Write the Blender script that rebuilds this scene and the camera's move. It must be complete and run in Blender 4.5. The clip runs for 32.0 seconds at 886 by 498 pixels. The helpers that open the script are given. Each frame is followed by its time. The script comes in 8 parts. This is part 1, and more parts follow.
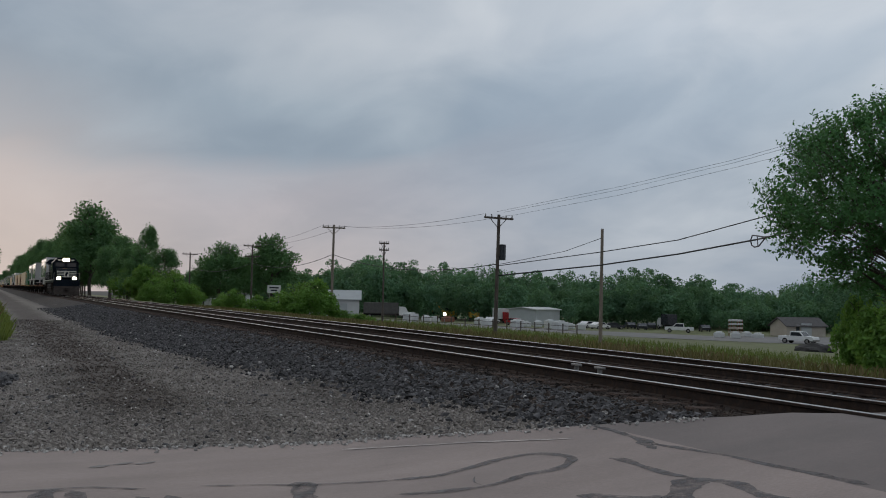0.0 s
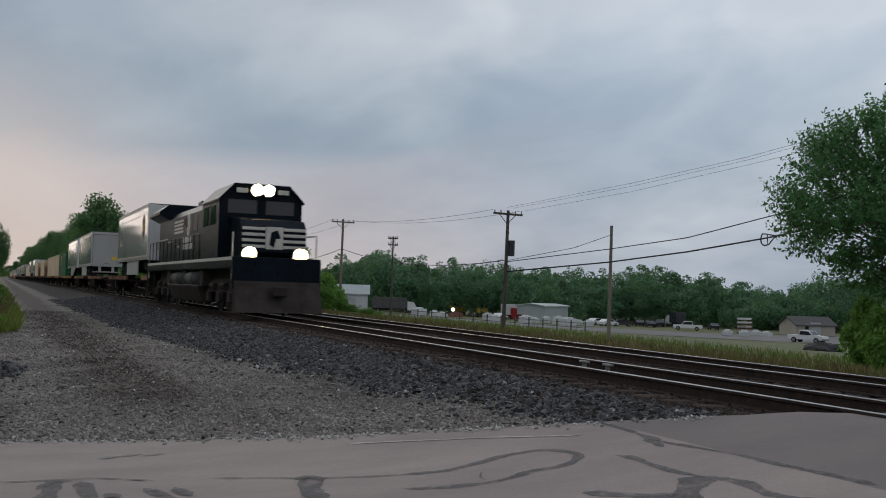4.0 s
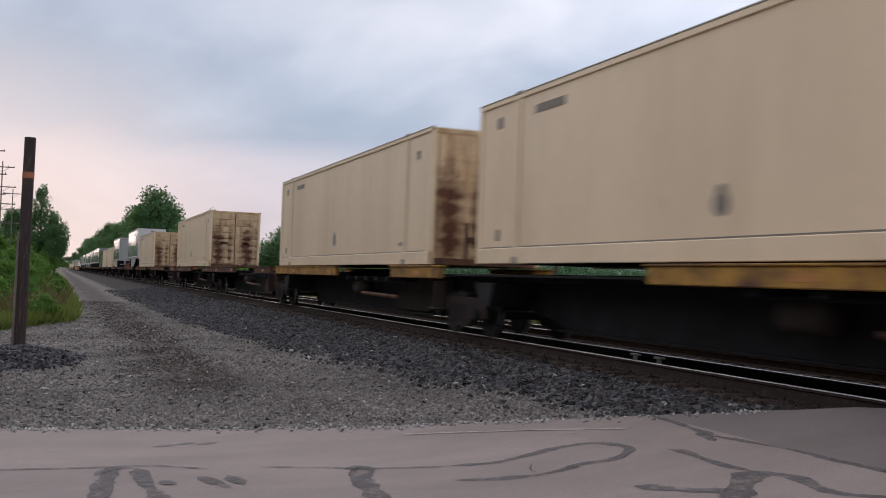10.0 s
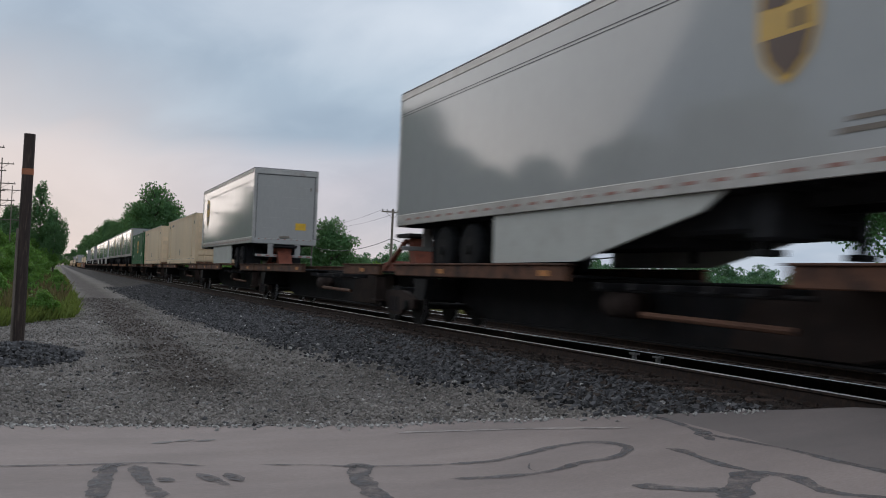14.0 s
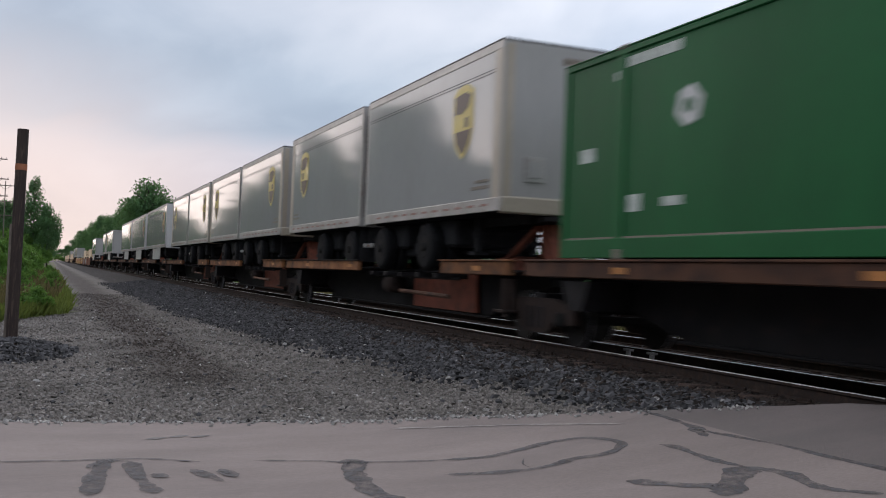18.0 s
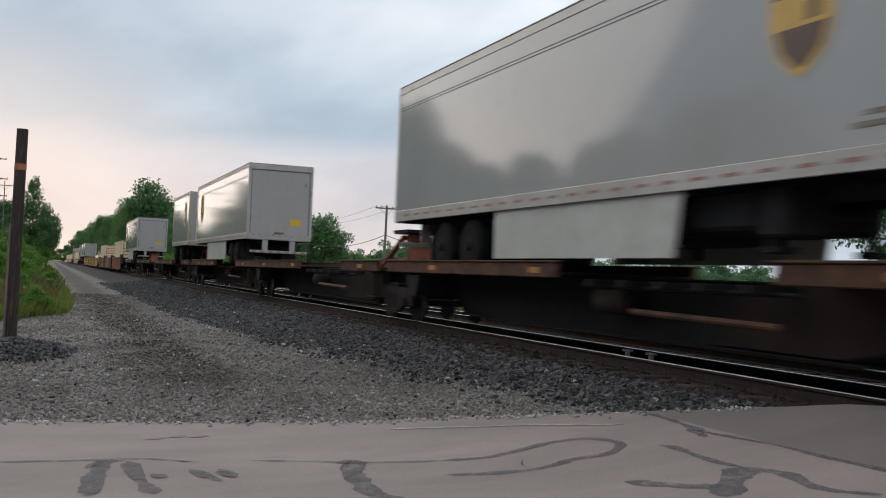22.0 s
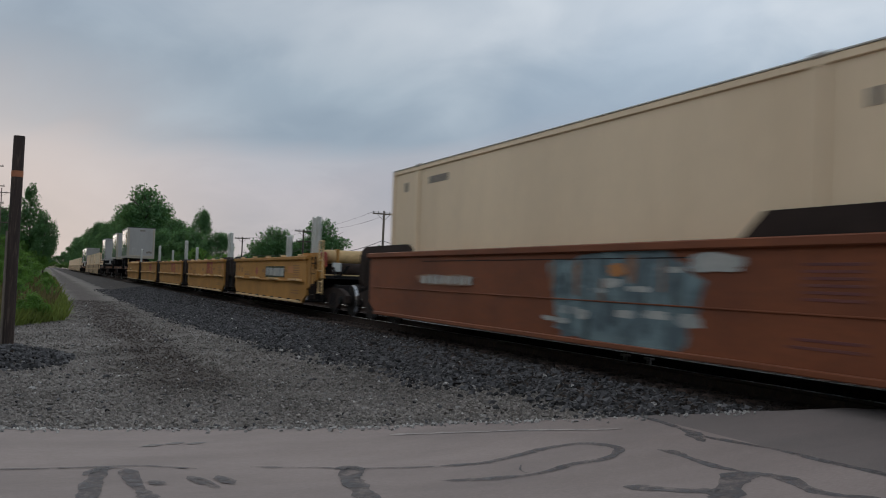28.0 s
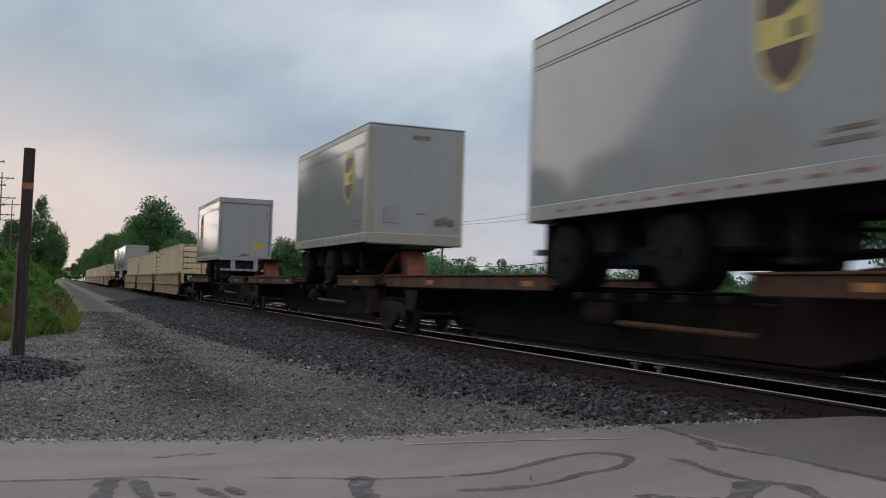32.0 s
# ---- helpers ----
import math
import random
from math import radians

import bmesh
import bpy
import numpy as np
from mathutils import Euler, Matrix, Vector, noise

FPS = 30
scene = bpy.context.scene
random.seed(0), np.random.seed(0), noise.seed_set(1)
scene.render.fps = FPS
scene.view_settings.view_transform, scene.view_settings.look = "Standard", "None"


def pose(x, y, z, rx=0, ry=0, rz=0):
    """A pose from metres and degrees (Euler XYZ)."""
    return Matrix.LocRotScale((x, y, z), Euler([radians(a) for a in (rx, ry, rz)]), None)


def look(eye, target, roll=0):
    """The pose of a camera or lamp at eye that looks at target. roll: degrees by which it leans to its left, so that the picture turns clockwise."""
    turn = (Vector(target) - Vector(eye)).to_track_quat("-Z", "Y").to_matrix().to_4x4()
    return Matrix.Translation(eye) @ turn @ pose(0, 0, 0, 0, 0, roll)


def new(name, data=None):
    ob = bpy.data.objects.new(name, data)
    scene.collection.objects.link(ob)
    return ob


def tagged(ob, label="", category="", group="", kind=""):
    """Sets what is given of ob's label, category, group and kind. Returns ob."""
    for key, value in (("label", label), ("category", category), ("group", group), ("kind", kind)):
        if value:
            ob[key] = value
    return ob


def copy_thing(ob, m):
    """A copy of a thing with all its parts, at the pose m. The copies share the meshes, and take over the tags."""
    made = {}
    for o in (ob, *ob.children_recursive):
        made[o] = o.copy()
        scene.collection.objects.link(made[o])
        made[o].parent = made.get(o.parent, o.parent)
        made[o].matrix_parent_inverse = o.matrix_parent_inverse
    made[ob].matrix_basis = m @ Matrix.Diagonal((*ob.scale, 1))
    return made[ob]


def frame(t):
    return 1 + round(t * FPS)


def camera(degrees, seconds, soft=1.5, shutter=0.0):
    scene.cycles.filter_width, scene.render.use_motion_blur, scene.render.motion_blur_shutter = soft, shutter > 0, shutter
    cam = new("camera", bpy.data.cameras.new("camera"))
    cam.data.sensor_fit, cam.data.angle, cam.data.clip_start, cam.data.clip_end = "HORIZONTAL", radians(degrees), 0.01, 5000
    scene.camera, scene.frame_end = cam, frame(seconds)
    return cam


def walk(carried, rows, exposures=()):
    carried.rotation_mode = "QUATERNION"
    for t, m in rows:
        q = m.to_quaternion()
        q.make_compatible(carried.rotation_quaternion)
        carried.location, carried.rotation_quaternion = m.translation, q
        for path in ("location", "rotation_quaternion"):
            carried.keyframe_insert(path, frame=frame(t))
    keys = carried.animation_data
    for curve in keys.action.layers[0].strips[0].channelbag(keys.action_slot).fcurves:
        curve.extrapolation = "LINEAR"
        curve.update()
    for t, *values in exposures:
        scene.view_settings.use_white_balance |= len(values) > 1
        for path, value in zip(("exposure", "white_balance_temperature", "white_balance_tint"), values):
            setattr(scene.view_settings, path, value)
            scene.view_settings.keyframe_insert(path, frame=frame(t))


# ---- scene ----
cam = camera(49.2, 32.0, soft=1.0, shutter=0.35)
EYE = 1.6
# seconds, tilt, lean and turn of a phone held by hand at one spot beside the crossing
TURNS = [
    (0, 92.711, -1.184, -25.081),
    (0.5, 92.765, -1.141, -25.378),
    (1, 92.591, -1.212, -25.192),
    (1.5, 92.559, -1.292, -24.932),
    (2, 92.712, -1.252, -24.818),
    (2.5, 92.670, -1.423, -24.952),
    (3, 92.358, -1.935, -24.893),
    (3.5, 92.405, -1.896, -24.585),
    (5.5, 92.448, -1.184, -25.040),
    (6, 92.417, -1.140, -25.185),
    (6.5, 92.189, -1.094, -25.148),
    (7, 91.809, -1.079, -24.488),
    (7.5, 91.698, -1.383, -23.094),
    (8, 91.583, -1.595, -22.212),
    (8.5, 91.549, -1.642, -21.841),
    (9, 91.624, -1.803, -21.783),
    (9.5, 91.791, -1.849, -21.534),
    (10, 91.847, -1.926, -21.621),
    (10.5, 91.889, -1.917, -21.571),
    (11, 91.764, -1.958, -21.360),
    (11.5, 91.753, -1.960, -21.265),
    (12, 91.848, -1.987, -21.207),
    (12.5, 91.828, -2.071, -21.364),
    (13, 91.808, -2.147, -21.412),
    (13.5, 91.813, -2.185, -21.529),
    (14, 91.751, -2.179, -21.671),
    (14.5, 91.803, -2.207, -21.614),
    (16.5, 91.716, -2.275, -21.577),
    (17, 91.636, -2.191, -21.712),
    (17.5, 91.565, -2.181, -21.924),
    (18, 91.532, -2.237, -22.000),
    (18.5, 91.555, -2.297, -21.989),
    (19, 91.566, -2.303, -21.950),
    (19.5, 91.492, -2.276, -21.976),
    (20, 91.502, -2.336, -22.047),
    (20.5, 91.537, -2.346, -22.132),
    (21, 91.557, -2.393, -22.128),
    (21.5, 91.533, -2.385, -22.115),
    (22, 91.560, -2.313, -22.044),
    (22.5, 91.562, -2.257, -22.120),
    (23, 91.620, -2.270, -22.196),
    (23.5, 91.690, -2.309, -22.262),
    (24, 91.691, -2.304, -22.291),
    (24.5, 91.649, -2.228, -22.348),
    (25, 91.665, -2.212, -22.362),
    (25.5, 91.726, -2.169, -22.439),
    (27.5, 91.870, -2.156, -22.303),
    (28, 91.882, -2.084, -22.189),
    (28.5, 91.873, -2.022, -22.023),
    (29, 91.810, -2.071, -21.851),
    (29.5, 91.836, -2.049, -21.892),
    (30, 91.908, -1.939, -21.913),
    (30.5, 91.965, -1.846, -21.931),
    (31, 92.055, -1.749, -21.881),
    (31.5, 92.216, -1.740, -21.827),
    (32, 92.422, -1.775, -21.652),
]
# the phone's own brightening and darkening, in stops
LIGHTER = [(0, 0.05, 6500, 10), (3, 0.0, 6500, 10), (3.5, 0.04, 6500, 10), (5.5, 0.6, 6400, 10), (6, 0.68, 6400, 10), (7, 0.36, 6550, 9), (8, 0.63, 6600, 10), (9, 0.64, 6600, 11), (10, 0.66, 6550, 18), (11, 0.35, 6200, 10),
           (12, 0.35, 6300, 10), (13, 0.2, 6300, 10), (14, 0.47, 6300, 10), (17, 0.55, 6200, 9), (18, 0.68, 6450, 15), (19, 0.74, 6600, 12), (20, 0.76, 6600, 11), (22, 0.75, 6650, 10), (23, 0.36, 6600, 10), (24, 0.6, 6600, 10),
           (25, 0.15, 6650, 9), (27.5, 0.14, 6350, 8), (28, 0.18, 6400, 9), (30, 0.1, 6350, 8), (31, 0.17, 6500, 9), (32, 0.40, 6500, 10)]
walk(cam, [(t, pose(0, 0, EYE, a, b, c)) for t, a, b, c in TURNS], LIGHTER)
RT = 0.55        # top of the rails
XC = 8.40        # middle of the near track
XD = 12.45       # middle of the far track
SPEED = 23.45    # metres a second, towards -y
# each track: middle, height of the middle of its rail tops, cant in degrees (the curve leans both away from the lot)
TRACKS = [(XC, 0.532, 2.1), (XD, 0.405, 1.4)]

# ---- world and light ----
world = bpy.data.worlds.new("overcast_evening")
scene.world = world
world.use_nodes = True
wn, wl = world.node_tree.nodes, world.node_tree.links
wn.clear()


def wnode(kind, **props):
    n = wn.new(kind)
    for k, v in props.items():
        setattr(n, k, v)
    return n


w_out = wnode("ShaderNodeOutputWorld")
w_bg = wnode("ShaderNodeBackground")
w_tc = wnode("ShaderNodeTexCoord")
w_sky = wnode("ShaderNodeTexSky")
w_sky.sky_type, w_sky.sun_disc = "NISHITA", False
w_sky.sun_elevation, w_sky.sun_rotation = radians(23), radians(-10)
w_sep = wnode("ShaderNodeSeparateXYZ")
wl.new(w_tc.outputs["Generated"], w_sep.inputs[0])


def w_ramp(src, stops, mode="EASE"):
    r = wnode("ShaderNodeValToRGB")
    r.color_ramp.interpolation = mode
    e = r.color_ramp.elements
    while len(e) < len(stops):
        e.new(0.5)
    for k, (p, c) in zip(e, stops):
        k.position, k.color = p, (*c, 1)
    wl.new(src, r.inputs[0])
    return r


def w_math(op, a, b):
    m = wnode("ShaderNodeMath", operation=op)
    for i, s in ((0, a), (1, b)):
        if isinstance(s, (int, float)):
            m.inputs[i].default_value = s
        else:
            wl.new(s, m.inputs[i])
    return m.outputs[0]


def w_mix(fac, a, b, blend="MIX"):
    m = wnode("ShaderNodeMix", data_type="RGBA", blend_type=blend)
    for i, s in ((0, fac), (6, a), (7, b)):
        if isinstance(s, (int, float)):
            m.inputs[i].default_value = s
        elif isinstance(s, tuple):
            m.inputs[i].default_value = (*s, 1)
        else:
            wl.new(s, m.inputs[i])
    return m.outputs[2]


# clouds lie on a flat layer: the direction is divided by its height
w_up = w_math("MAXIMUM", w_sep.outputs[2], 0.0)
w_den = w_math("ADD", w_up, 0.30)
w_cx, w_cy = w_math("DIVIDE", w_sep.outputs[0], w_den), w_math("DIVIDE", w_sep.outputs[1], w_den)
w_com = wnode("ShaderNodeCombineXYZ")
wl.new(w_cx, w_com.inputs[0])
wl.new(w_cy, w_com.inputs[1])


def w_noise(scale, detail, rough, shift, stretch=(1, 1, 1), warp=0.0):
    mp = wnode("ShaderNodeMapping")
    mp.inputs["Location"].default_value, mp.inputs["Scale"].default_value = shift, stretch
    mp.inputs["Rotation"].default_value = (0, 0, radians(25))
    wl.new(w_com.outputs[0], mp.inputs[0])
    n = wnode("ShaderNodeTexNoise")
    n.inputs["Scale"].default_value, n.inputs["Detail"].default_value = scale, detail
    n.inputs["Roughness"].default_value, n.inputs["Distortion"].default_value = rough, warp
    wl.new(mp.outputs[0], n.inputs["Vector"])
    return n.outputs["Fac"]


w_big = w_noise(1.15, 4, 0.5, (3.1, 0.4, 0), (1.0, 0.75, 1), 0.5)
w_small = w_noise(3.6, 6, 0.55, (1.0, 2.0, 0), (1, 0.8, 1), 0.4)
# layers of cloud, one above another, with an uneven lower edge
w_el = w_math("ADD", w_sep.outputs[2], w_math("MULTIPLY", w_math("SUBTRACT", w_big, 0.5), 0.16))
w_el = w_math("ADD", w_el, w_math("MULTIPLY", w_math("SUBTRACT", w_small, 0.5), 0.035))
w_left = w_ramp(w_el, [(0.0, (0.46, 0.42, 0.43)), (0.09, (0.41, 0.395, 0.43)), (0.125, (0.37, 0.38, 0.425)), (0.15, (0.245, 0.305, 0.375)), (0.21, (0.265, 0.33, 0.40)), (0.28, (0.38, 0.43, 0.49)), (0.5, (0.46, 0.51, 0.57)),
                       (1.0, (0.46, 0.51, 0.57))], "LINEAR")
w_right = w_ramp(w_el, [(0.0, (0.355, 0.40, 0.465)), (0.10, (0.385, 0.435, 0.50)), (0.18, (0.44, 0.50, 0.565)), (0.26, (0.54, 0.59, 0.65)), (0.5, (0.56, 0.61, 0.66)), (1.0, (0.46, 0.51, 0.57))], "LINEAR")
w_side = w_ramp(w_sep.outputs[0], [(0.25, (0, 0, 0)), (0.62, (1, 1, 1))])
w_base = w_mix(w_side.outputs[0], w_left.outputs[0], w_right.outputs[0])
w_dark = w_ramp(w_big, [(0.36, (0.84, 0.88, 0.92)), (0.52, (1.0, 1.0, 1.0)), (0.66, (1.16, 1.13, 1.10))])
w_fine = w_ramp(w_small, [(0.32, (0.93, 0.945, 0.96)), (0.68, (1.07, 1.06, 1.05))])
w_col = w_mix(1.0, w_mix(1.0, w_base, w_dark.outputs[0], "MULTIPLY"), w_fine.outputs[0], "MULTIPLY")
# the low sun stands behind the clouds far down the line
w_dot = wnode("ShaderNodeVectorMath", operation="DOT_PRODUCT")
wl.new(w_tc.outputs["Generated"], w_dot.inputs[0])
w_dot.inputs[1].default_value = (-0.22, 0.965, 0.12)
w_glow = w_ramp(w_dot.outputs["Value"], [(0.90, (0, 0, 0)), (0.985, (1, 1, 1))])
w_low = w_ramp(w_el, [(0.10, (1, 1, 1)), (0.24, (0, 0, 0))])
w_gf = w_math("MULTIPLY", w_math("MULTIPLY", w_glow.outputs[0], w_low.outputs[0]), 0.65)
w_col = w_mix(w_gf, w_col, (0.58, 0.485, 0.445))
w_nish = w_mix(1.0, w_sky.outputs[0], (0.06, 0.06, 0.06), "MULTIPLY")
w_all = w_mix(0.95, w_nish, w_col)
wl.new(w_all, w_bg.inputs["Color"])
w_bg.inputs["Strength"].default_value = 1.0
wl.new(w_bg.outputs[0], w_out.inputs["Surface"])

sun_data = bpy.data.lights.new("sun", "SUN")
sun_data.energy, sun_data.angle, sun_data.color = 0.5, radians(50), (1.0, 0.88, 0.78)
sun = new("sun", sun_data)
sun.matrix_basis = look((-11, 60, 26), (0, 0, 0))


# ---- materials ----
def material(name, color, rough=0.7, metal=0.0, vary=0.25, scale=3.0, fine=40.0, bump=0.2, second=None, amount=0.5,
             stretch=(1, 1, 1), spec=0.5, per_object=0.0, edge=0.12, bump_scale=None, island=0.0, shift=0.0, rvar=0.12):
    """A procedural surface: a base colour that varies at two scales, a second colour (rust, dirt, moss) in patches, and relief."""
    m = bpy.data.materials.new(name)
    m.use_nodes = True
    nt = m.node_tree
    n, l = nt.nodes, nt.links
    bs = n["Principled BSDF"]
    bs.inputs["Roughness"].default_value, bs.inputs["Metallic"].default_value = rough, metal
    bs.inputs["Specular IOR Level"].default_value = spec
    tc = n.new("ShaderNodeTexCoord")
    mp = n.new("ShaderNodeMapping")
    mp.inputs["Scale"].default_value = stretch
    info = n.new("ShaderNodeObjectInfo")
    mul = n.new("ShaderNodeMath")
    mul.operation = "MULTIPLY"
    mul.inputs[1].default_value = 37.0
    l.new(info.outputs["Random"], mul.inputs[0])
    cmb = n.new("ShaderNodeCombineXYZ")
    for i in range(3):
        l.new(mul.outputs[0], cmb.inputs[i])
    l.new(tc.outputs["Object"], mp.inputs[0])
    l.new(cmb.outputs[0], mp.inputs["Location"])

    def noise_tex(s, detail=5):
        t = n.new("ShaderNodeTexNoise")
        t.inputs["Scale"].default_value, t.inputs["Detail"].default_value = s, detail
        t.inputs["Roughness"].default_value = 0.6
        l.new(mp.outputs[0], t.inputs["Vector"])
        return t.outputs["Fac"]

    def remap(src, lo, hi, a=0.0, b=1.0):
        r = n.new("ShaderNodeMapRange")
        for i, v in enumerate((lo, hi, a, b)):
            r.inputs[i + 1].default_value = v
        l.new(src, r.inputs[0])
        return r.outputs[0]

    def mix(fac, a, b, blend="MIX"):
        x = n.new("ShaderNodeMix")
        x.data_type, x.blend_type = "RGBA", blend
        for i, s in ((0, fac), (6, a), (7, b)):
            if isinstance(s, (int, float)):
                x.inputs[i].default_value = s
            elif isinstance(s, tuple):
                x.inputs[i].default_value = (*s, 1)
            else:
                l.new(s, x.inputs[i])
        return x.outputs[2]

    def grey(src):
        c = n.new("ShaderNodeCombineColor")
        for i in range(3):
            l.new(src, c.inputs[i])
        return c.outputs[0]

    big, small = noise_tex(scale), noise_tex(fine, 3)
    col = mix(1.0, tuple(color), grey(remap(big, 0.3, 0.7, 1 - vary, 1 + vary)), "MULTIPLY")
    col = mix(1.0, col, grey(remap(small, 0.25, 0.75, 1 - vary * 0.8, 1 + vary * 0.8)), "MULTIPLY")
    if per_object:
        col = mix(1.0, col, grey(remap(info.outputs["Random"], 0, 1, 1 - per_object, 1 + per_object)), "MULTIPLY")
    if island:
        geo = n.new("ShaderNodeNewGeometry")
        col = mix(1.0, col, grey(remap(geo.outputs["Random Per Island"], 0, 1, 1 - island, 1 + island)), "MULTIPLY")
    if second:
        spot = noise_tex(scale * 2.3 + shift, 7)
        col = mix(remap(spot, 0.62 - amount * 0.35, 0.62 - amount * 0.35 + edge), col, tuple(second))
    l.new(col, bs.inputs["Base Color"])
    l.new(remap(small, 0.2, 0.8, max(rough - rvar, 0.02), min(rough + rvar, 1)), bs.inputs["Roughness"])
    if bump:
        b = n.new("ShaderNodeBump")
        b.inputs["Strength"].default_value, b.inputs["Distance"].default_value = bump, 0.02
        l.new(noise_tex(bump_scale or fine, 4), b.inputs["Height"])
        l.new(b.outputs[0], bs.inputs["Normal"])
    return m


def glowing(name, color, strength):
    m = bpy.data.materials.new(name)
    m.use_nodes = True
    bs = m.node_tree.nodes["Principled BSDF"]
    bs.inputs["Base Color"].default_value = (*color, 1)
    bs.inputs["Emission Color"].default_value, bs.inputs["Emission Strength"].default_value = (*color, 1), strength
    return m


def glass(name, color=(0.02, 0.025, 0.03)):
    m = bpy.data.materials.new(name)
    m.use_nodes = True
    bs = m.node_tree.nodes["Principled BSDF"]
    bs.inputs["Base Color"].default_value, bs.inputs["Roughness"].default_value = (*color, 1), 0.04
    return m


def leafy(name, color, light, island=0.45):
    """Leaves: green that varies leaf by leaf, with light passing through."""
    m = material(name, color, 0.55, 0, 0.25, 0.35, 6.0, 0, second=light, amount=0.35, edge=0.3, island=island, spec=0.1)
    n, l = m.node_tree.nodes, m.node_tree.links
    bs = n["Principled BSDF"]
    tr = n.new("ShaderNodeBsdfTranslucent")
    tr.inputs["Color"].default_value = (light[0] * 1.3, light[1] * 1.3, light[2], 1)
    mx = n.new("ShaderNodeMixShader")
    mx.inputs[0].default_value = 0.35
    l.new(bs.outputs[0], mx.inputs[1])
    l.new(tr.outputs[0], mx.inputs[2])
    l.new(mx.outputs[0], n["Material Output"].inputs["Surface"])
    return m


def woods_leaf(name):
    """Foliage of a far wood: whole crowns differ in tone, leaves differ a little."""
    # the paler, bluish green paints the haze of distance into the leaves
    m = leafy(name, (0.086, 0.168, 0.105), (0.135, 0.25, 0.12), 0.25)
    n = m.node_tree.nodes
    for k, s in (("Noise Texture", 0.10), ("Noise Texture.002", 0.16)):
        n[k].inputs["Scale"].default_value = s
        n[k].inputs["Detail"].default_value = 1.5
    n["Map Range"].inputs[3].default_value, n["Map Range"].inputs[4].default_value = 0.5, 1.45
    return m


# where the ballast shoulder begins: distance down the line, distance across
SHOULDER = [(8, 6.1), (10.5, 5.95), (12.5, 5.7), (15.6, 5.45), (19, 5.0), (31, 4.15), (80, 3.7)]


def lot_ground(name, island=0.0):
    """Gravel lot: pale between the wheel tracks, darker in two soft ruts along the line, darker still towards the ballast."""
    m = material(name, (0.172, 0.152, 0.136), 0.95, 0, 0.36, 0.25, 26, 1.0, second=(0.115, 0.10, 0.09), amount=0.36, edge=0.45, bump_scale=30, island=0.0)
    n, l = m.node_tree.nodes, m.node_tree.links
    bs = n["Principled BSDF"]
    tc, sp = n.new("ShaderNodeTexCoord"), n.new("ShaderNodeSeparateXYZ")
    l.new(tc.outputs["Object"], sp.inputs[0])

    def calc(op, a, b=0.0):
        k = n.new("ShaderNodeMath")
        k.operation = op
        for i, q in enumerate((a, b)):
            if isinstance(q, (int, float)):
                k.inputs[i].default_value = q
            else:
                l.new(q, k.inputs[i])
        return k.outputs[0]

    def band(src, lo, hi, top=1.0):
        r = n.new("ShaderNodeMapRange")
        r.interpolation_type = "SMOOTHSTEP"
        r.inputs[1].default_value, r.inputs[2].default_value, r.inputs[4].default_value = lo, hi, top
        l.new(src, r.inputs[0])
        return r.outputs[0]

    def wavy(scale, stretch, amp):
        mp, t = n.new("ShaderNodeMapping"), n.new("ShaderNodeTexNoise")
        mp.inputs["Scale"].default_value = stretch
        t.inputs["Scale"].default_value, t.inputs["Detail"].default_value = scale, 4
        l.new(tc.outputs["Object"], mp.inputs[0])
        l.new(mp.outputs[0], t.inputs["Vector"])
        return calc("MULTIPLY", calc("SUBTRACT", t.outputs["Fac"], 0.5), amp)

    def blend(fac, col):
        mx = n.new("ShaderNodeMix")
        mx.data_type = "RGBA"
        l.new(fac, mx.inputs[0])
        l.new(bs.inputs["Base Color"].links[0].from_socket, mx.inputs[6])
        mx.inputs[7].default_value = (*col, 1)
        l.new(mx.outputs[2], bs.inputs["Base Color"])
    x = calc("ADD", calc("ADD", sp.outputs[0], wavy(0.5, (1, 0.35, 1), 1.5)), wavy(6, (1, 1, 1), 0.5))
    y = calc("ADD", sp.outputs[1], wavy(0.4, (1, 1, 1), 6.0))
    far = band(y, 11.0, 16.5)
    lane = calc("MULTIPLY", band(calc("ABSOLUTE", calc("SUBTRACT", x, 3.2)), 0.85, 0.15, 0.5), far)
    blend(lane, (0.168, 0.148, 0.13))
    rut = calc("MULTIPLY", band(calc("ABSOLUTE", calc("SUBTRACT", x, 1.95)), 1.2, 0.3, 0.9), far)
    blend(rut, (0.064, 0.05, 0.042))
    patch = band(wavy(0.55, (1, 0.6, 1), 1.0), 0.06, 0.2, 0.55)
    blend(patch, (0.085, 0.074, 0.066))
    near_edge = n.new("ShaderNodeMapRange")
    for i, v in enumerate((9.0, 31.0, 6.0, 4.15)):
        near_edge.inputs[i + 1].default_value = v
    l.new(sp.outputs[1], near_edge.inputs[0])
    blend(band(calc("SUBTRACT", x, near_edge.outputs[0]), -0.75, 0.35, 0.9), (0.046, 0.042, 0.04))
    geo, r, cc, mx = n.new("ShaderNodeNewGeometry"), n.new("ShaderNodeMapRange"), n.new("ShaderNodeCombineColor"), n.new("ShaderNodeMix")
    # bare ground is dimmed to paint in the shade that stones would cast
    r.inputs[3].default_value, r.inputs[4].default_value = (1.3 - island, 1.3 + island) if island else (0.86, 0.86)
    l.new(geo.outputs["Random Per Island"], r.inputs[0])
    for i in range(3):
        l.new(r.outputs[0], cc.inputs[i])
    mx.data_type, mx.blend_type = "RGBA", "MULTIPLY"
    mx.inputs[0].default_value = 1.0
    l.new(bs.inputs["Base Color"].links[0].from_socket, mx.inputs[6])
    l.new(cc.outputs[0], mx.inputs[7])
    l.new(mx.outputs[2], bs.inputs["Base Color"])
    return m


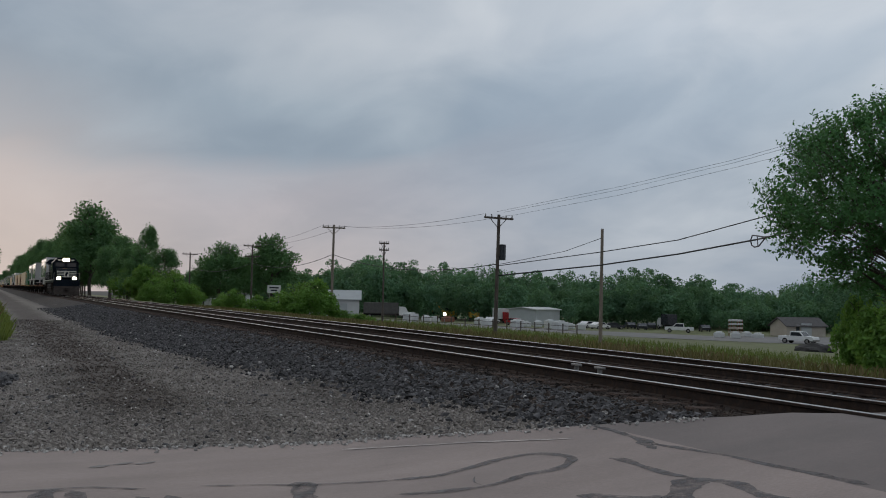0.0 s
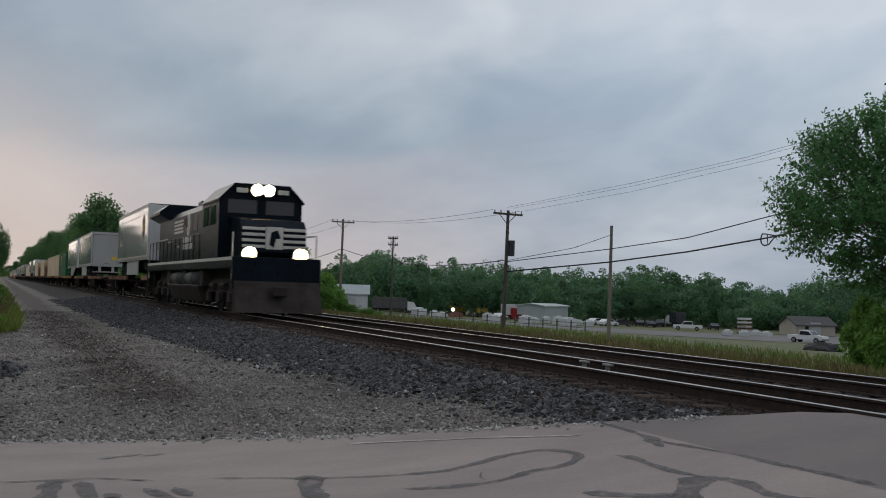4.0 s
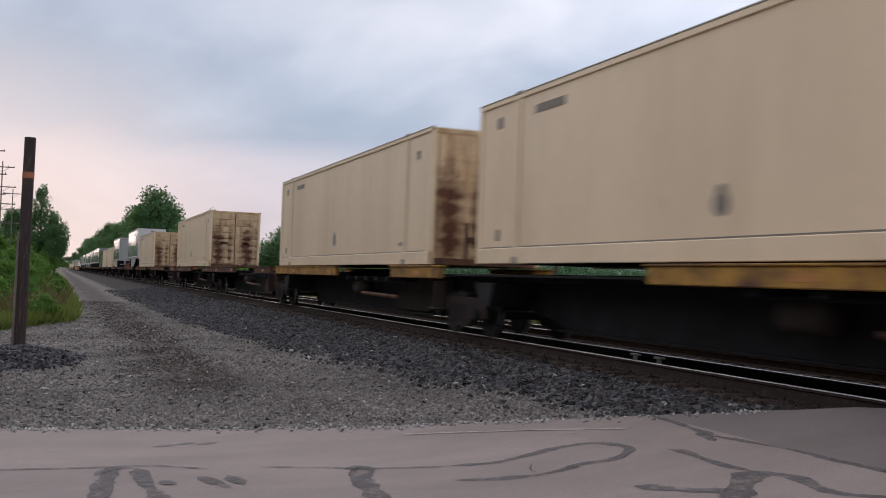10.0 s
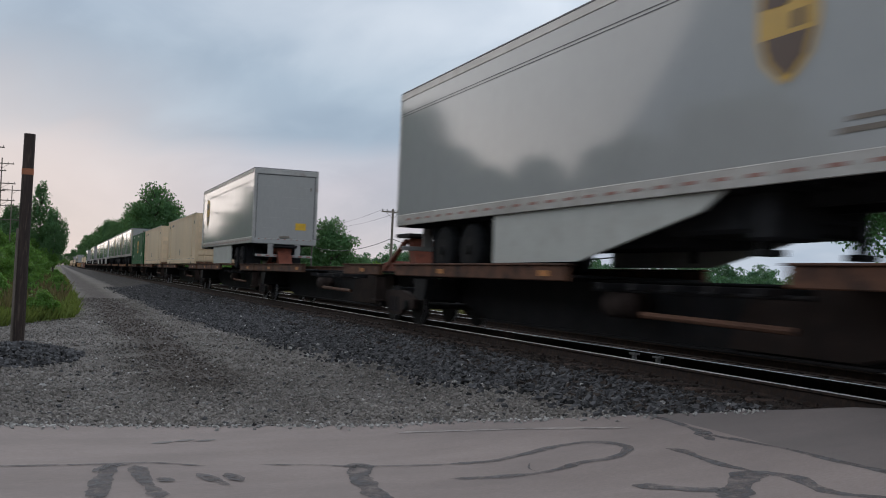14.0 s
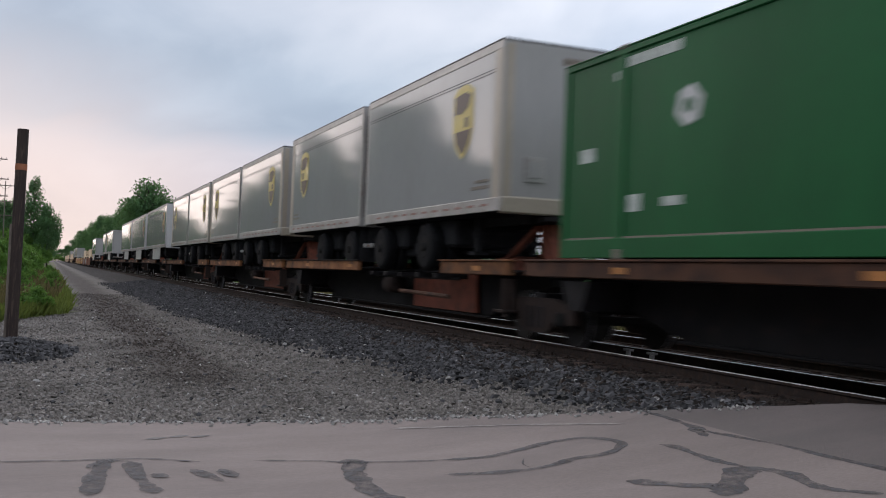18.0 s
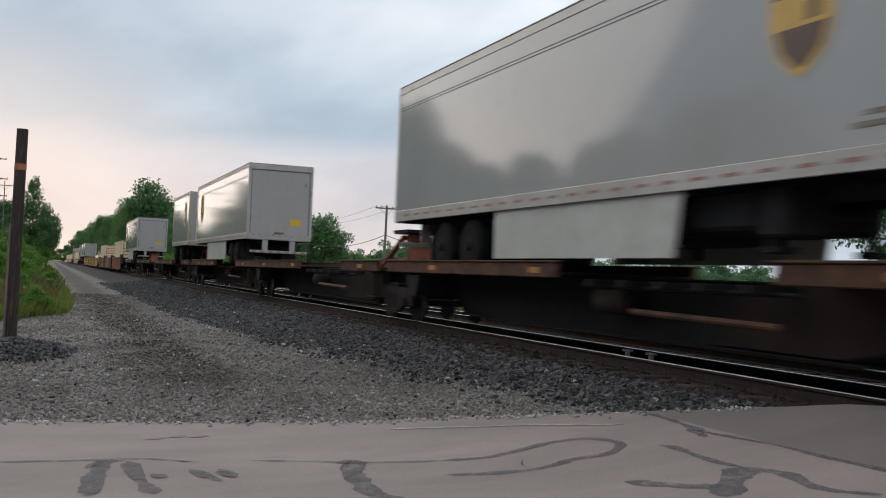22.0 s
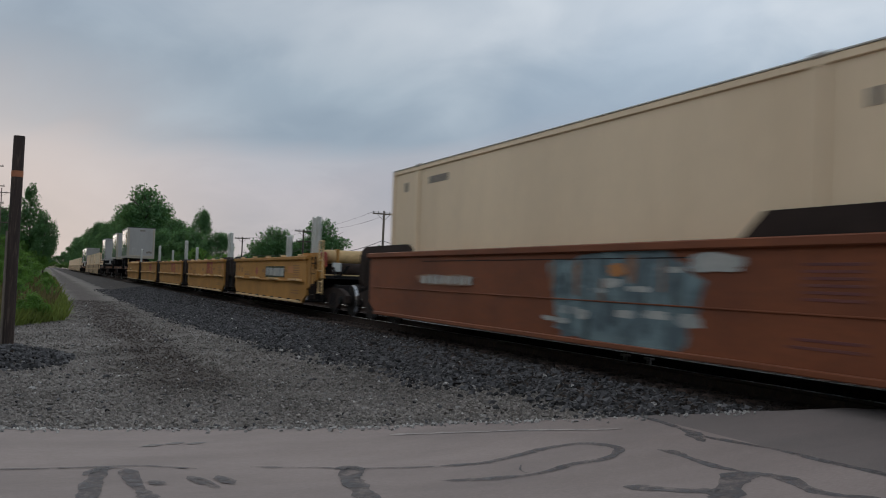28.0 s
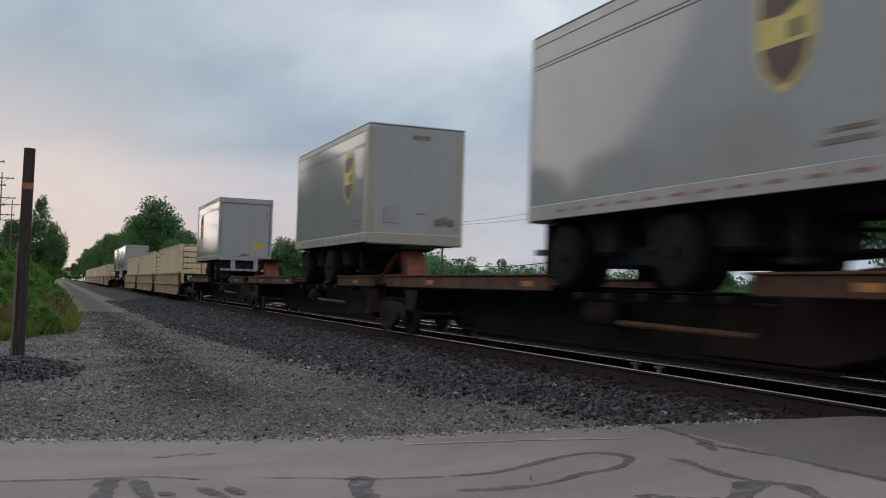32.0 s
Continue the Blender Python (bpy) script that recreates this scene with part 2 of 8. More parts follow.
def rusty_doors(name, color, stain):
    """Cream steel with two broad columns of rust running down, and small rust along edges."""
    m = material(name, color, 0.7, 0, 0.1, 0.8, 16, 0.15, second=(0.40, 0.21, 0.085), amount=0.62, edge=0.35, stretch=(1.4, 1.4, 0.6))
    n, l = m.node_tree.nodes, m.node_tree.links
    bs = n["Principled BSDF"]
    base = bs.inputs["Base Color"].links[0].from_socket
    tc, sp, ns = n.new("ShaderNodeTexCoord"), n.new("ShaderNodeSeparateXYZ"), n.new("ShaderNodeTexNoise")
    mp = n.new("ShaderNodeMapping")
    mp.inputs["Scale"].default_value = (2.0, 2.0, 3.2)
    l.new(tc.outputs["Object"], sp.inputs[0])
    l.new(tc.outputs["Object"], mp.inputs[0])
    l.new(mp.outputs[0], ns.inputs["Vector"])
    ns.inputs["Scale"].default_value, ns.inputs["Detail"].default_value = 1.6, 5

    def calc(op, a, b=0.0, c=0.0):
        k = n.new("ShaderNodeMath")
        k.operation = op
        for i, q in enumerate((a, b, c)):
            if isinstance(q, (int, float)):
                k.inputs[i].default_value = q
            else:
                l.new(q, k.inputs[i])
        return k.outputs[0]

    def band(src, lo, hi):
        r = n.new("ShaderNodeMapRange")
        r.inputs[1].default_value, r.inputs[2].default_value = lo, hi
        l.new(src, r.inputs[0])
        return r.outputs[0]
    x, z = sp.outputs[0], sp.outputs[2]
    cols = [band(calc("ABSOLUTE", calc("SUBTRACT", x, c)), w, 0.02) for c, w in ((-0.86, 0.50), (0.62, 0.52), (-0.25, 0.22), (1.1, 0.25))]
    col = calc("MAXIMUM", calc("MAXIMUM", cols[0], cols[1]), calc("MULTIPLY", calc("MAXIMUM", cols[2], cols[3]), 0.6))
    low = calc("MULTIPLY", band(z, 3.9, 2.8), band(z, 1.2, 1.7))
    f = calc("MULTIPLY", col, low)
    f = calc("ADD", f, calc("MULTIPLY", calc("SUBTRACT", ns.outputs["Fac"], 0.5), 1.6))
    f = calc("MULTIPLY", f, calc("ADD", calc("MULTIPLY", calc("SINE", calc("MULTIPLY", z, 18.0)), 0.22), 0.95))
    f = band(f, 0.12, 0.80)
    mx = n.new("ShaderNodeMix")
    mx.data_type = "RGBA"
    l.new(f, mx.inputs[0])
    l.new(base, mx.inputs[6])
    mx.inputs[7].default_value = (*stain, 1)
    l.new(mx.outputs[2], bs.inputs["Base Color"])
    return m


def worn_tar(name):
    """Old sealant worn through in patches, so that the asphalt shows between its remains."""
    m = material(name, (0.135, 0.128, 0.13), 0.85, 0, 0.25, 3, 40, 0.2, second=(0.175, 0.158, 0.152), amount=0.4, edge=0.3, spec=0.2)
    n, l = m.node_tree.nodes, m.node_tree.links
    tc, ns, r = n.new("ShaderNodeTexCoord"), n.new("ShaderNodeTexNoise"), n.new("ShaderNodeMapRange")
    ns.inputs["Scale"].default_value, ns.inputs["Detail"].default_value, ns.inputs["Roughness"].default_value = 7.0, 8, 0.7
    l.new(tc.outputs["Object"], ns.inputs["Vector"])
    l.new(ns.outputs["Fac"], r.inputs[0])
    for i, v in enumerate((0.36, 0.62, 0.15, 0.95)):
        r.inputs[i + 1].default_value = v
    tr, mx = n.new("ShaderNodeBsdfTransparent"), n.new("ShaderNodeMixShader")
    l.new(r.outputs[0], mx.inputs[0])
    l.new(tr.outputs[0], mx.inputs[1])
    l.new(n["Principled BSDF"].outputs[0], mx.inputs[2])
    l.new(mx.outputs[0], n["Material Output"].inputs["Surface"])
    return m


M = {
    "asphalt": material("worn_asphalt", (0.275, 0.222, 0.202), 0.85, 0, 0.2, 0.55, 45, 0.35, second=(0.195, 0.163, 0.152), amount=0.40, edge=0.5, stretch=(0.5, 1.3, 1)),
    "asphalt_new": material("patched_asphalt", (0.175, 0.146, 0.136), 0.85, 0, 0.18, 0.5, 45, 0.35, second=(0.135, 0.116, 0.109), amount=0.38, edge=0.45, stretch=(0.6, 1.2, 1)),
    "tar": worn_tar("crack_sealant_tar"),
    "line_paint": material("worn_white_road_paint", (0.42, 0.36, 0.33), 0.7, 0, 0.2, 4, 50, 0.1, second=(0.25, 0.22, 0.21), amount=0.55, edge=0.2),
    "stain": material("oil_stain", (0.10, 0.09, 0.09), 0.6, 0, 0.3, 6, 40, 0.1),
    "gravel": lot_ground("grey_gravel_ground"),
    "lot_stone": lot_ground("lot_gravel_stone", 0.48),
    "ballast_bed": material("dark_ballast_bed", (0.042, 0.039, 0.038), 0.95, 0, 0.4, 2, 30, 1.0, second=(0.055, 0.038, 0.03), amount=0.35, edge=0.4, spec=0.15),
    "stone": material("ballast_stone", (0.074, 0.071, 0.073), 0.85, 0, 0.25, 4, 30, 0.3, island=0.8, spec=0.3),
    "rail_side": material("rusty_rail_web", (0.05, 0.034, 0.027), 0.9, 0.0, 0.3, 5, 60, 0.4, second=(0.036, 0.028, 0.025), amount=0.5, spec=0.1),
    "rail_top": material("polished_rail_head", (0.40, 0.40, 0.41), 0.32, 1.0, 0.15, 4, 60, 0.05),
    "tie": material("weathered_wooden_tie", (0.08, 0.054, 0.043), 0.95, 0, 0.35, 3, 30, 0.8, second=(0.06, 0.045, 0.04), amount=0.5, stretch=(1, 6, 6), per_object=0.3, spec=0.15),
    "steel_dark": material("grimy_black_steel", (0.016, 0.015, 0.016), 0.75, 0.0, 0.35, 2, 30, 0.3, second=(0.035, 0.025, 0.021), amount=0.25, edge=0.3, spec=0.15),
    "steel_brown": material("rusty_brown_steel", (0.038, 0.026, 0.022), 0.85, 0.0, 0.3, 1.4, 30, 0.3, second=(0.022, 0.018, 0.017), amount=0.45, edge=0.3, spec=0.15),
    "deck_orange": material("rusted_orange_deck_beam", (0.25, 0.105, 0.042), 0.8, 0, 0.3, 0.9, 30, 0.3, second=(0.06, 0.036, 0.028), amount=0.55, edge=0.25, per_object=0.25, shift=1.0, spec=0.25),
    "deck_yellow": material("faded_yellow_deck_beam", (0.42, 0.22, 0.045), 0.75, 0, 0.25, 0.9, 30, 0.25, second=(0.10, 0.052, 0.035), amount=0.55, edge=0.25, per_object=0.2, shift=1.0, spec=0.25),
    "wheel": material("rolling_wheel_steel", (0.028, 0.025, 0.024), 0.7, 0.2, 0.3, 5, 40, 0.2, spec=0.15),
    "tread": material("bright_wheel_tread", (0.42, 0.42, 0.43), 0.3, 1.0, 0.1, 5, 40, 0.1),
    "white_marking": material("white_stencil_marking", (0.62, 0.62, 0.60), 0.6, 0, 0.15, 6, 50, 0.05),
    "loco_black": material("dusty_black_locomotive_paint", (0.006, 0.0105, 0.0165), 0.32, 0, 0.3, 0.8, 20, 0.05, second=(0.013, 0.014, 0.017), amount=0.25, edge=0.4, stretch=(1, 1, 0.3), spec=0.06),
    "loco_under": material("grimy_locomotive_running_gear", (0.042, 0.034, 0.030), 0.85, 0, 0.35, 2, 25, 0.3, second=(0.055, 0.042, 0.036), amount=0.3, edge=0.3, spec=0.15),
    "loco_tank": material("dusty_grey_air_tank", (0.075, 0.072, 0.07), 0.75, 0, 0.3, 1.5, 25, 0.15, second=(0.035, 0.032, 0.03), amount=0.4, edge=0.4, spec=0.2),
    "loco_white": material("off_white_locomotive_stripe", (0.60, 0.57, 0.50), 0.6, 0, 0.15, 2, 30, 0.05),
    "trailer": material("white_trailer_skin", (0.42, 0.415, 0.40), 0.07, 0.0, 0.05, 0.35, 14, 0.012, second=(0.36, 0.35, 0.325), amount=0.3, edge=0.5, stretch=(1, 0.6, 0.25), spec=0.42, rvar=0.025),
    "trailer_end": material("white_trailer_end_panel", (0.40, 0.385, 0.365), 0.4, 0.0, 0.06, 0.5, 14, 0.04, second=(0.32, 0.30, 0.275), amount=0.3, edge=0.5, stretch=(1, 1, 0.25)),
    "trailer_rail": material("aluminium_trailer_rail", (0.44, 0.42, 0.395), 0.42, 0.3, 0.15, 1.5, 30, 0.05, second=(0.30, 0.23, 0.2), amount=0.25, edge=0.3),
    "roof_edge": material("dark_roof_edge", (0.09, 0.09, 0.095), 0.5, 0.3, 0.2, 3, 30, 0.05),
    "skirt": material("pale_grey_side_box_panel", (0.50, 0.50, 0.46), 0.5, 0, 0.1, 1.2, 20, 0.05, second=(0.40, 0.37, 0.33), amount=0.35, edge=0.4),
    "underbody": material("dark_trailer_underbody", (0.024, 0.024, 0.026), 0.8, 0, 0.3, 3, 30, 0.2, spec=0.15),
    "rubber": material("black_tyre_rubber", (0.013, 0.013, 0.014), 0.9, 0, 0.2, 8, 50, 0.3, spec=0.12),
    "rim": material("grey_wheel_rim", (0.22, 0.21, 0.20), 0.55, 0.4, 0.2, 8, 50, 0.1),
    "gold": material("gold_shield_paint", (0.60, 0.36, 0.065), 0.45, 0, 0.1, 3, 40, 0.02),
    "gold_pale": material("pale_gold_shield_paint", (0.70, 0.55, 0.16), 0.45, 0, 0.1, 3, 40, 0.02),
    "shield_brown": material("brown_shield_paint", (0.085, 0.045, 0.028), 0.45, 0, 0.1, 3, 40, 0.02),
    "placard": material("yellow_placard", (0.75, 0.44, 0.03), 0.5, 0, 0.1, 5, 40, 0.02),
    "red_tape": material("red_reflective_tape", (0.30, 0.14, 0.11), 0.4, 0, 0.1, 5, 40, 0.02),
    "green_box": material("green_container_paint", (0.013, 0.115, 0.036), 0.5, 0, 0.14, 0.5, 16, 0.06, second=(0.010, 0.080, 0.028), amount=0.35, edge=0.5, stretch=(1, 1, 0.3), spec=0.16),
    "cream_box": material("cream_container_paint", (0.83, 0.64, 0.43), 0.55, 0, 0.08, 0.4, 16, 0.06, second=(0.66, 0.48, 0.29), amount=0.36, edge=0.6, stretch=(1, 1, 0.22), per_object=0.05, spec=0.35),
    "cream_rust": rusty_doors("rust_stained_cream_doors", (0.72, 0.52, 0.31), (0.13, 0.048, 0.02)),
    "rust": material("deep_rust", (0.16, 0.07, 0.035), 0.9, 0, 0.35, 3, 30, 0.4, second=(0.07, 0.04, 0.03), amount=0.4),
    "box_mark": material("faded_dark_marking", (0.22, 0.185, 0.15), 0.7, 0, 0.3, 9, 50, 0.05),
    "box_mark_light": material("pale_marking", (0.50, 0.55, 0.50), 0.6, 0, 0.3, 9, 50, 0.05),
    "well_red": material("red_brown_well_car_paint", (0.20, 0.064, 0.028), 0.65, 0, 0.22, 0.6, 18, 0.1, second=(0.105, 0.036, 0.022), amount=0.42, edge=0.45, stretch=(1, 0.5, 1), spec=0.2),
    "well_yellow": material("weathered_yellow_well_car_paint", (0.44, 0.215, 0.052), 0.65, 0, 0.18, 0.7, 18, 0.1, second=(0.33, 0.155, 0.042), amount=0.42, edge=0.5, spec=0.2),
    "well_white": material("tan_painted_well_car_side", (0.42, 0.29, 0.16), 0.65, 0, 0.14, 0.7, 18, 0.1, second=(0.30, 0.16, 0.12), amount=0.25, edge=0.3),
    "spray_blue": material("blue_grey_spray_paint", (0.16, 0.235, 0.25), 0.6, 0, 0.3, 1.2, 20, 0.05, second=(0.07, 0.11, 0.13), amount=0.5, edge=0.12),
    "spray_white": material("pale_spray_paint", (0.42, 0.42, 0.39), 0.6, 0, 0.2, 1.2, 20, 0.05, second=(0.24, 0.27, 0.27), amount=0.5, edge=0.2),
    "spray_orange": material("orange_spray_paint", (0.50, 0.20, 0.05), 0.6, 0, 0.2, 1.2, 20, 0.05),
    "red_mark": material("dull_red_marking", (0.33, 0.055, 0.035), 0.6, 0, 0.2, 3, 30, 0.05),
    "pole_wood": material("weathered_pole_wood", (0.085, 0.068, 0.058), 0.9, 0, 0.3, 3, 30, 0.5, stretch=(6, 6, 0.5)),
    "pole_grey": material("sun_bleached_pole_wood", (0.20, 0.165, 0.135), 0.9, 0, 0.25, 3, 30, 0.5, stretch=(6, 6, 0.5)),
    "post_wood": material("dark_creosoted_post", (0.048, 0.032, 0.027), 0.85, 0, 0.35, 2, 30, 0.6, second=(0.10, 0.07, 0.055), amount=0.3, stretch=(6, 6, 0.5)),
    "band": material("orange_band_paint", (0.42, 0.15, 0.07), 0.6, 0, 0.15, 8, 50, 0.05),
    "cable": material("black_cable", (0.02, 0.02, 0.022), 0.6, 0, 0.1, 8, 50, 0.0),
    "grass": material("rough_grass_ground", (0.105, 0.12, 0.045), 0.95, 0, 0.35, 0.3, 8, 0.5, second=(0.13, 0.105, 0.055), amount=0.4, edge=0.4),
    "verge_ground": material("bright_verge_ground", (0.10, 0.11, 0.045), 0.95, 0, 0.4, 0.5, 8, 0.5, second=(0.17, 0.135, 0.07), amount=0.45, edge=0.4),
    "blade_verge": leafy("bright_verge_grass", (0.115, 0.15, 0.042), (0.17, 0.21, 0.055)),
    "blade": leafy("grass_blades", (0.10, 0.13, 0.042), (0.14, 0.175, 0.055)),
    "blade_dry": leafy("dry_grass_stalks", (0.15, 0.105, 0.06), (0.11, 0.12, 0.045)),
    "leaf": leafy("maple_leaves", (0.066, 0.165, 0.066), (0.105, 0.235, 0.085)),
    "leaf_dark": leafy("dark_tree_leaves", (0.086, 0.17, 0.078), (0.135, 0.25, 0.095)),
    "leaf_bright": leafy("bright_bush_leaves", (0.105, 0.21, 0.05), (0.17, 0.30, 0.065)),
    "bark": material("grey_brown_bark", (0.085, 0.07, 0.06), 0.95, 0, 0.3, 2, 20, 0.8, stretch=(4, 4, 0.6)),
    "concrete": material("pale_far_road", (0.155, 0.15, 0.145), 0.9, 0, 0.12, 0.2, 10, 0.1),
    "white_paint": material("white_building_paint", (0.50, 0.51, 0.50), 0.6, 0, 0.08, 0.5, 10, 0.05),
    "grey_wall": material("pale_grey_siding", (0.38, 0.40, 0.40), 0.6, 0, 0.08, 0.5, 10, 0.05),
    "tan_wall": material("tan_siding", (0.36, 0.32, 0.27), 0.7, 0, 0.1, 0.5, 10, 0.05),
    "roof_dark": material("dark_shingle_roof", (0.085, 0.08, 0.078), 0.9, 0, 0.2, 2, 10, 0.2),
    "car_white": material("white_car_paint", (0.66, 0.66, 0.66), 0.25, 0, 0.04, 2, 20, 0),
    "car_red": material("red_car_paint", (0.30, 0.02, 0.025), 0.25, 0, 0.05, 2, 20, 0),
    "car_dark": material("dark_car_paint", (0.03, 0.032, 0.04), 0.25, 0, 0.05, 2, 20, 0),
    "digger_yellow": material("yellow_machine_paint", (0.55, 0.32, 0.03), 0.5, 0, 0.15, 2, 20, 0.05),
    "brick_red": material("reddish_pile", (0.22, 0.09, 0.06), 0.9, 0, 0.3, 2, 10, 0.3),
    "trailer_tan": material("tan_trailer_corner_panel", (0.43, 0.37, 0.29), 0.4, 0.0, 0.08, 0.6, 14, 0.03, second=(0.35, 0.30, 0.235), amount=0.3, edge=0.5),
    "hitch": material("red_brown_hitch_steel", (0.20, 0.06, 0.036), 0.75, 0, 0.25, 2, 30, 0.2, second=(0.06, 0.03, 0.024), amount=0.4, edge=0.3, spec=0.25),
    "pebble_pale": material("bleached_gravel_stone", (0.36, 0.34, 0.32), 0.9, 0, 0.25, 4, 30, 0.3, island=0.5, spec=0.3),
    "deck_brown": material("dull_brown_deck_beam", (0.13, 0.062, 0.038), 0.85, 0, 0.3, 0.9, 30, 0.3, second=(0.035, 0.024, 0.021), amount=0.5, edge=0.25, per_object=0.25, shift=1.0, spec=0.25),
    "nose_white": material("lit_white_trailer_nose", (0.60, 0.59, 0.58), 0.35, 0.0, 0.06, 0.5, 14, 0.04, second=(0.43, 0.415, 0.40), amount=0.25, edge=0.5, stretch=(1, 1, 0.25)),
    # near-black, to paint the darkness that hides the wheels under the trailers
    "tyre_rim": material("grimy_shade_dark_rim", (0.016, 0.0155, 0.015), 0.85, 0.0, 0.2, 8, 50, 0.1, spec=0.15),
    "well_pale": material("pale_worn_yellow_shelf", (0.62, 0.42, 0.20), 0.65, 0, 0.14, 2, 18, 0.1, second=(0.40, 0.24, 0.10), amount=0.3, edge=0.3),
    "well_stencil": material("faded_brown_stencil", (0.27, 0.13, 0.04), 0.7, 0, 0.2, 5, 30, 0.05),
    "spray_dark": material("dark_blue_spray_paint", (0.045, 0.075, 0.085), 0.6, 0, 0.3, 1.2, 20, 0.05, second=(0.09, 0.12, 0.13), amount=0.4, edge=0.15),
    "spray_tan": material("faded_tan_spray_paint", (0.23, 0.115, 0.06), 0.6, 0, 0.3, 1.2, 20, 0.05, second=(0.14, 0.06, 0.035), amount=0.5, edge=0.25),
    "stone_brown": material("rusty_shade_dark_stone", (0.042, 0.032, 0.027), 0.9, 0, 0.25, 4, 30, 0.3, island=0.7, spec=0.25),
    "woods": woods_leaf("haze_tinted_wood_leaves"),
    "spray_red": material("dark_red_spray_paint", (0.12, 0.03, 0.028), 0.6, 0, 0.3, 1.2, 20, 0.05, second=(0.16, 0.055, 0.028), amount=0.4, edge=0.25),
    "glass": glass("dark_window_glass"),
    "lamp_warm": glowing("burning_headlight", (1.0, 0.66, 0.30), 45.0),
    "lamp_far": glowing("far_lit_lamp", (1.0, 0.85, 0.6), 8.0),
    "dark_soil": material("dark_soil_heap", (0.03, 0.028, 0.027), 0.95, 0, 0.3, 1, 8, 0.5),
}


# ---- mesh helpers ----
def mesh_from(name, bm, mat, smooth=False):
    me = bpy.data.meshes.new(name)
    bm.to_mesh(me)
    bm.free()
    me.materials.append(mat)
    if smooth:
        for p in me.polygons:
            p.use_smooth = True
    return me


def part(name, bm, mat, parent, label="", smooth=False):
    """Links a bmesh as one mesh object under a thing or under a part."""
    ob = new(name, mesh_from(name, bm, M[mat] if isinstance(mat, str) else mat, smooth))
    ob.parent = parent
    if label:
        ob["label"] = label
    return ob


def thing(name, m, label, category, group="", kind=""):
    ob = new(name)
    ob.empty_display_size = 0.3
    ob.matrix_basis = m
    return tagged(ob, label, category, group, kind)


def solid(name, bm, mat, label, category, group="", kind="", m=None, smooth=False):
    ob = new(name, mesh_from(name, bm, M[mat] if isinstance(mat, str) else mat, smooth))
    if m is not None:
        ob.matrix_basis = m
    return tagged(ob, label, category, group, kind)


def box(bm, x0, x1, y0, y1, z0, z1, b=0.012):
    """A box with chamfered edges."""
    c = [(x0 + x1) / 2, (y0 + y1) / 2, (z0 + z1) / 2]
    h = [abs(x1 - x0) / 2, abs(y1 - y0) / 2, abs(z1 - z0) / 2]
    b = min(b, 0.45 * min(h))
    v = {}
    for sx in (-1, 1):
        for sy in (-1, 1):
            for sz in (-1, 1):
                s = (sx, sy, sz)
                for a in range(3):
                    v[s, a] = bm.verts.new([c[i] + s[i] * (h[i] if i == a else h[i] - b) for i in range(3)])
    flip = lambda p, s: p if s > 0 else p[::-1]
    for a in range(3):
        i, j = (a + 1) % 3, (a + 2) % 3
        for s in (-1, 1):
            ring = []
            for si, sj in ((-1, -1), (1, -1), (1, 1), (-1, 1)):
                k = [0, 0, 0]
                k[a], k[i], k[j] = s, si, sj
                ring.append(v[tuple(k), a])
            bm.faces.new(flip(ring, s))
        for si in (-1, 1):
            for sj in (-1, 1):
                k0, k1 = [0, 0, 0], [0, 0, 0]
                k0[a], k0[i], k0[j], k1[a], k1[i], k1[j] = -1, si, sj, 1, si, sj
                k0, k1 = tuple(k0), tuple(k1)
                bm.faces.new(flip([v[k0, i], v[k1, i], v[k1, j], v[k0, j]], -si * sj))
    for s in [(a, b2, c2) for a in (-1, 1) for b2 in (-1, 1) for c2 in (-1, 1)]:
        bm.faces.new(flip([v[s, 0], v[s, 1], v[s, 2]], s[0] * s[1] * s[2]))
    return bm


def rod(bm, p, q, r, r2=None, n=10, caps=True):
    """A round bar from p to q."""
    p, q = Vector(p), Vector(q)
    d = (q - p).normalized()
    a = d.orthogonal().normalized()
    c = d.cross(a)
    r2 = r if r2 is None else r2
    rings = []
    for o, rr in ((p, r), (q, r2)):
        rings.append([bm.verts.new(o + rr * (a * math.cos(2 * math.pi * k / n) + c * math.sin(2 * math.pi * k / n))) for k in range(n)])
    for k in range(n):
        bm.faces.new([rings[0][k], rings[0][(k + 1) % n], rings[1][(k + 1) % n], rings[1][k]])
    if caps:
        bm.faces.new(rings[0][::-1])
        bm.faces.new(rings[1])
    return bm


def tube(pts, r, n=6):
    """One bent round bar through points."""
    bm, rings = bmesh.new(), []
    pts = [Vector(p) for p in pts]
    for i, p in enumerate(pts):
        d = (pts[min(i + 1, len(pts) - 1)] - pts[max(i - 1, 0)]).normalized()
        a = d.cross(Vector((0, 0, 1)) if abs(d.z) < 0.9 else Vector((1, 0, 0))).normalized()
        c = d.cross(a)
        rings.append([bm.verts.new(p + r * (a * math.cos(2 * math.pi * k / n) + c * math.sin(2 * math.pi * k / n))) for k in range(n)])
    for p, q in zip(rings, rings[1:]):
        for k in range(n):
            bm.faces.new([p[k], p[(k + 1) % n], q[(k + 1) % n], q[k]])
    bmesh.ops.recalc_face_normals(bm, faces=bm.faces)
    return bm


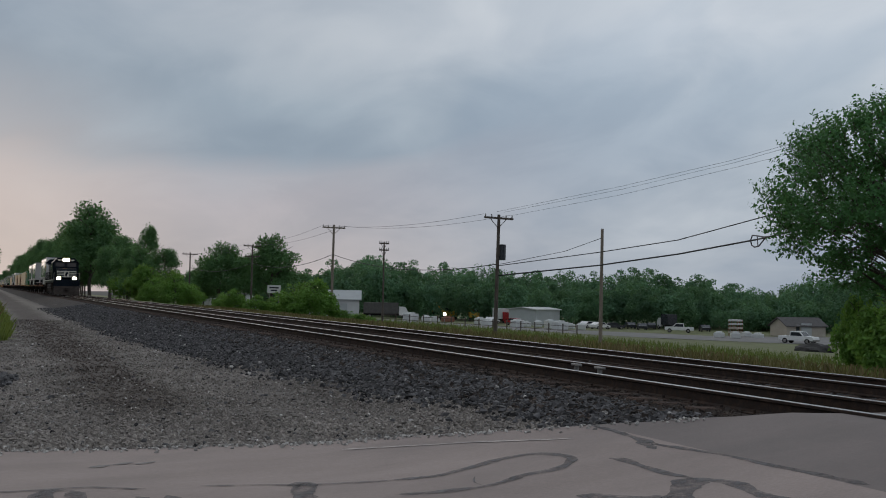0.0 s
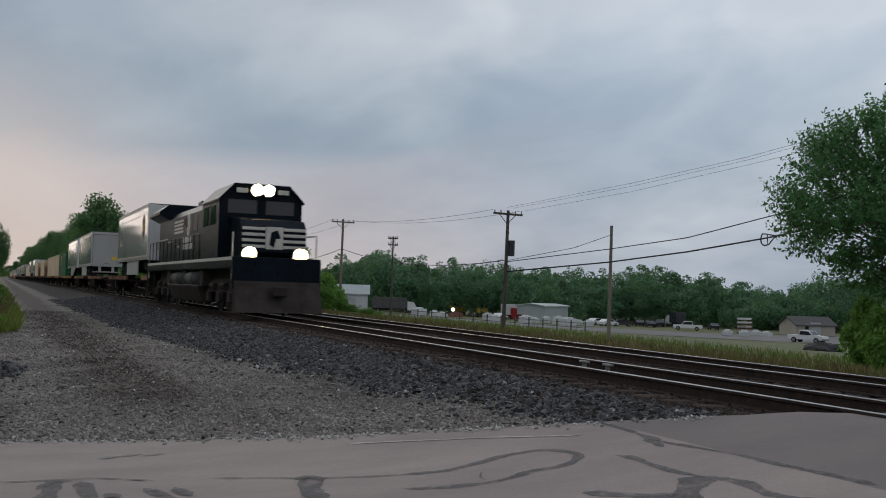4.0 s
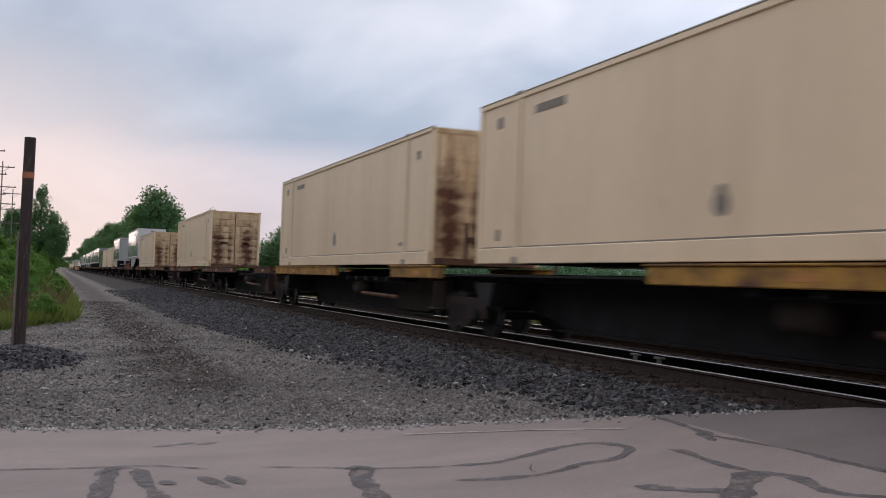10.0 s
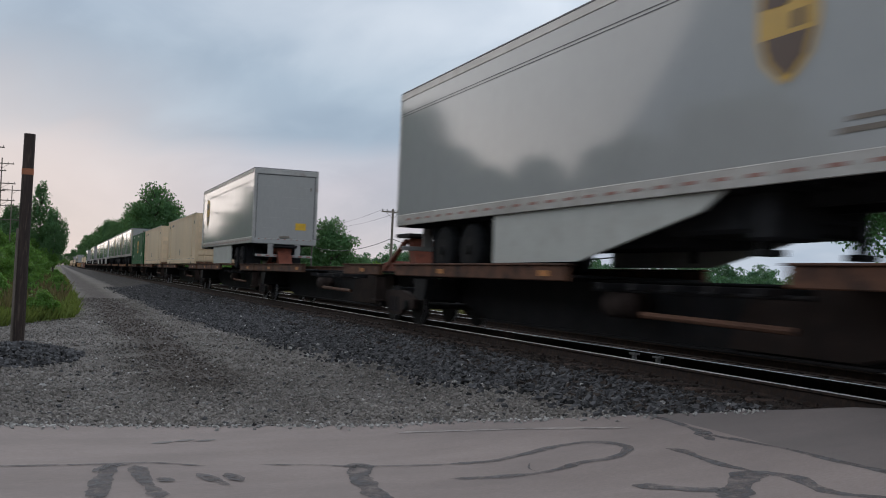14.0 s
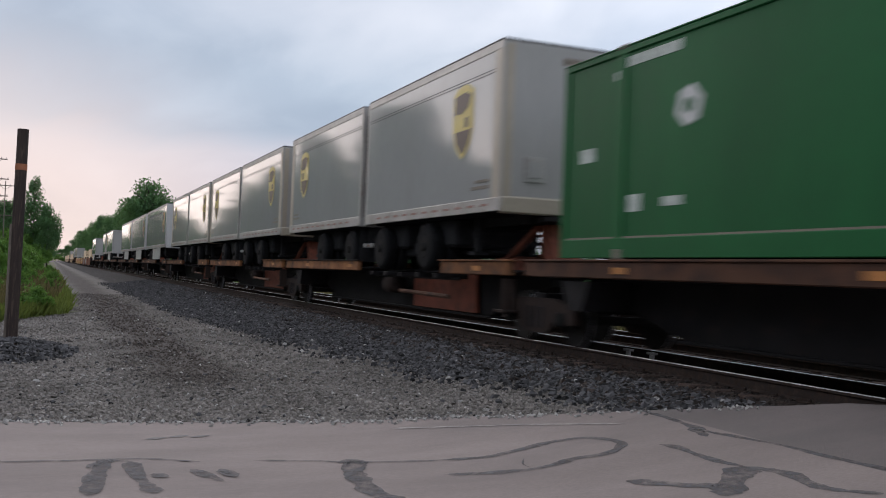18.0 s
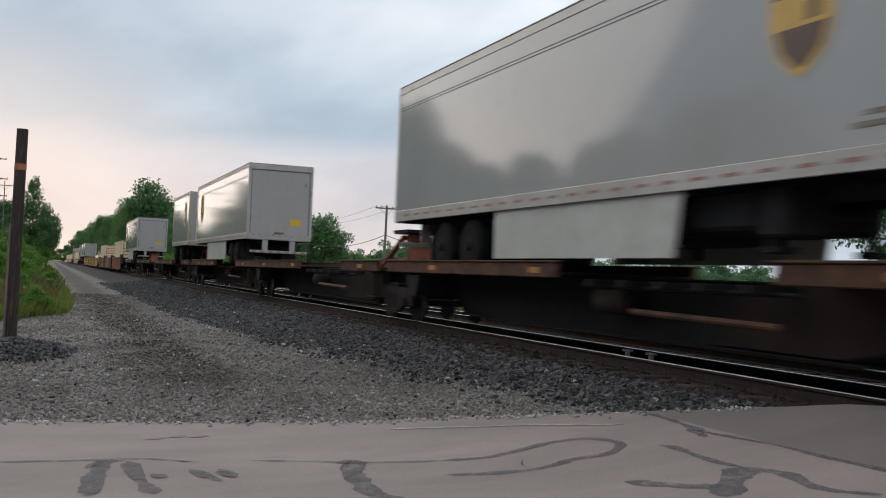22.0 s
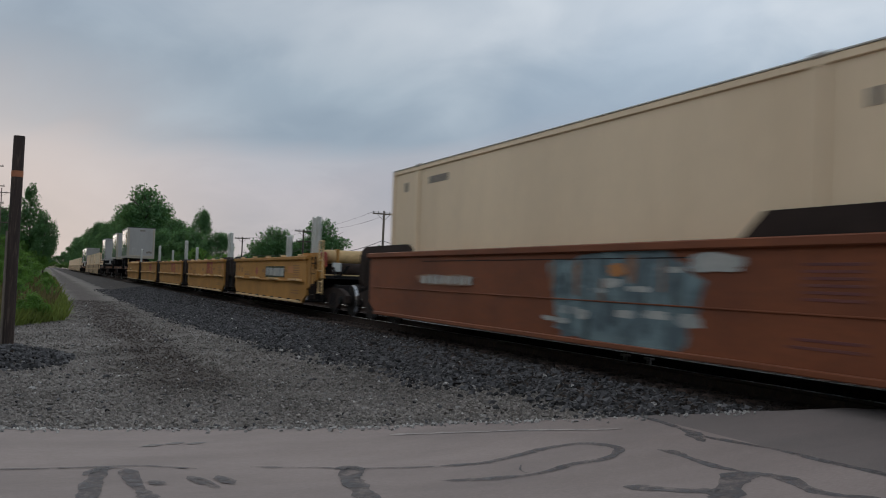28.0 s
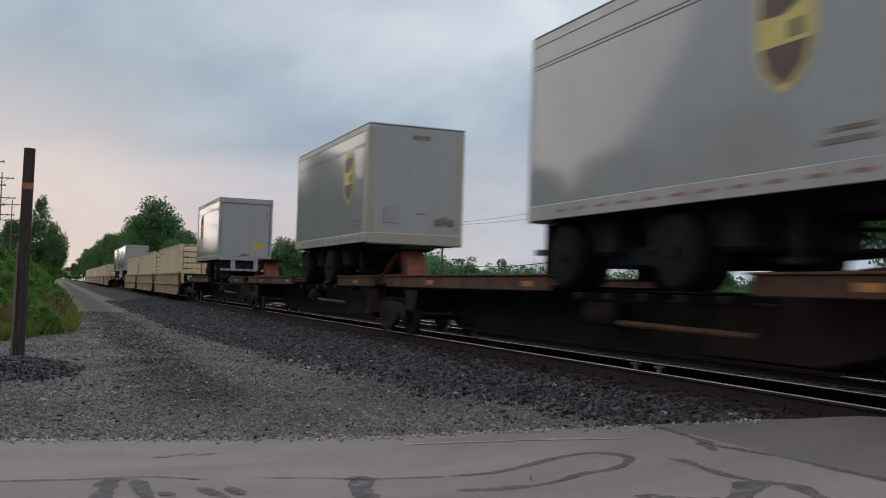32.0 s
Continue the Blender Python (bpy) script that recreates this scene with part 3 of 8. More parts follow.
def prism(bm, poly, a0, a1, axis="x"):
    """A flat outline, pushed along an axis. The outline is in the two other axes, in order."""
    def at(u, v, a):
        return {"x": (a, u, v), "y": (u, a, v), "z": (u, v, a)}[axis]
    lo, hi = [bm.verts.new(at(u, v, a0)) for u, v in poly], [bm.verts.new(at(u, v, a1)) for u, v in poly]
    n = len(poly)
    for k in range(n):
        bm.faces.new([lo[k], lo[(k + 1) % n], hi[(k + 1) % n], hi[k]])
    bm.faces.new(lo[::-1])
    bm.faces.new(hi)
    bmesh.ops.recalc_face_normals(bm, faces=bm.faces)
    return bm


def B():
    return bmesh.new()


def boxes(*rows, b=0.012):
    bm = B()
    for r in rows:
        box(bm, *r, b=b)
    return bm


def smoothstep(a, b, x):
    t = min(max((x - a) / (b - a), 0.0), 1.0)
    return t * t * (3 - 2 * t)


# ---- ground ----
def profile(x, rows):
    return float(np.interp(x, [r[0] for r in rows], [r[1] for r in rows]))


FIELD = [(-400, 0.0), (4.5, 0.0), (5.0, 0.08), (6.5, 0.325), (6.9, 0.335), (7.3, 0.345), (9.4, 0.315), (10.0, 0.22), (11.0, 0.21), (13.8, 0.17), (14.6, 0.08), (16.2, -0.30), (20, -0.6), (32, -1.6), (60, -3.0),
         (90, -4.2), (125, -5.2), (1500, -6.0)]
ROAD = [(-60, 0.0), (1.5, 0.0), (3.0, 0.04), (4.0, 0.12), (5.0, 0.22), (5.8, 0.32), (6.5, 0.42), (7.2, 0.52), (13.6, 0.53), (15, 0.45), (30, -1.3), (60, -2.8)]
EDGE = [(-60, 12.0), (-8, 11.0), (-0.4, 10.45), (1.7, 10.08), (3.96, 9.40), (5.6, 8.4), (7.4, 7.05), (8.0, 6.9), (14.5, 6.9), (30, 6.0), (60, 2.0)]


def ground_z(x, y):
    z = profile(x, FIELD)
    if y < profile(x, EDGE):
        z = profile(x, ROAD) - 0.06
    return z


def sheet(xs, ys, zf):
    bm = B()
    vs = [[bm.verts.new((x, y, zf(x, y))) for x in xs] for y in ys]
    for j in range(len(ys) - 1):
        for i in range(len(xs) - 1):
            bm.faces.new([vs[j][i], vs[j][i + 1], vs[j + 1][i + 1], vs[j + 1][i]])
    return bm


def steps(*rows):
    """Runs of (from, to, step)."""
    out = []
    for a, b, s in rows:
        out += list(np.arange(a, b, s))
    return out + [rows[-1][1]]


def rough_z(x, y, amp):
    return amp * (noise.noise((x * 0.9, y * 0.9, 0)) + 0.6 * noise.noise((x * 2.7, y * 2.7, 3)))


gx = steps((-1500, -300, 300), (-300, -60, 60), (-60, -12, 12), (-12, -4, 1), (-4, 8, 0.25), (8, 16, 0.5), (16, 40, 3), (40, 140, 10), (140, 300, 40), (300, 1500, 300))
gy = steps((-1500, -300, 300), (-300, -60, 60), (-60, 0, 12), (0, 6, 0.5), (6, 26, 0.25), (26, 60, 1), (60, 140, 8), (140, 600, 40), (600, 2000, 350))
ground = solid("ground", sheet(gx, gy, lambda x, y: ground_z(x, y) + (rough_z(x, y, 0.018) if -4 < x < 7 and y > profile(x, EDGE) + 0.2 else 0)),
               "gravel", "grey gravel lot and service track beside the railway", "ground", kind="structure", smooth=True)


def laid(name, poly_fn, xs, ys, lift, mat, label, category, wob=0.0):
    """A thin layer over the ground where poly_fn(x, y) holds."""
    bm = B()
    grid = {}
    for j, y in enumerate(ys):
        for i, x in enumerate(xs):
            grid[i, j] = (x, y)
    made = {}

    def vert(i, j):
        if (i, j) not in made:
            x, y = grid[i, j]
            made[i, j] = bm.verts.new((x, y, ground_z(x, y) + (rough_z(x, y, 0.018) if -4 < x < 7 else 0) + lift))
        return made[i, j]
    for j in range(len(ys) - 1):
        for i in range(len(xs) - 1):
            cx, cy = (xs[i] + xs[i + 1]) / 2, (ys[j] + ys[j + 1]) / 2
            if poly_fn(cx, cy):
                bm.faces.new([vert(i, j), vert(i + 1, j), vert(i + 1, j + 1), vert(i, j + 1)])
    return solid(name, bm, mat, label, category, kind="structure", smooth=True)


# the road, with a flaring edge, rising to the crossing
def road_sheet(name, x0, x1, near, far, lift, mat, label, n=90, m=14):
    bm = B()
    xs = np.linspace(x0, x1, n)
    rows = []
    for k in range(m + 1):
        f = k / m
        rows.append([bm.verts.new((x, near(x) * (1 - f) + far(x) * f, profile(x, ROAD) + lift)) for x in xs])
    for k in range(m):
        for i in range(n - 1):
            bm.faces.new([rows[k][i], rows[k][i + 1], rows[k + 1][i + 1], rows[k + 1][i]])
    return solid(name, bm, mat, label, "road", kind="structure", smooth=True)


def ragged(x):
    return profile(x, EDGE) + 0.05 * noise.noise((x * 3.0, 1.7, 0)) + 0.03 * noise.noise((x * 9.0, 4.7, 0))


road_old = road_sheet("road", -45, 5.66, lambda x: 0.8, ragged, 0.0, "asphalt", "worn grey asphalt road with sealed cracks", 260)
road_new = road_sheet("road", 5.66, 40, lambda x: 0.8, ragged, 0.0, "asphalt_new", "darker asphalt apron rising to the crossing", 160)


def strip_mesh(pts, width, zf, lift, jitter=0.25):
    """A ragged ribbon through points on the ground."""
    bm = B()
    fine = []
    for (ax, ay), (bx, by) in zip(pts, pts[1:]):
        k = max(2, int(math.hypot(bx - ax, by - ay) / 0.03))
        fine += [(ax + (bx - ax) * i / k, ay + (by - ay) * i / k) for i in range(k)]
    fine.append(pts[-1])
    # round the corners
    for _ in range(12):
        fine = [fine[0]] + [((a[0] + 2 * b[0] + c[0]) / 4, (a[1] + 2 * b[1] + c[1]) / 4) for a, b, c in zip(fine, fine[1:], fine[2:])] + [fine[-1]]
    prev = None
    for i, (x, y) in enumerate(fine):
        a, c = fine[max(i - 1, 0)], fine[min(i + 1, len(fine) - 1)]
        d = Vector((c[0] - a[0], c[1] - a[1]))
        d = d.normalized() if d.length > 1e-6 else Vector((1, 0))
        w = width * (1 + jitter * 1.6 * noise.noise((x * 4, y * 4, 7)) + jitter * 0.5 * noise.noise((x * 23, y * 23, 3))) * min(1, 0.25 + i / 4, 0.25 + (len(fine) - 1 - i) / 4) / 2
        row = []
        for s in (-1, 1):
            q = w * s * (1 + jitter * 0.5 * noise.noise((x * 11, y * 11, 11 * s)))
            row.append(bm.verts.new((x - d.y * q, y + d.x * q, zf(x - d.y * q) + lift)))
        if prev:
            bm.faces.new([prev[0], prev[1], row[1], row[0]])
        prev = row
    bmesh.ops.recalc_face_normals(bm, faces=bm.faces)
    return bm


def road_z(x):
    return profile(x, ROAD)


TAR = [
    ([(5.62, 8.44), (5.62, 8.01), (5.56, 7.51), (5.51, 7.17), (5.56, 7.0), (5.61, 6.67), (5.66, 6.34), (5.66, 5.9), (5.69, 5.57), (5.72, 5.0)], 0.07),
    ([(5.53, 7.42), (5.40, 7.03)], 0.10),
    ([(4.92, 7.05), (4.99, 6.91), (4.94, 6.57), (4.94, 6.24), (4.99, 6.02)], 0.07),
    ([(4.99, 6.02), (5.06, 5.86), (5.12, 5.65), (5.03, 5.4), (5.02, 5.22), (5.23, 4.92)], 0.09),
    ([(4.99, 6.02), (4.73, 5.82), (4.35, 5.46)], 0.20),
    ([(3.1, 7.53), (3.47, 7.43), (3.84, 7.56), (4.2, 7.69), (4.53, 7.69), (4.68, 7.5), (4.71, 7.27), (4.47, 7.04), (4.28, 6.99), (4.06, 7.03), (3.79, 6.88), (3.52, 6.85), (3.26, 6.91), (2.91, 7.04)], 0.075),
    ([(4.02, 6.17), (4.2, 5.95), (4.38, 5.74), (4.53, 5.7)], 0.10),
    ([(3.7, 7.21), (3.57, 7.0), (3.61, 6.92)], 0.02),
    ([(-3.0, 8.5), (-0.31, 8.33), (0.26, 8.28), (0.76, 8.29), (1.19, 8.05)], 0.035),
    ([(1.61, 8.02), (2.16, 7.81), (2.35, 7.69), (3.1, 7.53)], 0.035),
    ([(2.25, 7.72), (2.42, 7.74), (2.27, 7.38), (2.23, 7.03), (2.2, 6.71), (2.28, 6.3)], 0.15),
    ([(0.32, 7.97), (0.48, 8.27), (0.65, 8.17)], 0.08),
    ([(0.48, 8.27), (0.36, 7.61), (0.31, 7.03)], 0.13),
    ([(0.65, 8.17), (0.67, 7.55), (0.74, 7.0)], 0.11),
    ([(0.77, 7.64), (0.88, 7.51)], 0.14),
    ([(1.08, 7.77), (1.17, 7.51), (1.25, 7.29)], 0.10),
    ([(1.3, 7.73), (1.37, 7.41)], 0.10),
]
for k, (pts, wd) in enumerate(TAR):
    solid("crack_seal", strip_mesh(pts, wd * 1.1, road_z, 0.003 + 0.0004 * k, 0.45), "tar", "dark tar seal along a crack in the road", "crack seal", "crack seals on the road", "structure")
solid("road_line", strip_mesh([(3.2, 9.1), (3.89, 8.8), (4.37, 8.55), (5.16, 7.98)], 0.05, road_z, 0.005, 0.5), "line_paint", "worn pale edge line on the road", "road line", kind="structure")
for sx, sy in ((1.35, 9.25), (1.16, 9.28), (0.95, 9.2)):
    solid("oil_stain", strip_mesh([(sx - 0.09, sy - 0.03), (sx, sy), (sx + 0.1, sy + 0.05)], 0.10, road_z, 0.005), "stain", "small dark oil stain on the road", "stain", "stains on the road", "structure")


def off_road(x, y, m=0.0):
    return y > profile(x, EDGE) + m


# ballast shoulder, grass verge
laid("ballast_bed", lambda x, y: off_road(x, y, 0.0) and profile(y, SHOULDER) + 0.45 + 0.4 * noise.noise((y * 0.6, 0, 5)) < x,
     steps((3.8, 7.0, 0.1), (7.0, 15.4, 0.4)), steps((7, 40, 0.2), (40, 120, 4), (120, 620, 50)), 0.014, "ballast_bed", "dark crushed stone ballast bed under the tracks", "ballast")
laid("grass_verge", lambda x, y: y > 15 and x < -0.1 - max(0, (31 - y) * 0.30) + 0.45 * noise.noise((y * 0.25, 2, 0)) + 0.35 * noise.noise((x * 2.1, y * 2.1, 4)) + smoothstep(24, 36, y) * 0.9,
     steps((-60, -8, 6), (-8, -4, 1), (-4, 2, 0.12)), steps((14, 50, 0.2), (50, 140, 5), (140, 620, 40)), 0.02, "verge_ground", "rough green grass verge beside the gravel track", "grass")
laid("far_grass", lambda x, y: x > 15.6, steps((14, 20, 0.6), (20, 60, 4), (60, 140, 10), (140, 400, 40)), steps((-60, 140, 10), (140, 620, 60)), 0.02, "grass",
     "rough grass and weeds beyond the tracks", "grass")


# ---- track ----
def rail_bm(y0, y1):
    out = [(-0.070, 0.0), (0.070, 0.0), (0.070, 0.012), (0.012, 0.032), (0.010, 0.125), (0.034, 0.140), (0.034, 0.162), (0.028, 0.169), (-0.028, 0.169), (-0.034, 0.162), (-0.034, 0.140),
           (-0.010, 0.125), (-0.012, 0.032), (-0.070, 0.012)]
    return prism(B(), out, y0, y1, "y")


def rail_head_bm(y0, y1):
    return prism(B(), [(-0.027, 0.0), (0.027, 0.0), (0.025, 0.005), (0.018, 0.008), (-0.018, 0.008), (-0.025, 0.005)], y0, y1, "y")


def on_track(track, across, up=0.0):
    """Height at a place across a track, up metres over its rail tops."""
    return track[1] - across * math.tan(radians(track[2])) + up


for track in TRACKS:
    for s in (-0.7535, 0.7535):
        r = thing("rail", pose(track[0] + s, 0, on_track(track, s, -0.177), 0, track[2], 0), "steel rail with a rusty web and a polished running face", "rail", "rails of the two tracks", "structure")
        part("rail_web", rail_bm(-40, 900), "rail_side", r)
        ob = part("rail_head", rail_head_bm(-40, 900), "rail_top", r, "bright polished running surface")
        ob.location.z = 0.168

tie_mesh = mesh_from("tie", boxes((-1.3, 1.3, -0.115, 0.115, -0.16, 0.0), b=0.02), M["tie"])
plate_mesh = mesh_from("tie_plate", boxes((-0.19, 0.19, -0.09, 0.09, 0.0, 0.014), (-0.13, -0.10, -0.06, -0.03, 0.014, 0.05), (0.10, 0.13, 0.03, 0.06, 0.014, 0.05), b=0.006), M["rail_side"])
for track, y0, nt in ((TRACKS[0], 7.1, 90), (TRACKS[1], 7.3, 60)):
    bed = thing("sleepers", pose(track[0], 0, on_track(track, 0, -0.18), 0, track[2], 0), "row of weathered wooden ties under the rails", "railway ties", kind="structure")
    for k in range(nt):
        o = new("tie", tie_mesh)
        o.parent = bed
        o.matrix_basis = pose(random.uniform(-0.08, 0.08), y0 + 0.52 * k, 0, 0, random.uniform(-0.5, 0.5), random.uniform(-1, 1))
        if k < 46 and track is TRACKS[0]:
            for s in (-0.7535, 0.7535):
                q = new("tie_plate", plate_mesh)
                q.parent = bed
                q.matrix_basis = pose(s, y0 + 0.52 * k, -0.001)
    bm = B()
    for k in range(nt, nt + 320):
        box(bm, -1.3, 1.3, y0 + 0.52 * k - 0.115, y0 + 0.52 * k + 0.115, -0.16, 0.0, 0.02)
    tagged(part("far_ties", bm, "tie", bed), kind="stuff")

# rail clip plates between the near rails
for cy in (12.5, 11.88):
    c = thing("rail_anchor", pose(XC - 0.30, cy, on_track(TRACKS[0], -0.30, -0.18), 0, TRACKS[0][2], 0), "pale metal rail clip standing beside the rail", "rail clip", "rail clips")
    part("base", boxes((-0.05, 0.07, -0.09, 0.09, 0.0, 0.06), b=0.01), "rim", c)
    part("upright", boxes((-0.02, 0.03, -0.04, 0.04, 0.06, 0.20), b=0.01), "rim", c)
    part("cap", boxes((-0.04, 0.05, -0.09, 0.09, 0.20, 0.235), b=0.01), "rim", c)


# ---- loose stones ----
def scatter(name, count, place, size, mat, label, seed):
    """Many small angular stones in one mesh."""
    rng = np.random.default_rng(seed)
    base = np.array([(-1, -0.9, -0.5), (1, -0.8, -0.55), (0.9, 1, -0.5), (-0.95, 0.85, -0.5), (-0.6, -0.65, 0.55), (0.7, -0.5, 0.5), (0.55, 0.7, 0.65), (-0.7, 0.5, 0.45)])
    quads = np.array([(3, 2, 1, 0), (4, 5, 6, 7), (0, 1, 5, 4), (1, 2, 6, 5), (2, 3, 7, 6), (3, 0, 4, 7)])
    vs, fs = [], []
    n = 0
    while n < count:
        x, y, z = place(rng)
        if z is None:
            continue
        s = size * rng.uniform(0.55, 1.35, 3) * (1 if rng.random() > 0.06 else 1.6)
        v = base * (1 + rng.uniform(-0.3, 0.3, base.shape)) * s / 2
        a, b, c = rng.uniform(0, 6.28, 3)
        ra = np.array([[math.cos(a), -math.sin(a), 0], [math.sin(a), math.cos(a), 0], [0, 0, 1]])
        rb = np.array([[1, 0, 0], [0, math.cos(b * 0.15), -math.sin(b * 0.15)], [0, math.sin(b * 0.15), math.cos(b * 0.15)]])
        vs.append(v @ (ra @ rb).T + (x, y, z + 0.15 * s[2]))
        fs.append(quads + 8 * n)
        n += 1
    me = bpy.data.meshes.new(name)
    me.from_pydata(np.concatenate(vs).tolist(), [], np.concatenate(fs).tolist())
    me.materials.append(M[mat])
    return tagged(new(name, me), label, "stones", kind="stuff")


def ballast_place(rng):
    y = 7.0 + 70 * rng.random() ** 2.6
    x = rng.uniform(3.0, 7.2)
    edge = profile(y, SHOULDER) + 0.35 * noise.noise((y * 0.5, x * 0.5, 5)) + 0.2 * noise.noise((y * 2.1, x * 2.1, 9))
    if not off_road(x, y, 0.03) or rng.random() > smoothstep(edge - 0.9, edge + 0.45, x) ** 1.6 or rng.random() < smoothstep(6.6, 7.2, x):
        return x, y, None
    return x, y, ground_z(x, y) + 0.012 - (0.02 if x > 7.0 else 0)


def lot_place(rng):
    y = 8.6 + 42 * rng.random() ** 2.1
    x = rng.uniform(-3.0, 6.2)
    reach = y + 3 * noise.noise((x * 0.6, y * 0.3, 2))
    rutted = abs(x - 1.95 + 0.6 * noise.noise((y * 0.4, 1, 1))) < 1.0
    worn = (0.65 if rutted else 0.5) * smoothstep(12.0, 20.0, reach)
    if not off_road(x, y, -0.04) or rng.random() > 1.0 - 0.97 * worn or rng.random() > 1.15 - smoothstep(-0.5, 0.5, x - profile(y, SHOULDER)):
        return x, y, None
    return x, y, ground_z(x, y) + 0.003


def heap_place(rng):
    a, r = rng.uniform(0, 6.28), 1.5 * math.sqrt(rng.random())
    x, y = -0.65 + 0.75 * r * math.cos(a), 18.2 + 1.5 * r * math.sin(a)
    return x, y, ground_z(x, y) + 0.22 * max(0, 1 - r / 1.5)


scatter("ballast_stones", 34000, ballast_place, 0.062, "stone", "dark angular crushed stone ballast", 1)
scatter("gravel_stones", 38000, lot_place, 0.032, "lot_stone", "loose grey gravel stones on the lot", 2)
# rusty stones whose dark tone also paints the shade beside the train
scatter("rusty_stones", 10000, lambda rng: (lambda x, y: (x, y, ground_z(x, y) + 0.014 if off_road(x, y, 0.03) else None))(5.7 + 2.0 * rng.random() ** 0.6, 7.0 + 45 * rng.random() ** 1.8), 0.06, "stone_brown", "rust-stained ballast stones beside the ties, darkened for shade", 8)
scatter("edge_pebbles", 700, lambda rng: (lambda x, d: (x, profile(x, EDGE) + d, road_z(x) + 0.004 if d < 0 else None))(rng.uniform(-6, 6.5), -abs(rng.normal()) * 0.10), 0.03, "pebble_pale", "small stones strewn along the road edge", 9)
scatter("mixed_stones", 11000, lot_place, 0.045, "lot_stone", "grey-brown gravel stones on the lot", 10)
scatter("pale_stones", 900, lot_place, 0.042, "pebble_pale", "bleached pale stones strewn on the lot", 6)
scatter("ballast_chips", 800, ballast_place, 0.05, "pebble_pale", "pale chips among the dark ballast", 12)
scatter("coarse_stones", 500, lot_place, 0.055, "stone", "coarse dark stones strewn on the lot", 7)
scatter("stone_heap", 1300, heap_place, 0.07, "stone", "low heap of dark ballast stones round the post", 3)
scatter("far_side_stones", 5000, lambda rng: (lambda x, y: (x, y, ground_z(x, y) + 0.012))(rng.uniform(9.3, 14.8), 7.5 + 40 * rng.random() ** 1.6), 0.06, "stone", "dark crushed stone between the tracks", 4)


# ---- the train: every piece has its front end at y = 0 and its rail top at z = 0 ----
MOVERS = []


def rolls(ob, u, turned=0.0):
    """Notes a thing of the train: u is where its front end stands along the line at the start."""
    MOVERS.append((ob, u, turned))
    ob.matrix_basis = pose(XC, u, RT, 0, 0, turned)
    return ob


def wheelset(parent, y, r=0.42, name="wheelset"):
    bm = B()
    for s in (-1, 1):
        rod(bm, (s * 0.70, y, r), (s * 0.80, y, r), r, r * 0.985, 28)
        rod(bm, (s * 0.66, y, r), (s * 0.70, y, r), r + 0.03, r + 0.03, 28)
        rod(bm, (s * 0.80, y, r), (s * 0.86, y, r), r * 0.35, r * 0.3, 14)
    rod(bm, (-0.98, y, r), (0.98, y, r), 0.075, None, 10)
    ws = part(name, bm, "wheel", parent)
    for s in (-1, 1):
        part("tread", rod(B(), (s * 0.715, y, r), (s * 0.79, y, r), r + 0.003, r - 0.004, 28, caps=False), "tread", ws, "bright worn wheel tread")
    return ws


def freight_truck(parent, yc):
    """A four-wheel truck under a parent car."""
    for dy in (-0.88, 0.88):
        wheelset(parent, yc + dy)
    for s in (-1, 1):
        out = [(-1.25, 0.36), (-1.25, 0.56), (-0.95, 0.66), (-0.55, 0.74), (0.55, 0.74), (0.95, 0.66), (1.25, 0.56), (1.25, 0.36), (1.0, 0.34), (0.7, 0.46),
               (0.5, 0.26), (0.36, 0.18), (-0.36, 0.18), (-0.5, 0.26), (-0.7, 0.46), (-1.0, 0.34)]
        bm = prism(B(), [(yc + a, z) for a, z in out], s * 0.93, s * 1.05, "x")
        sf = part("side_frame", bm, "steel_brown", parent, "cast steel truck side frame")
        sp = B()
        for dy in (-0.22, 0, 0.22):
            rod(sp, (s * 1.0, yc + dy, 0.26), (s * 1.0, yc + dy, 0.60), 0.075, None, 10)
        tagged(part("spring_nest", sp, "steel_dark", sf), kind="stuff")
        for dy in (-0.88, 0.88):
            part("axle_cap", rod(B(), (s * 1.04, yc + dy, 0.42), (s * 1.13, yc + dy, 0.42), 0.13, 0.10, 14), "tyre_rim", sf, "grimy bearing end cap")
    part("bolster", boxes((-1.0, 1.0, yc - 0.2, yc + 0.2, 0.5, 0.82)), "steel_dark", parent)


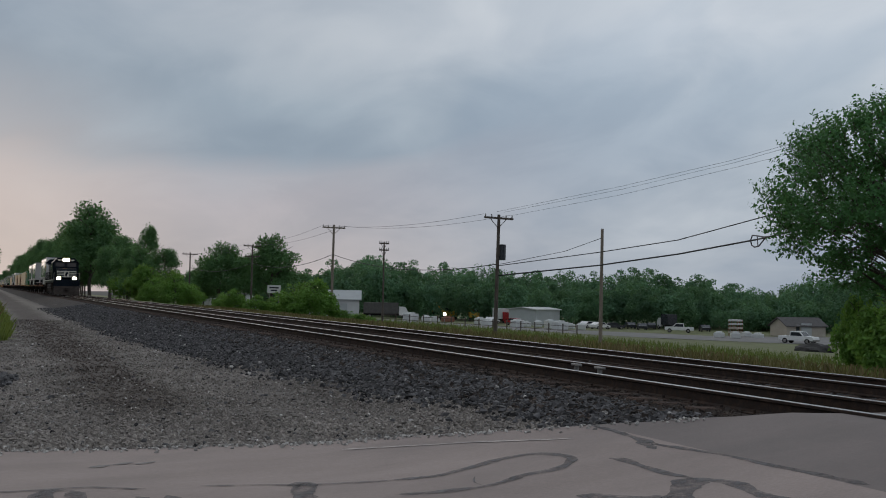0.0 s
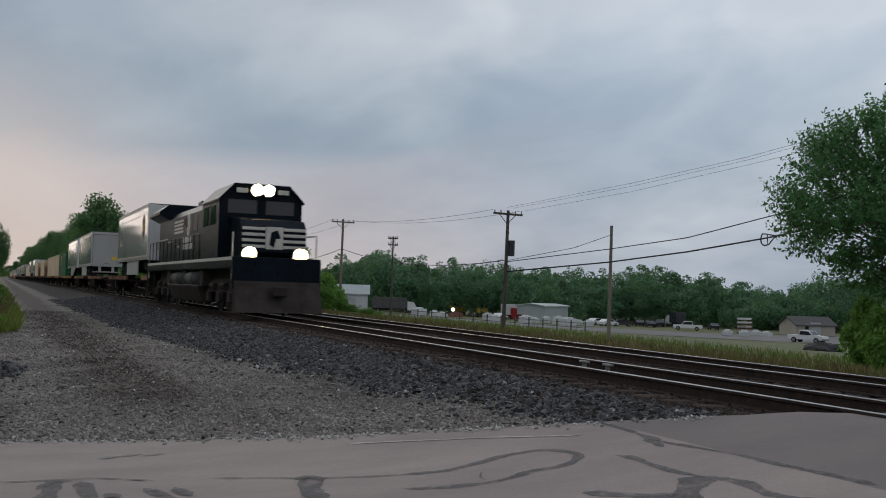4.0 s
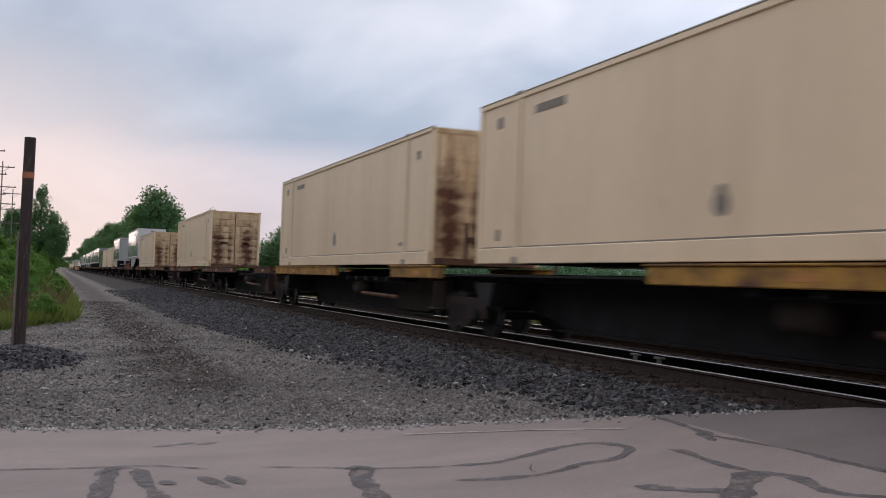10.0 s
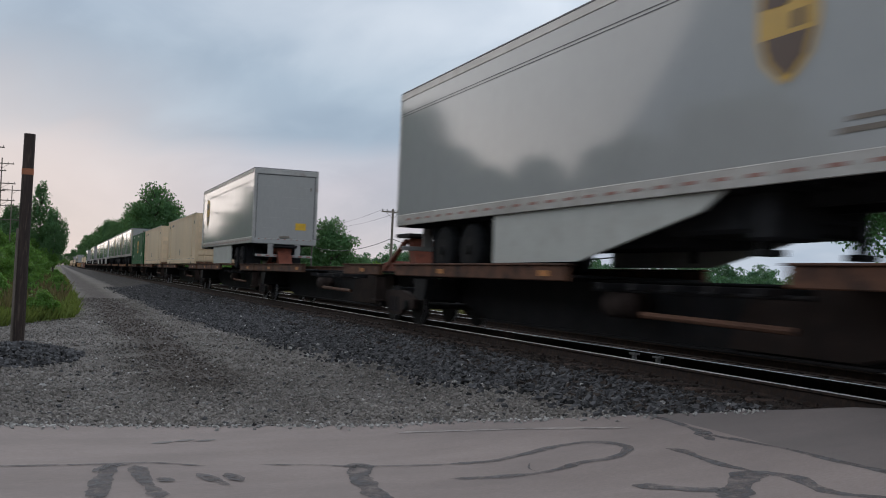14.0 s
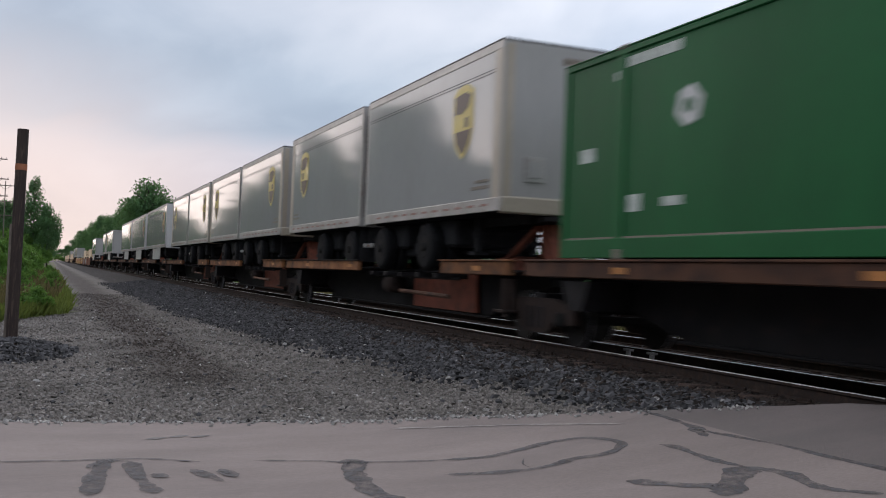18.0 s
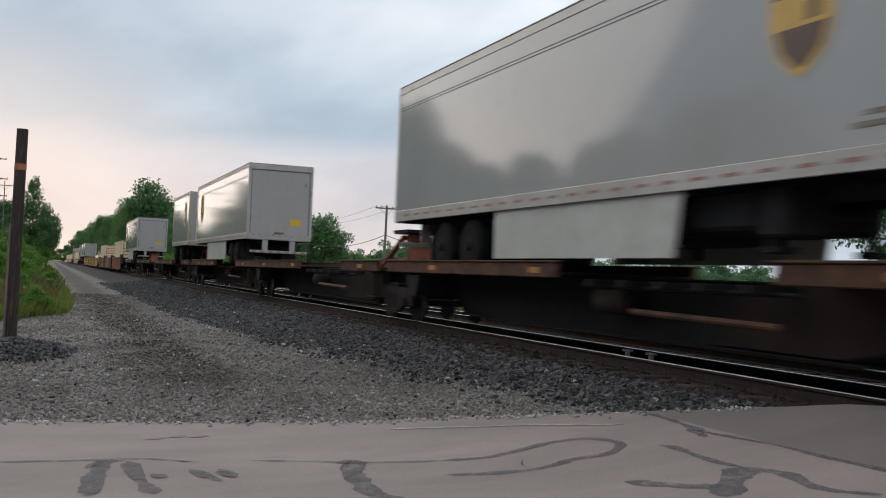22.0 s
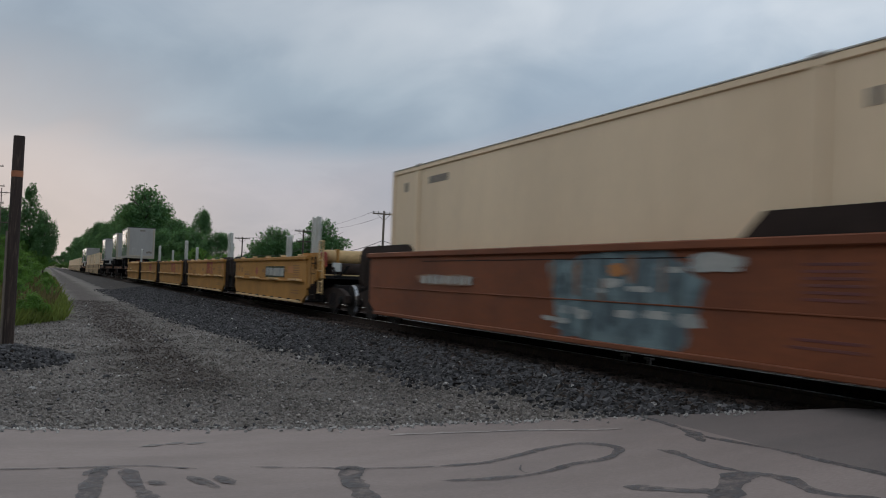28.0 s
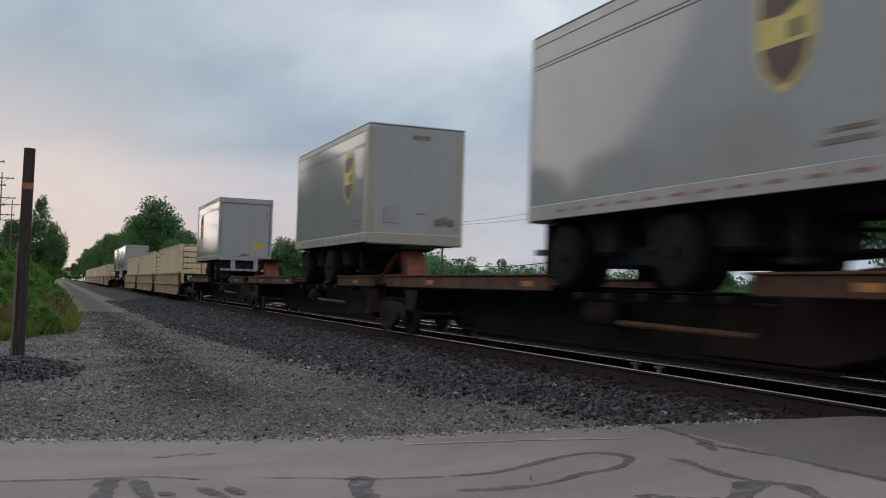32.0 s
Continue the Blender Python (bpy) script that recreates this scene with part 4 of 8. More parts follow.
def spine_platform(p, beam, hitch, sill="steel_dark", middle=False, front=None, rusty=False):
    front = front or beam
    orange = beam == front == "deck_orange"
    r0, r1 = (3.8, 10.2) if middle else (p - 8.3, p - 0.35)
    ob = thing("spine_car_platform", Matrix(), "", "rail car")
    # fish-bellied centre sill
    part("centre_sill", prism(B(), [(0.7, 0.92), (1.4, 0.72), (3.2, 0.27), (p - 3.4, 0.27), (p - 1.6, 0.72), (p - 0.8, 0.92), (p - 0.8, 1.10), (0.7, 1.10)], -0.36, 0.36, "x"), sill, ob)
    part("sill_flange", boxes((-0.46, 0.46, 3.0, p - 3.2, 0.24, 0.28), (-0.5, 0.5, 0.8, p - 0.9, 1.10, 1.13)), sill, ob)
    for s in (-1, 1):
        a, c = (s * 1.19, s * 1.31)
        x0, x1 = min(a, c), max(a, c)
        rb = part("rear_side_beam", boxes((x0, x1, r0, r1, 1.08, 1.32), b=0.015), beam, ob)
        part("beam_lip", boxes((x0 - 0.03, x1 + 0.03, r0 - 0.05, r1 + 0.05, 1.32, 1.35)), "steel_brown" if beam == "deck_orange" else beam, rb)
        part("side_reflector", boxes((s * 1.312 - 0.004, s * 1.312 + 0.004, r1 - 3.0, r1 - 2.65, 1.15, 1.24), b=0.002), "spray_orange", rb, "orange side reflector")
        fb = part("front_side_beam", boxes((x0, x1, 0.45, 3.5, 1.08, 1.32), b=0.015), front, ob)
        part("beam_lip", boxes((x0 - 0.03, x1 + 0.03, 0.4, 3.55, 1.32, 1.35)), front, fb)
        part("inner_stringer", boxes((s * 0.8 - 0.05, s * 0.8 + 0.05, p - 8.2, p - 0.4, 1.06, 1.2)), sill, ob)
        part("step", boxes((s * 1.2 - 0.12, s * 1.2 + 0.12, 0.6, 0.66, 0.45, 1.03), (s * 1.2 - 0.15, s * 1.2 + 0.15, 0.5, 0.9, 0.45, 0.5)), "steel_brown", ob)
        part("rear_bracket", prism(B(), [(p - 2.3, 1.03), (p - 1.5, 1.03), (p - 1.7, 0.60), (p - 2.1, 0.60)], min(s * 0.4, s * 1.25), max(s * 0.4, s * 1.25), "x"), sill, ob)
    part("rear_deck", boxes((-1.19, 1.19, p - 8.3, p - 0.4, 1.14, 1.18), b=0.005), sill, ob)
    part("front_deck", boxes((-1.19, 1.19, 0.5, 3.5, 1.14, 1.18), b=0.005), sill, ob)
    for k in range(5):
        y = 4.1 + k * (p - 13.2) / 4
        part("cross_bearer", boxes((-1.2, 1.2, y - 0.08, y + 0.08, 0.98, 1.08)), sill, ob)
    bm = B()
    rod(bm, (-0.75, p / 2 - 1.2, 0.78), (-0.75, p / 2 - 0.5, 0.78), 0.2, None, 18)
    part("brake_cylinder", bm, "steel_brown", ob, "rounded brake air reservoir", True)
    bm = B()
    rod(bm, (0.3, 1.5, 0.75), (0.3, p - 2.0, 0.42), 0.025)
    rod(bm, (-0.85, 3.6, 0.98), (-0.85, p - 8.4, 0.98), 0.03)
    part("brake_pipe", bm, "steel_dark", ob)
    if hitch:
        # an A-frame: a sloping front plate, struts behind, a flat plate on top
        h = part("hitch_stand", prism(B(), [(0.55, 1.16), (1.05, 1.16), (1.35, 2.0), (1.05, 2.02), (0.92, 1.75)], -0.27, 0.27, "x"), "hitch", ob, "red-brown raised trailer hitch stand")
        for s in (-0.33, 0.33):
            part("hitch_strut", rod(B(), (s, 2.9, 1.2), (s, 1.3, 1.95), 0.07, None, 8), "hitch", h)
        part("hitch_foot", prism(B(), [(1.9, 1.16), (3.2, 1.16), (3.0, 1.40), (2.3, 1.46)], -0.36, 0.36, "x"), "hitch", h)
        part("hitch_plate", prism(B(), [(0.75, 2.06), (1.0, 2.03), (1.6, 2.03), (1.75, 2.06), (1.75, 2.13), (0.75, 2.13)], -0.45, 0.45, "x"), "steel_dark", h, "dark greasy hitch plate")
    for s in (-1, 1):
        part("sill_panel", prism(B(), [(3.6, 1.08), (7.2, 1.08), (7.2, 0.31), (3.6, 0.31)] if orange else [(1.8, 1.08), (5.0, 1.08), (5.5, 0.31), (3.3, 0.31), (2.6, 0.46), (1.8, 0.70)], *sorted((s * 0.40, s * 0.47)), "x"), "hitch" if orange else "deck_brown" if rusty else "steel_brown", ob, "rusty sill panel behind the truck")
        part("brake_rigging", rod(B(), (s * 1.02, 3.7, 0.62), (s * 1.02, 6.6, 0.66), 0.045, None, 8), "deck_brown", ob, "rusty brake rod")
        part("side_reflector", boxes((s * 1.312 - 0.004, s * 1.312 + 0.004, 1.6, 1.95, 1.15, 1.24), b=0.002), "spray_orange", fb, "orange side reflector")
        part("side_reflector", boxes((s * 1.312 - 0.004, s * 1.312 + 0.004, r0 + 0.5, r0 + 0.85, 1.15, 1.24), b=0.002), "spray_orange", rb, "orange side reflector")
    freight_truck(ob, -0.1)
    return ob


def tyre(parent, x, y, z, r):
    """A twin tyre, standing across the trailer."""
    s = 1 if x > 0 else -1
    for dx, name in ((0.0, "outer_tyre"), (0.34, "inner_tyre")):
        xx = x - s * dx
        prof = [(-0.14, r * 0.55), (-0.14, r * 0.86), (-0.08, r), (0.08, r), (0.14, r * 0.86), (0.14, r * 0.55)]
        bm, n = B(), 26
        rings = [[bm.verts.new((xx + a, y + q * math.cos(2 * math.pi * k / n), z + q * math.sin(2 * math.pi * k / n))) for k in range(n)] for a, q in prof]
        for p, q in zip(rings, rings[1:]):
            for k in range(n):
                bm.faces.new([p[k], p[(k + 1) % n], q[(k + 1) % n], q[k]])
        bm.faces.new(rings[0][::-1])
        bm.faces.new(rings[-1])
        bmesh.ops.recalc_face_normals(bm, faces=bm.faces)
        w = part(name, bm, "rubber", parent)
        if dx == 0:
            rim = B()
            rod(rim, (x + s * 0.09, y, z), (x + s * 0.148, y, z), r * 0.50, r * 0.46, 20)
            rod(rim, (x + s * 0.148, y, z), (x + s * 0.2, y, z), r * 0.2, r * 0.16, 12)
            part("rim", rim, "tyre_rim", w)


def shield(parent, side, y, z, w, h, gold):
    """A plain shield-shaped panel in gold and brown."""
    d = -1 if side < 0 else 1
    x0 = d * 1.304

    def slab(poly, a, b):
        lo, hi = sorted((x0 + d * a, x0 + d * b))
        return prism(B(), [(y + u * w, z + v * h) for u, v in poly], lo, hi, "x")
    out = [(-0.5, 0.42), (-0.3, 0.5), (0, 0.53), (0.3, 0.5), (0.5, 0.42), (0.5, -0.1), (0.38, -0.32), (0.15, -0.46), (0, -0.52), (-0.15, -0.46), (-0.38, -0.32), (-0.5, -0.1)]
    sh = part("shield_panel", slab(out, 0.0, 0.004), gold, parent, "gold shield-shaped panel")
    f = 1 if side < 0 else -1
    part("shield_top", slab([(f * a, b) for a, b in [(-0.40, 0.36), (-0.1, 0.42), (0.40, 0.38), (0.42, 0.14), (0.05, 0.12), (-0.25, 0.2)]], 0.004, 0.008), "shield_brown", sh, "brown upper field")
    part("shield_foot", slab([(-0.40, -0.12), (0.40, -0.12), (0.30, -0.3), (0.1, -0.42), (0, -0.45), (-0.1, -0.42), (-0.30, -0.3)], 0.004, 0.008), "shield_brown", sh, "brown lower field")
    part("shield_bar", slab([(-0.28, 0.06), (-0.10, 0.06), (-0.10, -0.08), (-0.28, -0.08)], 0.004, 0.009), "shield_brown", sh)


def van_body(ob, L, logo_gold, logo=True, logo_y=2.0, corner="nose_white"):
    W = 1.295
    z0, z1 = 2.30, 5.15
    part("side_wall", boxes((-W, -W + 0.05, 0.06, L - 0.06, z0, z1), b=0.006), "trailer", ob, "glossy white side skin")
    part("side_wall", boxes((W - 0.05, W, 0.06, L - 0.06, z0, z1), b=0.006), "trailer", ob, "glossy white side skin")
    part("floor", boxes((-W + 0.05, W - 0.05, 0.06, L - 0.06, z0 - 0.02, z0 + 0.1)), "underbody", ob)
    part("roof", boxes((-W - 0.012, W + 0.012, 0.03, L - 0.03, z1 + 0.04, z1 + 0.075), b=0.012), "roof_edge", ob, "dark-edged trailer roof")
    # long trailers' nose is whiter than their sides: light on the front, painted in
    part("nose_panel", boxes((-W, W, 0.0, 0.07, z0 - 0.04, z1 + 0.02), b=0.03), "nose_white" if corner == "nose_white" else "trailer_end", ob)
    for s in (-1, 1):
        br = part("bottom_rail", boxes((s * 1.29 - 0.02, s * 1.29 + 0.02, 0.02, L - 0.02, 2.20, 2.44), b=0.008), "trailer_rail", ob, "aluminium bottom rail with reflective tape")
        bm = B()
        for k in range(int(L / 0.6) - 1):
            box(bm, s * 1.312 - 0.002, s * 1.312 + 0.002, 0.5 + 0.6 * k, 0.78 + 0.6 * k, 2.30, 2.345, 0.001)
        tagged(part("reflective_tape", bm, "red_tape", br, "red reflective tape strip"), kind="stuff")
        part("top_rail", boxes((s * 1.29 - 0.018, s * 1.29 + 0.018, 0.02, L - 0.02, 5.04, 5.19), b=0.008), "trailer_rail", ob)
        part("trim_line", boxes((s * 1.297 - 0.004, s * 1.297 + 0.004, 0.15, L - 0.1, 4.665, 4.68), (s * 1.297 - 0.004, s * 1.297 + 0.004, 0.15, L - 0.1, 4.72, 4.735), b=0.001), "roof_edge", ob, "thin double trim line")
        part("corner_post", boxes((s * 1.18 - 0.125, s * 1.18 + 0.125, -0.012, 0.42, 2.24, 5.18), b=0.06), corner, ob, "rounded nose corner panel")
        part("rear_post", boxes((s * 1.25 - 0.055, s * 1.25 + 0.055, L - 0.1, L + 0.012, 2.22, 5.19), b=0.01), "trailer_rail", ob)
        if logo:
            shield(ob, s, logo_y, 3.95, 0.95, 1.35, logo_gold)
        part("side_stencil", boxes((s * 1.3 - 0.003, s * 1.3 + 0.003, 0.5, 1.25, 2.62, 2.68), (s * 1.3 - 0.003, s * 1.3 + 0.003, 0.5, 1.1, 2.74, 2.79), b=0.001), "box_mark", ob, "small dark stencil bars")
    part("nose_sill", boxes((-1.28, 1.28, -0.03, 0.10, 2.16, 2.46), b=0.03), corner, ob, "scuffed lower nose sill")
    # nose fittings
    nf = part("gladhand_box", boxes((-0.86, -0.46, -0.03, 0.0, 2.72, 3.16), b=0.01), "trailer_rail", ob, "framed connector box")
    part("connector_panel", boxes((-0.78, -0.54, -0.045, -0.03, 2.80, 3.08), b=0.006), "trailer_end", nf)
    bm = B()
    for k in range(3):
        rod(bm, (0.62 + 0.17 * k, -0.03, 2.78 + 0.05 * (k % 2)), (0.62 + 0.17 * k, 0.0, 2.78 + 0.05 * (k % 2)), 0.10, 0.10, 12)
    part("air_fitting", bm, "box_mark", ob, "dark air line fittings")
    part("number_bar", boxes((-0.15, 0.35, -0.008, 0.0, 4.86, 4.98), b=0.002), "box_mark", ob, "small dark marking bar")
    part("stencil_bar", boxes((0.0, 0.28, -0.008, 0.0, 2.95, 2.99), b=0.002), "box_mark", ob)
    # rear
    dr = part("rear_door", boxes((-1.19, 1.19, L - 0.07, L - 0.02, 2.40, 4.98), b=0.01), "trailer_end", ob, "plain white roll-up rear door")
    part("door_gasket", boxes((-1.195, -1.165, L - 0.025, L - 0.012, 2.40, 4.98), (1.165, 1.195, L - 0.025, L - 0.012, 2.40, 4.98), (-1.17, 1.17, L - 0.025, L - 0.012, 4.95, 4.98), b=0.003), "roof_edge", dr, "dark rubber door gasket")
    bm = B()
    for k in range(6):
        box(bm, -1.18, 1.18, L - 0.021, L - 0.0165, 2.82 + 0.42 * k, 2.83 + 0.42 * k, 0.001)
    part("door_joint", bm, "trailer_rail", dr)
    part("placard", boxes((-0.86, -0.42, L - 0.018, L - 0.010, 2.78, 3.06), b=0.002), "placard", dr, "yellow placard")
    part("latch", boxes((-0.2, 0.2, L - 0.03, L + 0.03, 2.44, 2.52), b=0.01), "box_mark", dr)
    part("door_handle", boxes((-1.03, -0.99, L - 0.02, L + 0.03, 4.38, 4.52), b=0.006), "box_mark", dr)
    part("rear_header", boxes((-1.2, 1.2, L - 0.1, L + 0.01, 4.98, 5.19), b=0.01), "trailer_rail", ob)
    sl = part("rear_sill", boxes((-1.28, 1.28, L - 0.12, L + 0.03, 2.18, 2.40), b=0.015), "trailer_end", ob)
    bm = B()
    for k in range(-4, 5):
        box(bm, k * 0.26 - 0.035, k * 0.26 + 0.035, L + 0.03, L + 0.04, 2.36, 2.39, 0.004)
    part("rear_light", bm, "red_tape", sl)
    bp = part("bumper_bar", boxes((-1.15, 1.15, L - 0.06, L + 0.03, 1.66, 1.76), b=0.01), "trailer_end", ob, "rear bumper bar with red and white tape")
    bm = B()
    for k in range(-3, 4):
        box(bm, k * 0.33 - 0.08, k * 0.33 + 0.08, L + 0.03, L + 0.036, 1.68, 1.74, 0.002)
    part("bumper_tape", bm, "red_tape", bp)
    for s in (-0.55, 0.55):
        part("bumper_hanger", boxes((s - 0.11, s + 0.11, L - 0.05, L + 0.01, 1.76, 2.2), b=0.01), "trailer_end", ob)
    part("crossmember_bed", boxes((-0.55, -0.4, 0.3, L - 0.2, 2.02, 2.24), (0.4, 0.55, 0.3, L - 0.2, 2.02, 2.24)), "underbody", ob)
    bm = B()
    for k in range(int(L / 0.6)):
        box(bm, -1.22, 1.22, 0.4 + 0.6 * k, 0.46 + 0.6 * k, 2.16, 2.24, 0.004)
    tagged(part("crossmember", bm, "underbody", ob), kind="stuff")


def axle(ob, y, r=0.50):
    bm = B()
    rod(bm, (-1.1, y, 1.12 + r), (1.1, y, 1.12 + r), 0.07, None, 10)
    part("axle", bm, "underbody", ob)
    for s in (-1, 1):
        tyre(ob, s * 1.08, y, 1.12 + r, r)


def landing_gear(ob, y, z0=1.45):
    for s in (-0.72, 0.72):
        part("landing_leg", boxes((s - 0.07, s + 0.07, y - 0.07, y + 0.07, z0 + 0.08, 2.2), (s - 0.15, s + 0.15, y - 0.15, y + 0.15, z0, z0 + 0.08)), "underbody", ob)
    bm = B()
    rod(bm, (-0.72, y, z0 + 0.45), (0.72, y, z0 + 0.45), 0.03)
    for s in (-0.72, 0.72):
        rod(bm, (s, y, z0 + 0.2), (s * 0.8, y + 0.95, 2.15), 0.03)
    part("leg_brace", bm, "underbody", ob)


def long_trailer(tapered, gold="gold"):
    L = 14.65
    ob = thing("semi_trailer", Matrix(), "", "trailer")
    van_body(ob, L, gold)
    for y in (L - 2.70, L - 4.05):
        axle(ob, y)
    part("slider_frame", boxes((-0.6, -0.45, L - 5.0, L - 1.6, 1.75, 2.05), (0.45, 0.6, L - 5.0, L - 1.6, 1.75, 2.05), (-0.6, 0.6, L - 3.5, L - 3.2, 1.7, 1.95)), "underbody", ob)
    if tapered:
        poly = [(L - 11.6, 2.2), (L - 5.2, 2.2), (L - 5.2, 1.36), (L - 8.2, 1.38), (L - 11.2, 1.98)]
    else:
        poly = [(L - 10.6, 2.2), (L - 5.2, 2.2), (L - 5.2, 1.38), (L - 10.45, 1.38)]
    for s in (-1, 1):
        a, b = sorted((s * 1.20, s * 1.25))
        sk = part("side_box_panel", prism(B(), poly, a, b, "x"), "skirt", ob, "pale grey panel below the trailer side")
        part("panel_stay", boxes((s * 1.17 - 0.03, s * 1.17 + 0.03, L - 7.8, L - 7.7, 1.45, 2.2), b=0.005), "underbody", sk)
    # dark box added to block light between the wheels
    part("suspension_frame", boxes((-0.9, 0.9, L - 4.9, L - 1.7, 1.66, 2.2), b=0.06), "underbody", ob)
    for s in (-0.85, 0.85):
        part("mud_flap", boxes((s - 0.3, s + 0.3, L - 1.95, L - 1.93, 1.3, 2.15), b=0.004), "underbody", ob, "black rubber mud flap")
    part("tray", boxes((-1.15, 1.15, L - 10.4, L - 5.3, 1.98, 2.05)), "underbody", ob)
    # solid filler, added to darken the open sky gap under the floor
    part("belly_frame", boxes((-0.95, 0.95, L - 11.6, L - 10.0, 1.72, 2.2), (-0.6, 0.6, L - 10.0, L - 5.2, 1.60, 2.0), b=0.05), "underbody", ob, "dark box added to fill the gap under the floor")
    part("tool_box", boxes((-1.0, -0.35, L - 12.2, L - 11.7, 1.62, 2.2), b=0.04), "underbody", ob)
    landing_gear(ob, 2.9)
    return ob


def pup_trailer(gold="gold_pale", door_fwd=False):
    L = 7.75
    ob = thing("short_trailer", Matrix(), "", "trailer")
    van_body(ob, L, gold, logo_y=1.75, corner="trailer_tan")
    axle(ob, L - 1.05)
    axle(ob, L - 3.95)
    for q in ((-0.62, -0.48, L - 2.0, L - 0.3, 1.75, 2.1), (0.48, 0.62, L - 2.0, L - 0.3, 1.75, 2.1), (-0.62, 0.62, L - 4.5, L - 3.4, 1.8, 2.1)):
        part("spring_hanger", boxes(q), "underbody", ob)
    bm = B()
    rod(bm, (0, L - 3.9, 1.5), (0, 1.3, 1.62), 0.06)
    rod(bm, (-0.5, L - 3.9, 1.55), (0, L - 5.6, 1.55), 0.05)
    rod(bm, (0.5, L - 3.9, 1.55), (0, L - 5.6, 1.55), 0.05)
    part("drawbar", bm, "underbody", ob)
    # dark boxes added around the axles to block light between the wheels
    for y0, y1 in ((L - 2.1, L - 0.2), (L - 5.0, L - 2.9)):
        part("suspension_frame", boxes((-0.95, 0.95, y0, y1, 1.62, 2.2), b=0.06), "underbody", ob)
    # dark box added to close the bright gap between the axles
    part("dolly_frame", boxes((-0.75, 0.75, L - 3.6, L - 1.4, 1.45, 1.75), b=0.04), "underbody", ob)
    for s in (-0.85, 0.85):
        part("mud_flap", boxes((s - 0.3, s + 0.3, L - 0.36, L - 0.34, 1.3, 2.15), b=0.004), "underbody", ob, "black rubber mud flap")
    landing_gear(ob, 2.1)
    return ob


def container(mat, end, marks, lift=0.0, variety=0):
    """A 48-foot box: corner posts stand in from its ends."""
    L, W, z0, z1 = 14.63, 1.295, 1.37 if not lift else 0.36, 4.25 + lift
    ob = thing("container", Matrix(), "", "container")
    rail = mat
    for s in (-1, 1):
        a, b = sorted((s * (W - 0.03), s * (W - 0.075)))
        sw = part("side_wall", boxes((a, b, 0.05, L - 0.05, z0 + 0.1, z1 - 0.05), b=0.004), mat, ob, "flat painted side wall")
        part("bottom_rail", boxes((s * (W - 0.04) - 0.04, s * (W - 0.04) + 0.04, 0.0, L, z0, z0 + 0.27), b=0.01), rail, ob)
        # thin dark strip paints a shadow line above the bottom rail
        part("rail_shadow_gap", boxes((s * (W - 0.027) - 0.004, s * (W - 0.027) + 0.004, 0.1, L - 0.1, z0 + 0.27, z0 + 0.295), b=0.001), "box_mark", ob)
        part("roof_lip", boxes((s * (W - 0.03) - 0.04, s * (W - 0.03) + 0.04, 0.0, L, z1, z1 + 0.02), b=0.004), "green_box" if mat == "green_box" else "skirt", ob, "thin roof edge")
        part("top_rail", boxes((s * (W - 0.04) - 0.04, s * (W - 0.04) + 0.04, 0.0, L, z1 - 0.09, z1), b=0.01), rail, ob)
        for y in (1.6, L - 1.6):
            po = part("lifting_post", boxes((s * (W - 0.02) - 0.022, s * (W - 0.02) + 0.022, y - 0.09, y + 0.09, z0, z1 + 0.0), b=0.01), mat, ob)
            part("top_casting", boxes((s * (W - 0.07) - 0.08, s * (W - 0.07) + 0.082, y - 0.09, y + 0.09, z1 - 0.02, z1 + 0.045), b=0.01), "rust" if variety == 1 else "box_mark", po)
            part("bottom_casting", boxes((s * (W - 0.07) - 0.08, s * (W - 0.07) + 0.084, y - 0.09, y + 0.09, z0 - 0.018, z0 + 0.12), b=0.01), "box_mark", po)
        for y in (0.07, L - 0.07):
            part("corner_post", boxes((s * (W - 0.06) - 0.06, s * (W - 0.06) + 0.06, y - 0.07, y + 0.07, z0, z1), b=0.012), mat, ob)
        bm = B()
        for k in range(1, 24):
            yk = 0.6 * k + 0.12
            box(bm, s * (W - 0.0285) - 0.0012, s * (W - 0.0285) + 0.0012, yk, yk + 0.008, z0 + 0.28, z1 - 0.1, 0.0005)
        tagged(part("panel_seam", bm, mat, sw), kind="stuff")
        marks(ob, s, W, z0, z1, L)
    part("roof", boxes((-W + 0.04, W - 0.04, 0.02, L - 0.02, z1 - 0.04, z1 - 0.015)), mat, ob)
    part("floor", boxes((-W + 0.04, W - 0.04, 0.02, L - 0.02, z0 + 0.02, z0 + 0.12)), "underbody", ob)
    end(ob, 0.0, -1, W, z0, z1)
    part("end_wall", boxes((-W + 0.1, W - 0.1, L - 0.08, L - 0.03, z0 + 0.1, z1 - 0.1)), mat, ob)
    return ob


